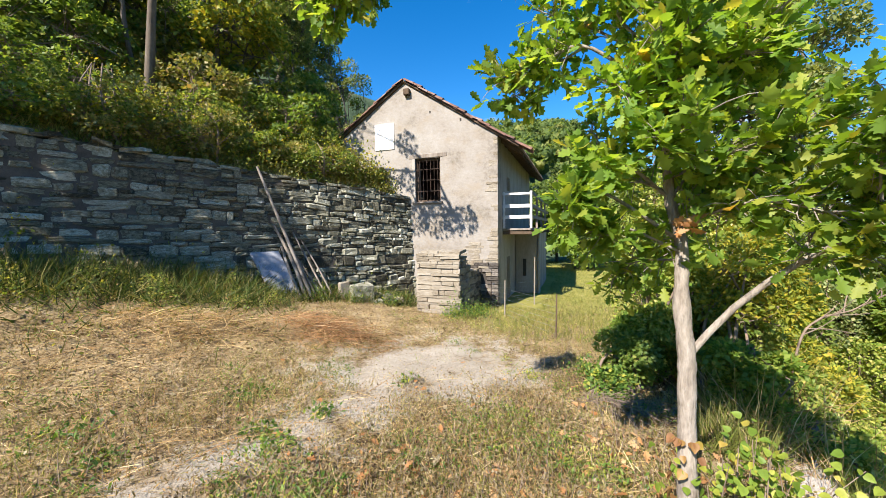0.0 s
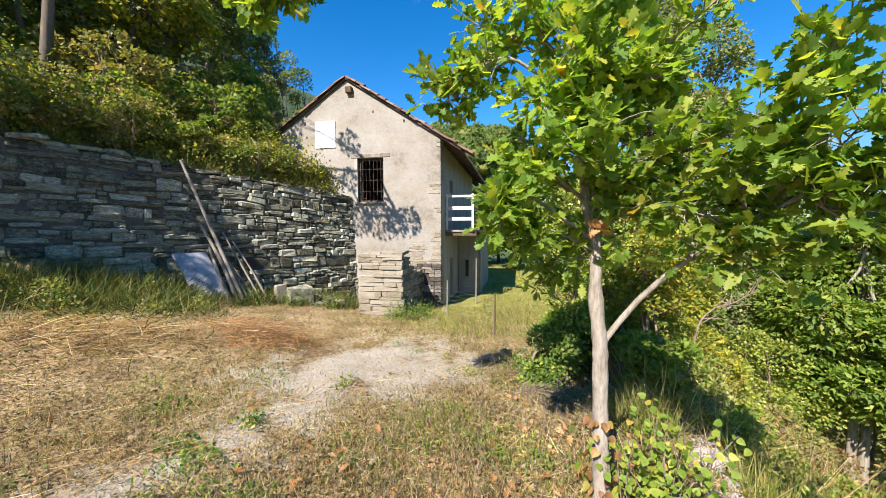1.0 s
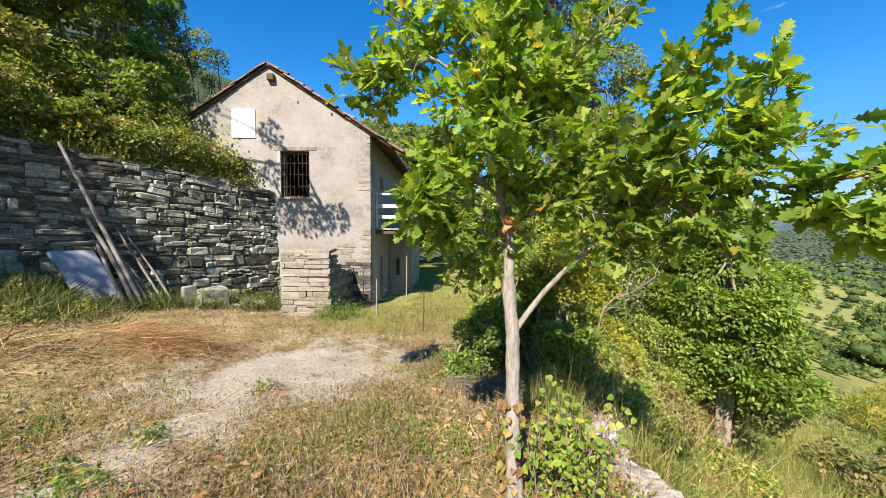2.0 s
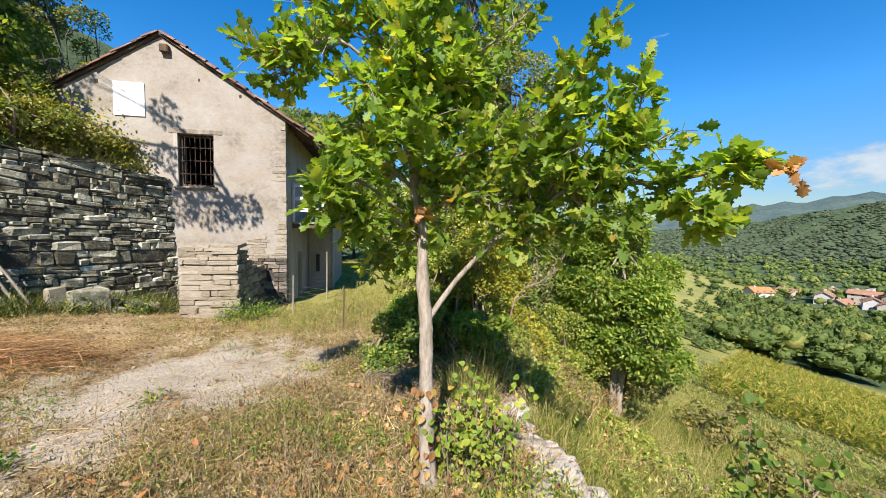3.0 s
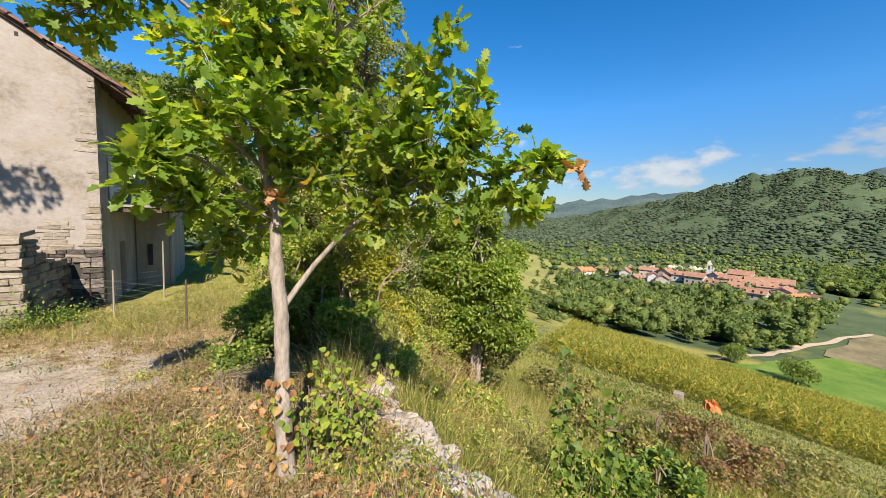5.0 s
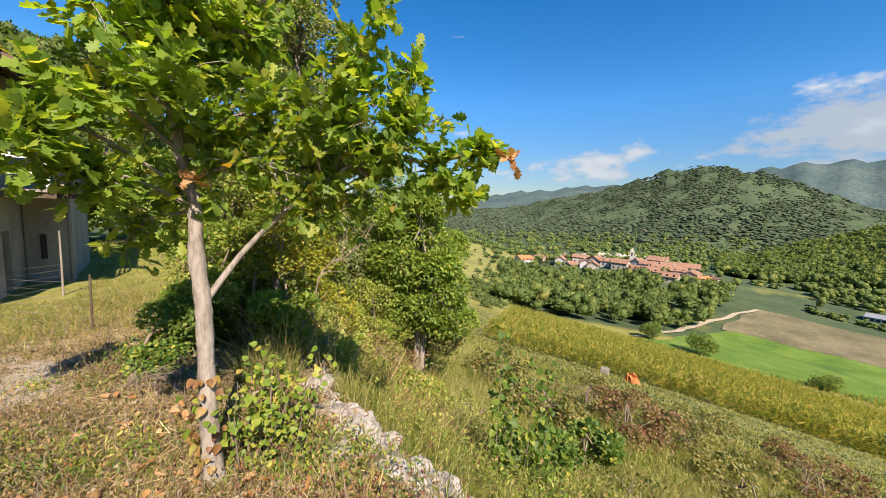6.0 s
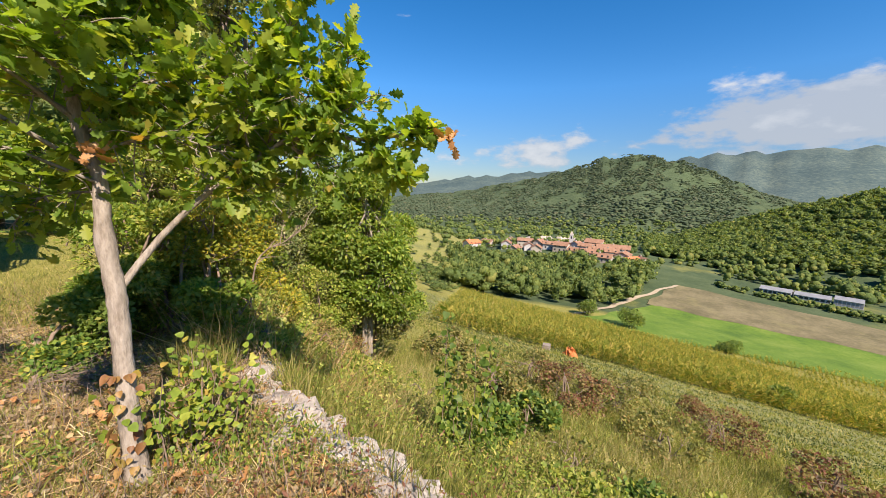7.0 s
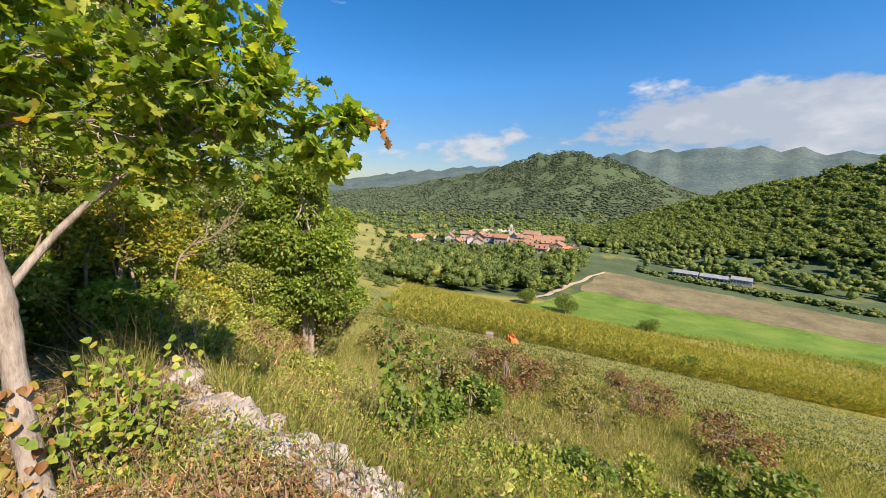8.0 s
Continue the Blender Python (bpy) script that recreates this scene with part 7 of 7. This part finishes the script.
    t = off_track(p[:, 0], p[:, 1])
    p = p[(edge_out(p) < 0.4) & (wall_up(p) < -0.4) & ~in_house(p) & (rng.random(len(p)) < np.clip(t, 0.12, 1))]
    n = len(p)
    V, F = spread((np.array([(-0.018, 0, 0), (0.018, 0, 0), (0.012, 1, 0.06), (-0.012, 1, 0.06)], float), np.array([(0, 1, 2), (0, 2, 3)])),
                  np.column_stack([p, ground_z(p[:, 0], p[:, 1]) + rng.uniform(0.004, 0.05, n)]), rng.normal(0, 1, (n, 3)) * [1, 1, 0.22], rng.normal(0, 0.3, (n, 3)) + [0, 0, 1], rng.uniform(0.04, 0.17, n))
    tagged(new("straw_litter", mesh_of("straw_litter", V, F, STRAW)), "loose straw and stalk litter over the yard", "straw", kind="stuff")
    p = fan_area(rng, 600, -60, 70, 1.6, 8)
    p = p[(edge_out(p) < 0.4) & (wall_up(p) < -0.5) & (rng.random(len(p)) < np.clip(1.2 - off_track(p[:, 0], p[:, 1]), 0.2, 1))]
    n = len(p)
    clod = (np.array([(0.5, 0, 0), (0, 0.5, 0), (-0.5, 0, 0), (0, -0.5, 0), (0.1, 0.05, 0.45), (0, 0, -0.2)], float), np.array([(0, 1, 4), (1, 2, 4), (2, 3, 4), (3, 0, 4), (1, 0, 5), (2, 1, 5), (3, 2, 5), (0, 3, 5)]))
    V, F = spread(clod, np.column_stack([p, ground_z(p[:, 0], p[:, 1])]), rng.normal(0, 1, (n, 3)) * [1, 1, 0.1], rng.normal(0, 0.2, (n, 3)) + [0, 0, 1], rng.lognormal(-4.1, 0.5, n))
    tagged(new("clods", mesh_of("clods", V, F, PATH_DIRT)), "small pale clods and pebbles on the track", "pebbles", kind="stuff")
    # ragged growth hanging over the wall top
    s, e = rng.uniform(-7, 8.6, 12000), rng.uniform(0.25, 1.6, 12000)
    p = np.stack([WALL_A[0] + WALL_DIR[0] * s + WALL_UP[0] * e, WALL_A[1] + WALL_DIR[1] * s + WALL_UP[1] * e], -1)
    p = p[~in_house(p)]
    grown("bank_grass", "ragged olive grass along the wall top", p, SLOPE_GRASS, rng.uniform(0.1, 0.5, len(p)), 0.012, rng, 0.8)
    # fallen leaves
    p = fan_area(rng, 1500, -30, 95, 1.6, 6)
    w = np.exp(-((p[:, 0] - 1.3) ** 2 + (p[:, 1] - 1.9) ** 2) / 2.2)
    p = p[(rng.random(len(p)) < 0.12 + w) & (edge_out(p) < 0.6)]
    V, F = spread(OAK_SHAPE, np.column_stack([p, ground_z(p[:, 0], p[:, 1]) + rng.uniform(0.01, 0.06, len(p))]), rng.normal(0, 1, (len(p), 3)) * [1, 1, 0.3], rng.normal(0, 0.4, (len(p), 3)) + [0, 0, 1], rng.uniform(0.05, 0.11, len(p)))
    tagged(new("fallen_leaves", mesh_of("fallen_leaves", V, F, DRY_LEAF)), "brown fallen leaves under the oak", "leaves", kind="stuff")


yard_growth()
# ---- fields, village and hills ----
def maize_field():
    rng = np.random.default_rng(131)
    a, b, c, d = (np.array(p, float) for p in ((23, 9.5), (44, -41), (117, -104), (117, 40)))
    n = 29000
    u, v = rng.uniform(0, 1, n), rng.uniform(0, 1, n) ** 1.7
    rows = np.round(u * 120) / 120 + rng.normal(0, 0.0012, n)
    P = (a * (1 - v[:, None]) + d * v[:, None]) * (1 - rows[:, None]) + (b * (1 - v[:, None]) + c * v[:, None]) * rows[:, None]
    z = ground_z(P[:, 0], P[:, 1])
    h = rng.uniform(1.0, 1.5, n)
    k = 5
    base = np.repeat(np.column_stack([P, z]), k, 0)
    base[:, 2] += rng.uniform(0.05, 0.95, n * k) * np.repeat(h, k)
    dist = np.hypot(base[:, 0], base[:, 1])
    out = rng.normal(0, 1, (n * k, 3)) * [1, 1, 0.4] + [0, 0, 1.1]
    V, F = spread((np.array([(0, 0, 0), (0.07, 0.4, 0.06), (0, 1, -0.08), (-0.07, 0.4, 0.06)], float), np.array([(0, 1, 2), (0, 2, 3)])),
                  base, out, rng.normal(0, 0.6, (n * k, 3)) + [0, 0, 1], rng.uniform(0.2, 0.4, n * k) * (1 + dist / 110))
    ob = new("maize_field", mesh_of("maize_field", V, F, CORN))
    tagged(ob, "ripening yellow-green maize in rows on the slope", "maize", kind="stuff")


maize_field()


def icosahedron():
    g = (1 + 5 ** 0.5) / 2
    v = np.array([(-1, g, 0), (1, g, 0), (-1, -g, 0), (1, -g, 0), (0, -1, g), (0, 1, g), (0, -1, -g), (0, 1, -g), (g, 0, -1), (g, 0, 1), (-g, 0, -1), (-g, 0, 1)], float)
    near = {(i, j) for i in range(12) for j in range(12) if i != j and np.linalg.norm(v[i] - v[j]) < 2.1}
    f = [(i, j, k) for i in range(12) for j in range(i + 1, 12) for k in range(j + 1, 12) if {(i, j), (j, k), (i, k)} <= near]
    f = [t if np.dot(np.cross(v[t[1]] - v[t[0]], v[t[2]] - v[t[0]]), v[t[0]]) > 0 else (t[0], t[2], t[1]) for t in f]
    return v / np.linalg.norm(v[0]), np.array(f)


ICO_V, ICO_F = icosahedron()


def tree_clouds(seed, kinds=6, cards=150, cores=8):
    """Card clouds of unit trees: uneven crowns of leaf clumps over a short stem."""
    out = []
    for k in range(kinds):
        rng = np.random.default_rng(seed + k)
        lumps = lumps_in(rng, (0, 0, 0.58), (0.42, 0.42, 0.42), 11, 0.2)
        pos, al, no = leaves_round(rng, lumps, cards, 0.5, 0.0)
        V, F = spread(CARD_SHAPE, pos, al, no, rng.uniform(0.1, 0.2, cards) * min(1.25, (110 / cards) ** 0.5))
        V, F = [V], [F]
        base = cards * len(CARD_SHAPE[0])
        for c, r in lumps[:cores]:
            v = ICO_V * (1 + rng.normal(0, 0.12, (12, 1)))
            V.append(c + v * r * (0.95 if cards > 50 else 1.3 if cards > 5 else 1.9))
            F.append(ICO_F + base)
            base += 12
        out.append((np.concatenate(V), np.concatenate(F)))
    return out


def wood_of(name, label, places, heights, widths, clouds, material, seed):
    rng = np.random.default_rng(seed)
    V, F, base = [], [], 0
    for (x, y), h, w in zip(places, heights, widths):
        v, f = clouds[rng.integers(len(clouds))]
        a = rng.uniform(0, 6.28)
        c, s = math.cos(a), math.sin(a)
        q = np.column_stack([(v[:, 0] * c - v[:, 1] * s) * w, (v[:, 0] * s + v[:, 1] * c) * w, v[:, 2] * h])
        V.append(q + [x, y, gz(x, y) - 0.05 * h])
        F.append(f + base)
        base += len(v)
    ob = new(name, smoothed(mesh_of(name, np.concatenate(V), np.concatenate(F), material)))
    return tagged(ob, label, "trees", kind="stuff")


CLOUD_FINE, CLOUD_MID, CLOUD_LOW = tree_clouds(140, 6, 220, 6), tree_clouds(150, 6, 20, 4), tree_clouds(160, 6, 2, 1)
CLOUD_HILL = tree_clouds(170, 6, 90, 4)


def polar(rng, n, az0, az1, r0, r1):
    az, r = np.radians(rng.uniform(az0, az1, n)), rng.uniform(r0, r1, n)
    return np.stack([r * np.sin(az), r * np.cos(az)], -1)


def woods():
    rng = np.random.default_rng(171)
    # belt of trees below the village
    p = polar(rng, 215, 69, 98.5, 138, 245)
    az, r = np.degrees(np.arctan2(p[:, 0], p[:, 1])), np.hypot(p[:, 0], p[:, 1])
    k = (r > np.interp(az, [60, 92, 99], [126, 150, 205])) & ~((az > 75) & (az < 99) & (r > 236))
    p = p[k]
    wood_of("village_wood", "broad belt of mixed green trees below the village", p, rng.uniform(7, 13, len(p)), rng.uniform(8, 13, len(p)), CLOUD_FINE, FAR_LEAF, 1)
    p = polar(rng, 60, 50, 70, 75, 190)
    wood_of("hedgerow_wood", "scrubby trees on the slope beyond the maize", p, rng.uniform(1.5, 4.5, len(p)), rng.uniform(3, 7, len(p)), CLOUD_FINE, FAR_LEAF, 2)
    p = polar(rng, 190, 54, 76, 150, 350)
    wood_of("spur_trees", "scattered bushes and trees on the dry grassy spur", p, rng.uniform(1.2, 4.5, len(p)), rng.uniform(3, 7, len(p)), CLOUD_HILL, FAR_LEAF, 14)
    p = polar(rng, 60, 70, 97.5, 228, 258)
    wood_of("village_trees", "garden trees before the houses", p, rng.uniform(4, 7.5, len(p)), rng.uniform(5, 9, len(p)), CLOUD_FINE, FAR_LEAF, 12)
    # among and behind the houses
    p = polar(rng, 120, 66, 100, 262, 400)
    k = rng.random(len(p)) < np.where(np.hypot(p[:, 0], p[:, 1]) < 310, 0.4, 1)
    p = p[k & ~((az_of(p[:, 0], p[:, 1]) > 78) & (np.hypot(p[:, 0], p[:, 1]) > 330))]
    wood_of("village_trees", "garden trees between and behind the houses", p, rng.uniform(5, 9, len(p)), rng.uniform(6, 10, len(p)), CLOUD_MID, FAR_LEAF, 3)
    # valley floor
    p = polar(rng, 1700, 58, 136, 300, 700)
    az, r = np.degrees(np.arctan2(p[:, 0], p[:, 1])), np.hypot(p[:, 0], p[:, 1])
    band = (np.sin(p[:, 0] * 0.02 + p[:, 1] * 0.045) > -0.45) | (r > 430)
    p = p[band & ~((az > 78) & (az < 92) & (r > 330) & (r < 412))]
    wood_of("valley_trees", "tree rows and copses on the valley floor", p, rng.uniform(4, 9, len(p)), rng.uniform(6, 11, len(p)), CLOUD_MID, FAR_LEAF, 4)
    # hedge along the fallow field, orchard rows by the greenhouses
    t = rng.uniform(0, 1, 150)
    p = np.stack([234 - 60 * t + rng.normal(0, 2, 150), -60 - 85 * t + rng.normal(0, 2.5, 150)], -1) + [4, -4]
    wood_of("field_hedge", "low hedge along the far field edge", p, rng.uniform(1.5, 3.5, 150), rng.uniform(3, 5, 150), CLOUD_MID, FAR_LEAF, 5)
    p = polar(rng, 160, 106, 134, 262, 330)
    wood_of("field_hedge", "copse beyond the greenhouses", p, rng.uniform(4, 9, 160), rng.uniform(6, 10, 160), CLOUD_MID, FAR_LEAF, 6)
    # near wooded hill
    p = polar(rng, 2900, 97, 140, 330, 520)
    wood_of("hill_wood", "dense dark green wood covering the near hill", p, rng.uniform(5, 10, len(p)), rng.uniform(7, 14, len(p)), CLOUD_HILL, FAR_LEAF, 7)
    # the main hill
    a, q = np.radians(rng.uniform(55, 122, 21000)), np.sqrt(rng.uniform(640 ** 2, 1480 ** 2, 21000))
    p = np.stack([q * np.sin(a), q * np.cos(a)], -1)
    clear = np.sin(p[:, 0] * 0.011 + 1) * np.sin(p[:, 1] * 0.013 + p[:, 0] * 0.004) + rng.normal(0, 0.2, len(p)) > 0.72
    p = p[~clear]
    wood_of("hill_wood", "oak woods over the round hill across the valley", p, rng.uniform(3, 5.5, len(p)), rng.uniform(8, 13, len(p)), CLOUD_LOW, HAZY_HILL_LEAF, 8)
    # wooded hillside beyond the lawn
    p = np.stack([rng.uniform(2, 60, 190), rng.uniform(48, 150, 190)], -1)
    p = p[(edge_out(p) < -1) & (az_of(p[:, 0], p[:, 1]) > 7)]
    wood_of("hill_wood", "woods on the slope beyond the lawn", p, rng.uniform(5, 9, len(p)), rng.uniform(7, 11, len(p)), CLOUD_FINE, FAR_LEAF, 9)


woods()


def field_bush(label, x, y, h, w, seed):
    rng = np.random.default_rng(seed)
    z = gz(x, y)
    woody("field_bush", label, "bush", (x, y, z), (x, y, z + h * 0.7), 0.06 * h / 2, crown(seed, (x, y, z + h * 0.5), (w / 2, w / 2, h / 2), 14, w * 0.2), 1600, 0.16 * h ** 0.5, OVAL_SHAPE, SHRUB_LEAF, DARK_BARK, seed + 1)


field_bush("round dark bush at the edge of the clover", 124, -13.5, 7.5, 8.5, 501)
field_bush("round dark bush beside the dirt road", 131, -1.0, 5.5, 7.0, 502)
field_bush("grey-green bush in the clover field", 117, -37.5, 3.6, 6.5, 503)
field_bush("small bush in the maize edge", 34, -14.5, 1.6, 2.0, 504)


def village_house(name, label, at, turn, w, d, h, roof_h, roof_mat, wall_mat, storeys=2):
    """A gabled house with its windows, door and chimney, in its own metres, then set down."""
    x, y, z = at
    m = Matrix.Translation((x, y, z - 1.5)) @ pose(0, 0, 0, 0, 0, turn)
    house = thing(name, m, label, "house", "village houses")
    inv = m

    def put(nm, bm, mat, lab="", parent=house):
        for v in bm.verts:
            v.co = inv @ v.co
        return part(nm, bm, mat, parent, lab)
    h = h + 1.5
    bm = bmesh.new()
    block(bm, (-w / 2, -d / 2, 0), (w, 0, 0), (0, d, 0), (0, 0, h))
    for s in (-1, 1):
        f = [bm.verts.new((s * w / 2, k * d / 2, h)) for k in (-1, 1)] + [bm.verts.new((s * w / 2, 0, h + roof_h))]
        bm.faces.new(f)
    wall = put("wall", bm, wall_mat)
    bm = bmesh.new()
    o, t = 0.6, 0.25
    for s in (-1, 1):
        q = [bm.verts.new(p) for p in ((-w / 2 - o, 0, h + roof_h + 0.05), (w / 2 + o, 0, h + roof_h + 0.05), (w / 2 + o, s * (d / 2 + o), h - o * roof_h / d * 2 + 0.05), (-w / 2 - o, s * (d / 2 + o), h - o * roof_h / d * 2 + 0.05))]
        g = [bm.verts.new(v.co + Vector((0, 0, t))) for v in q]
        bm.faces.new(q), bm.faces.new(g[::-1])
        for i in range(4):
            bm.faces.new((q[i], g[i], g[(i + 1) % 4], q[(i + 1) % 4]))
    roof = put("roof", bm, roof_mat)
    bm = bmesh.new()
    block(bm, (w * 0.2, -0.4, h + roof_h * 0.5), (0.9, 0, 0), (0, 0.8, 0), (0, 0, roof_h * 0.5 + 1.0))
    put("chimney", bm, wall_mat, "", roof)
    for f in range(storeys):
        for k in range(max(2, int(w / 3.2))):
            for s in (-1, 1):
                bm = bmesh.new()
                px = -w / 2 + (k + 0.5) * w / max(2, int(w / 3.2)) - 0.5
                block(bm, (px, s * (d / 2 + 0.02) - 0.03, 2.4 + f * 2.8), (1.0, 0, 0), (0, 0.06, 0), (0, 0, 1.4))
                put("window", bm, PANE)


def village():
    rng = np.random.default_rng(181)
    spots = [(271, 87, 16, 10, 5.5, ROOF_NEW, WHITE_WALL), (266, 52, 12, 9, 5.5, ROOF_RED, HOUSE_WALL), (287, 63, 13, 9, 6, ROOF_RED, WHITE_WALL), (298, 50, 14, 10, 6, ROOF_RED, HOUSE_WALL),
             (300, 82, 14, 10, 6, ROOF_RED, HOUSE_WALL), (276, 20, 14, 10, 6, ROOF_RED, HOUSE_WALL), (279, 3, 13, 10, 6, ROOF_RED, WHITE_WALL), (281, -9, 16, 11, 6, ROOF_RED, HOUSE_WALL),
             (266, -20, 17, 11, 5.5, ROOF_RED, HOUSE_WALL), (255, -8, 13, 9, 5, ROOF_RED, HOUSE_WALL), (266, 9, 13, 9, 5, ROOF_RED, WHITE_WALL), (284, 29, 12, 9, 6, ROOF_RED, WHITE_WALL),
             (297, -2, 18, 12, 8, ROOF_RED, HOUSE_WALL), (257, -24, 16, 10, 5, ROOF_NEW, HOUSE_WALL), (288, -18, 20, 12, 6, ROOF_RED, HOUSE_WALL), (270, 37, 11, 9, 5, ROOF_RED, HOUSE_WALL), (312, 66, 12, 9, 6, ROOF_RED, WHITE_WALL), (274, -3, 11, 9, 5, ROOF_RED, HOUSE_WALL), (285, 10, 12, 9, 6, ROOF_RED, WHITE_WALL), (262, 1, 12, 9, 5, ROOF_RED, HOUSE_WALL), (292, 38, 11, 9, 5.5, ROOF_RED, HOUSE_WALL), (279, 44, 11, 9, 5, ROOF_RED, WHITE_WALL), (273, -13, 12, 9, 5, ROOF_RED, HOUSE_WALL), (262, -31, 12, 9, 5, ROOF_RED, HOUSE_WALL)]
    for k, (x, y, w, d, h, rm, wm) in enumerate(spots):
        lab = "village house with a bright orange tiled roof" if rm is ROOF_NEW else ("white village house with a red tiled roof" if wm is WHITE_WALL else "cream village house with a faded red tiled roof")
        village_house("village_house", lab, (x, y, gz(x, y)), rng.choice([70, 80, 95, 160, 10]) + rng.normal(0, 9), w * rng.uniform(0.62, 0.85), d * 0.8, h * rng.uniform(0.65, 0.85), rng.uniform(1.7, 2.3), rm, wm)
    # church tower
    x, y = 290, 14.5
    z = gz(x, y)
    tower = thing("church_tower", (x, y, z), "slender white church bell tower with a pointed cap", "tower")
    bm = bmesh.new()
    block(bm, (x - 1.3, y - 1.3, z - 1), (2.6, 0, 0), (0, 2.6, 0), (0, 0, 11.5), 0.05)
    shaft = part("shaft", bm, WHITE_WALL, tower)
    bm = bmesh.new()
    block(bm, (x - 1.5, y - 1.5, z + 10.5), (3.0, 0, 0), (0, 3.0, 0), (0, 0, 0.4), 0.05)
    part("cornice", bm, WHITE_WALL, tower)
    bm = bmesh.new()
    bmesh.ops.create_cone(bm, cap_ends=True, segments=4, radius1=1.9, radius2=0.1, depth=2.6, matrix=Matrix.Translation((x, y, z + 12.2)) @ pose(0, 0, 0, 0, 0, 45))
    part("spire", bm, HOUSE_WALL, tower)
    for dx, dy in ((-1.32, 0), (0, -1.32)):
        bm = bmesh.new()
        block(bm, (x + dx - 0.45 * (dx == 0) - 0.03 * (dx != 0), y + dy - 0.45 * (dy == 0) - 0.03 * (dy != 0), z + 7.6), (0.9 if dx == 0 else 0.06, 0, 0), (0, 0.9 if dy == 0 else 0.06, 0), (0, 0, 2.2))
        part("belfry_opening", bm, PANE, shaft)


village()


def pale_cliff():
    """A low white rock face across the river, behind the village."""
    rng = np.random.default_rng(191)
    V, n = [], 60
    for i in range(n):
        a = radians(79.5 + 11.5 * i / (n - 1))
        r = 408 + rng.normal(0, 2.0)
        x, y = r * math.sin(a), r * math.cos(a)
        z, h = gz(x, y) - 1, 4.5 * math.sin(math.pi * (i + 0.5) / n) ** 0.4 * rng.uniform(0.6, 1.2)
        for k, (dz, back) in enumerate(((0, 0), (h * 0.5 + 1, 0.8), (h + 1, 2.2), (h + 1.2, 9))):
            V.append((x + back * math.sin(a) + rng.normal(0, 0.5), y + back * math.cos(a), z + dz))
    F = [(i * 4 + k, (i + 1) * 4 + k, (i + 1) * 4 + k + 1, i * 4 + k + 1) for i in range(n - 1) for k in range(3)]
    tagged(new("rock_face", mesh_of("rock_face", V, F, RUBBLE)), "low pale rock face along the river bank", "cliff", kind="structure")


pale_cliff()


def greenhouses():
    a, b = Vector((238, -84, 0)), Vector((222, -117, 0))
    z = gz(230, -100)
    run = (b - a).normalized()
    side = Vector((-run.y, run.x, 0))
    ob = thing("greenhouse", (230, -100, z), "long low white nursery greenhouses beyond the fallow field", "greenhouse")
    L = (b - a).length
    for k, (s0, s1, h) in enumerate(((0, 0.34, 2.2), (0.36, 0.72, 2.0), (0.74, 1.0, 2.8))):
        bm = bmesh.new()
        o = a + run * L * s0 + Vector((0, 0, z - 0.5))
        block(bm, o, run * L * (s1 - s0), side * 9, Vector((0, 0, h + 0.5)), 0.05)
        wall = part("wall", bm, WHITE_WALL, ob)
        bm = bmesh.new()
        o2 = o + Vector((0, 0, h + 0.5)) - side * 0.4
        v = [o2, o2 + run * L * (s1 - s0), o2 + side * 9.8, o2 + side * 9.8 + run * L * (s1 - s0), o2 + side * 4.9 + Vector((0, 0, 1.2)), o2 + side * 4.9 + Vector((0, 0, 1.2)) + run * L * (s1 - s0)]
        v = [bm.verts.new(p) for p in v]
        for q in ((0, 1, 5, 4), (4, 5, 3, 2), (0, 4, 2), (1, 3, 5), (0, 2, 3, 1)):
            bm.faces.new([v[i] for i in q])
        part("roof", bm, GREENHOUSE, ob)
        n = 7
        for i in range(n):
            for off in (-0.04, 9.0):
                bm = bmesh.new()
                block(bm, o + run * (L * (s1 - s0) * (i + 0.15) / n) + side * off + Vector((0, 0, 0.9)), run * (L * (s1 - s0) / n * 0.7), side * 0.04, Vector((0, 0, h - 0.9)))
                part("pane", bm, PANE if k != 2 else GREENHOUSE, wall)


greenhouses()


def tarpaulin():
    x, y = 25.2, 0.3
    z = gz(x, y)
    ob = thing("tarpaulin_heap", (x, y, z), "heap covered with an orange tarpaulin at the maize edge", "tarpaulin")
    bm = bmesh.new()
    bmesh.ops.create_cone(bm, cap_ends=True, segments=9, radius1=0.5, radius2=0.1, depth=0.65, matrix=Matrix.Translation((x, y, z + 0.32)))
    bmesh.ops.subdivide_edges(bm, edges=bm.edges, cuts=2, use_grid_fill=True)
    rng = np.random.default_rng(5)
    for v in bm.verts:
        v.co += Vector(rng.normal(0, 0.06, 3))
    part("sheet", bm, ORANGE, ob)
    ob = thing("wooden_crate", (x - 0.3, y + 1.7, gz(x - 0.3, y + 1.7)), "grey weathered crate beside the tarpaulin", "crate")
    for k in range(4):
        bm = bmesh.new()
        block(bm, (x - 0.5, y + 1.3, gz(x - 0.3, y + 1.7) + k * 0.12 - 0.12), (0.5, 0, 0), (0, 0.5, 0), (0, 0, 0.11), 0.01)
        part("board", bm, OLD_WOOD, ob)


tarpaulin()

# ---- the pieces of the retaining wall ----
retaining_wall()
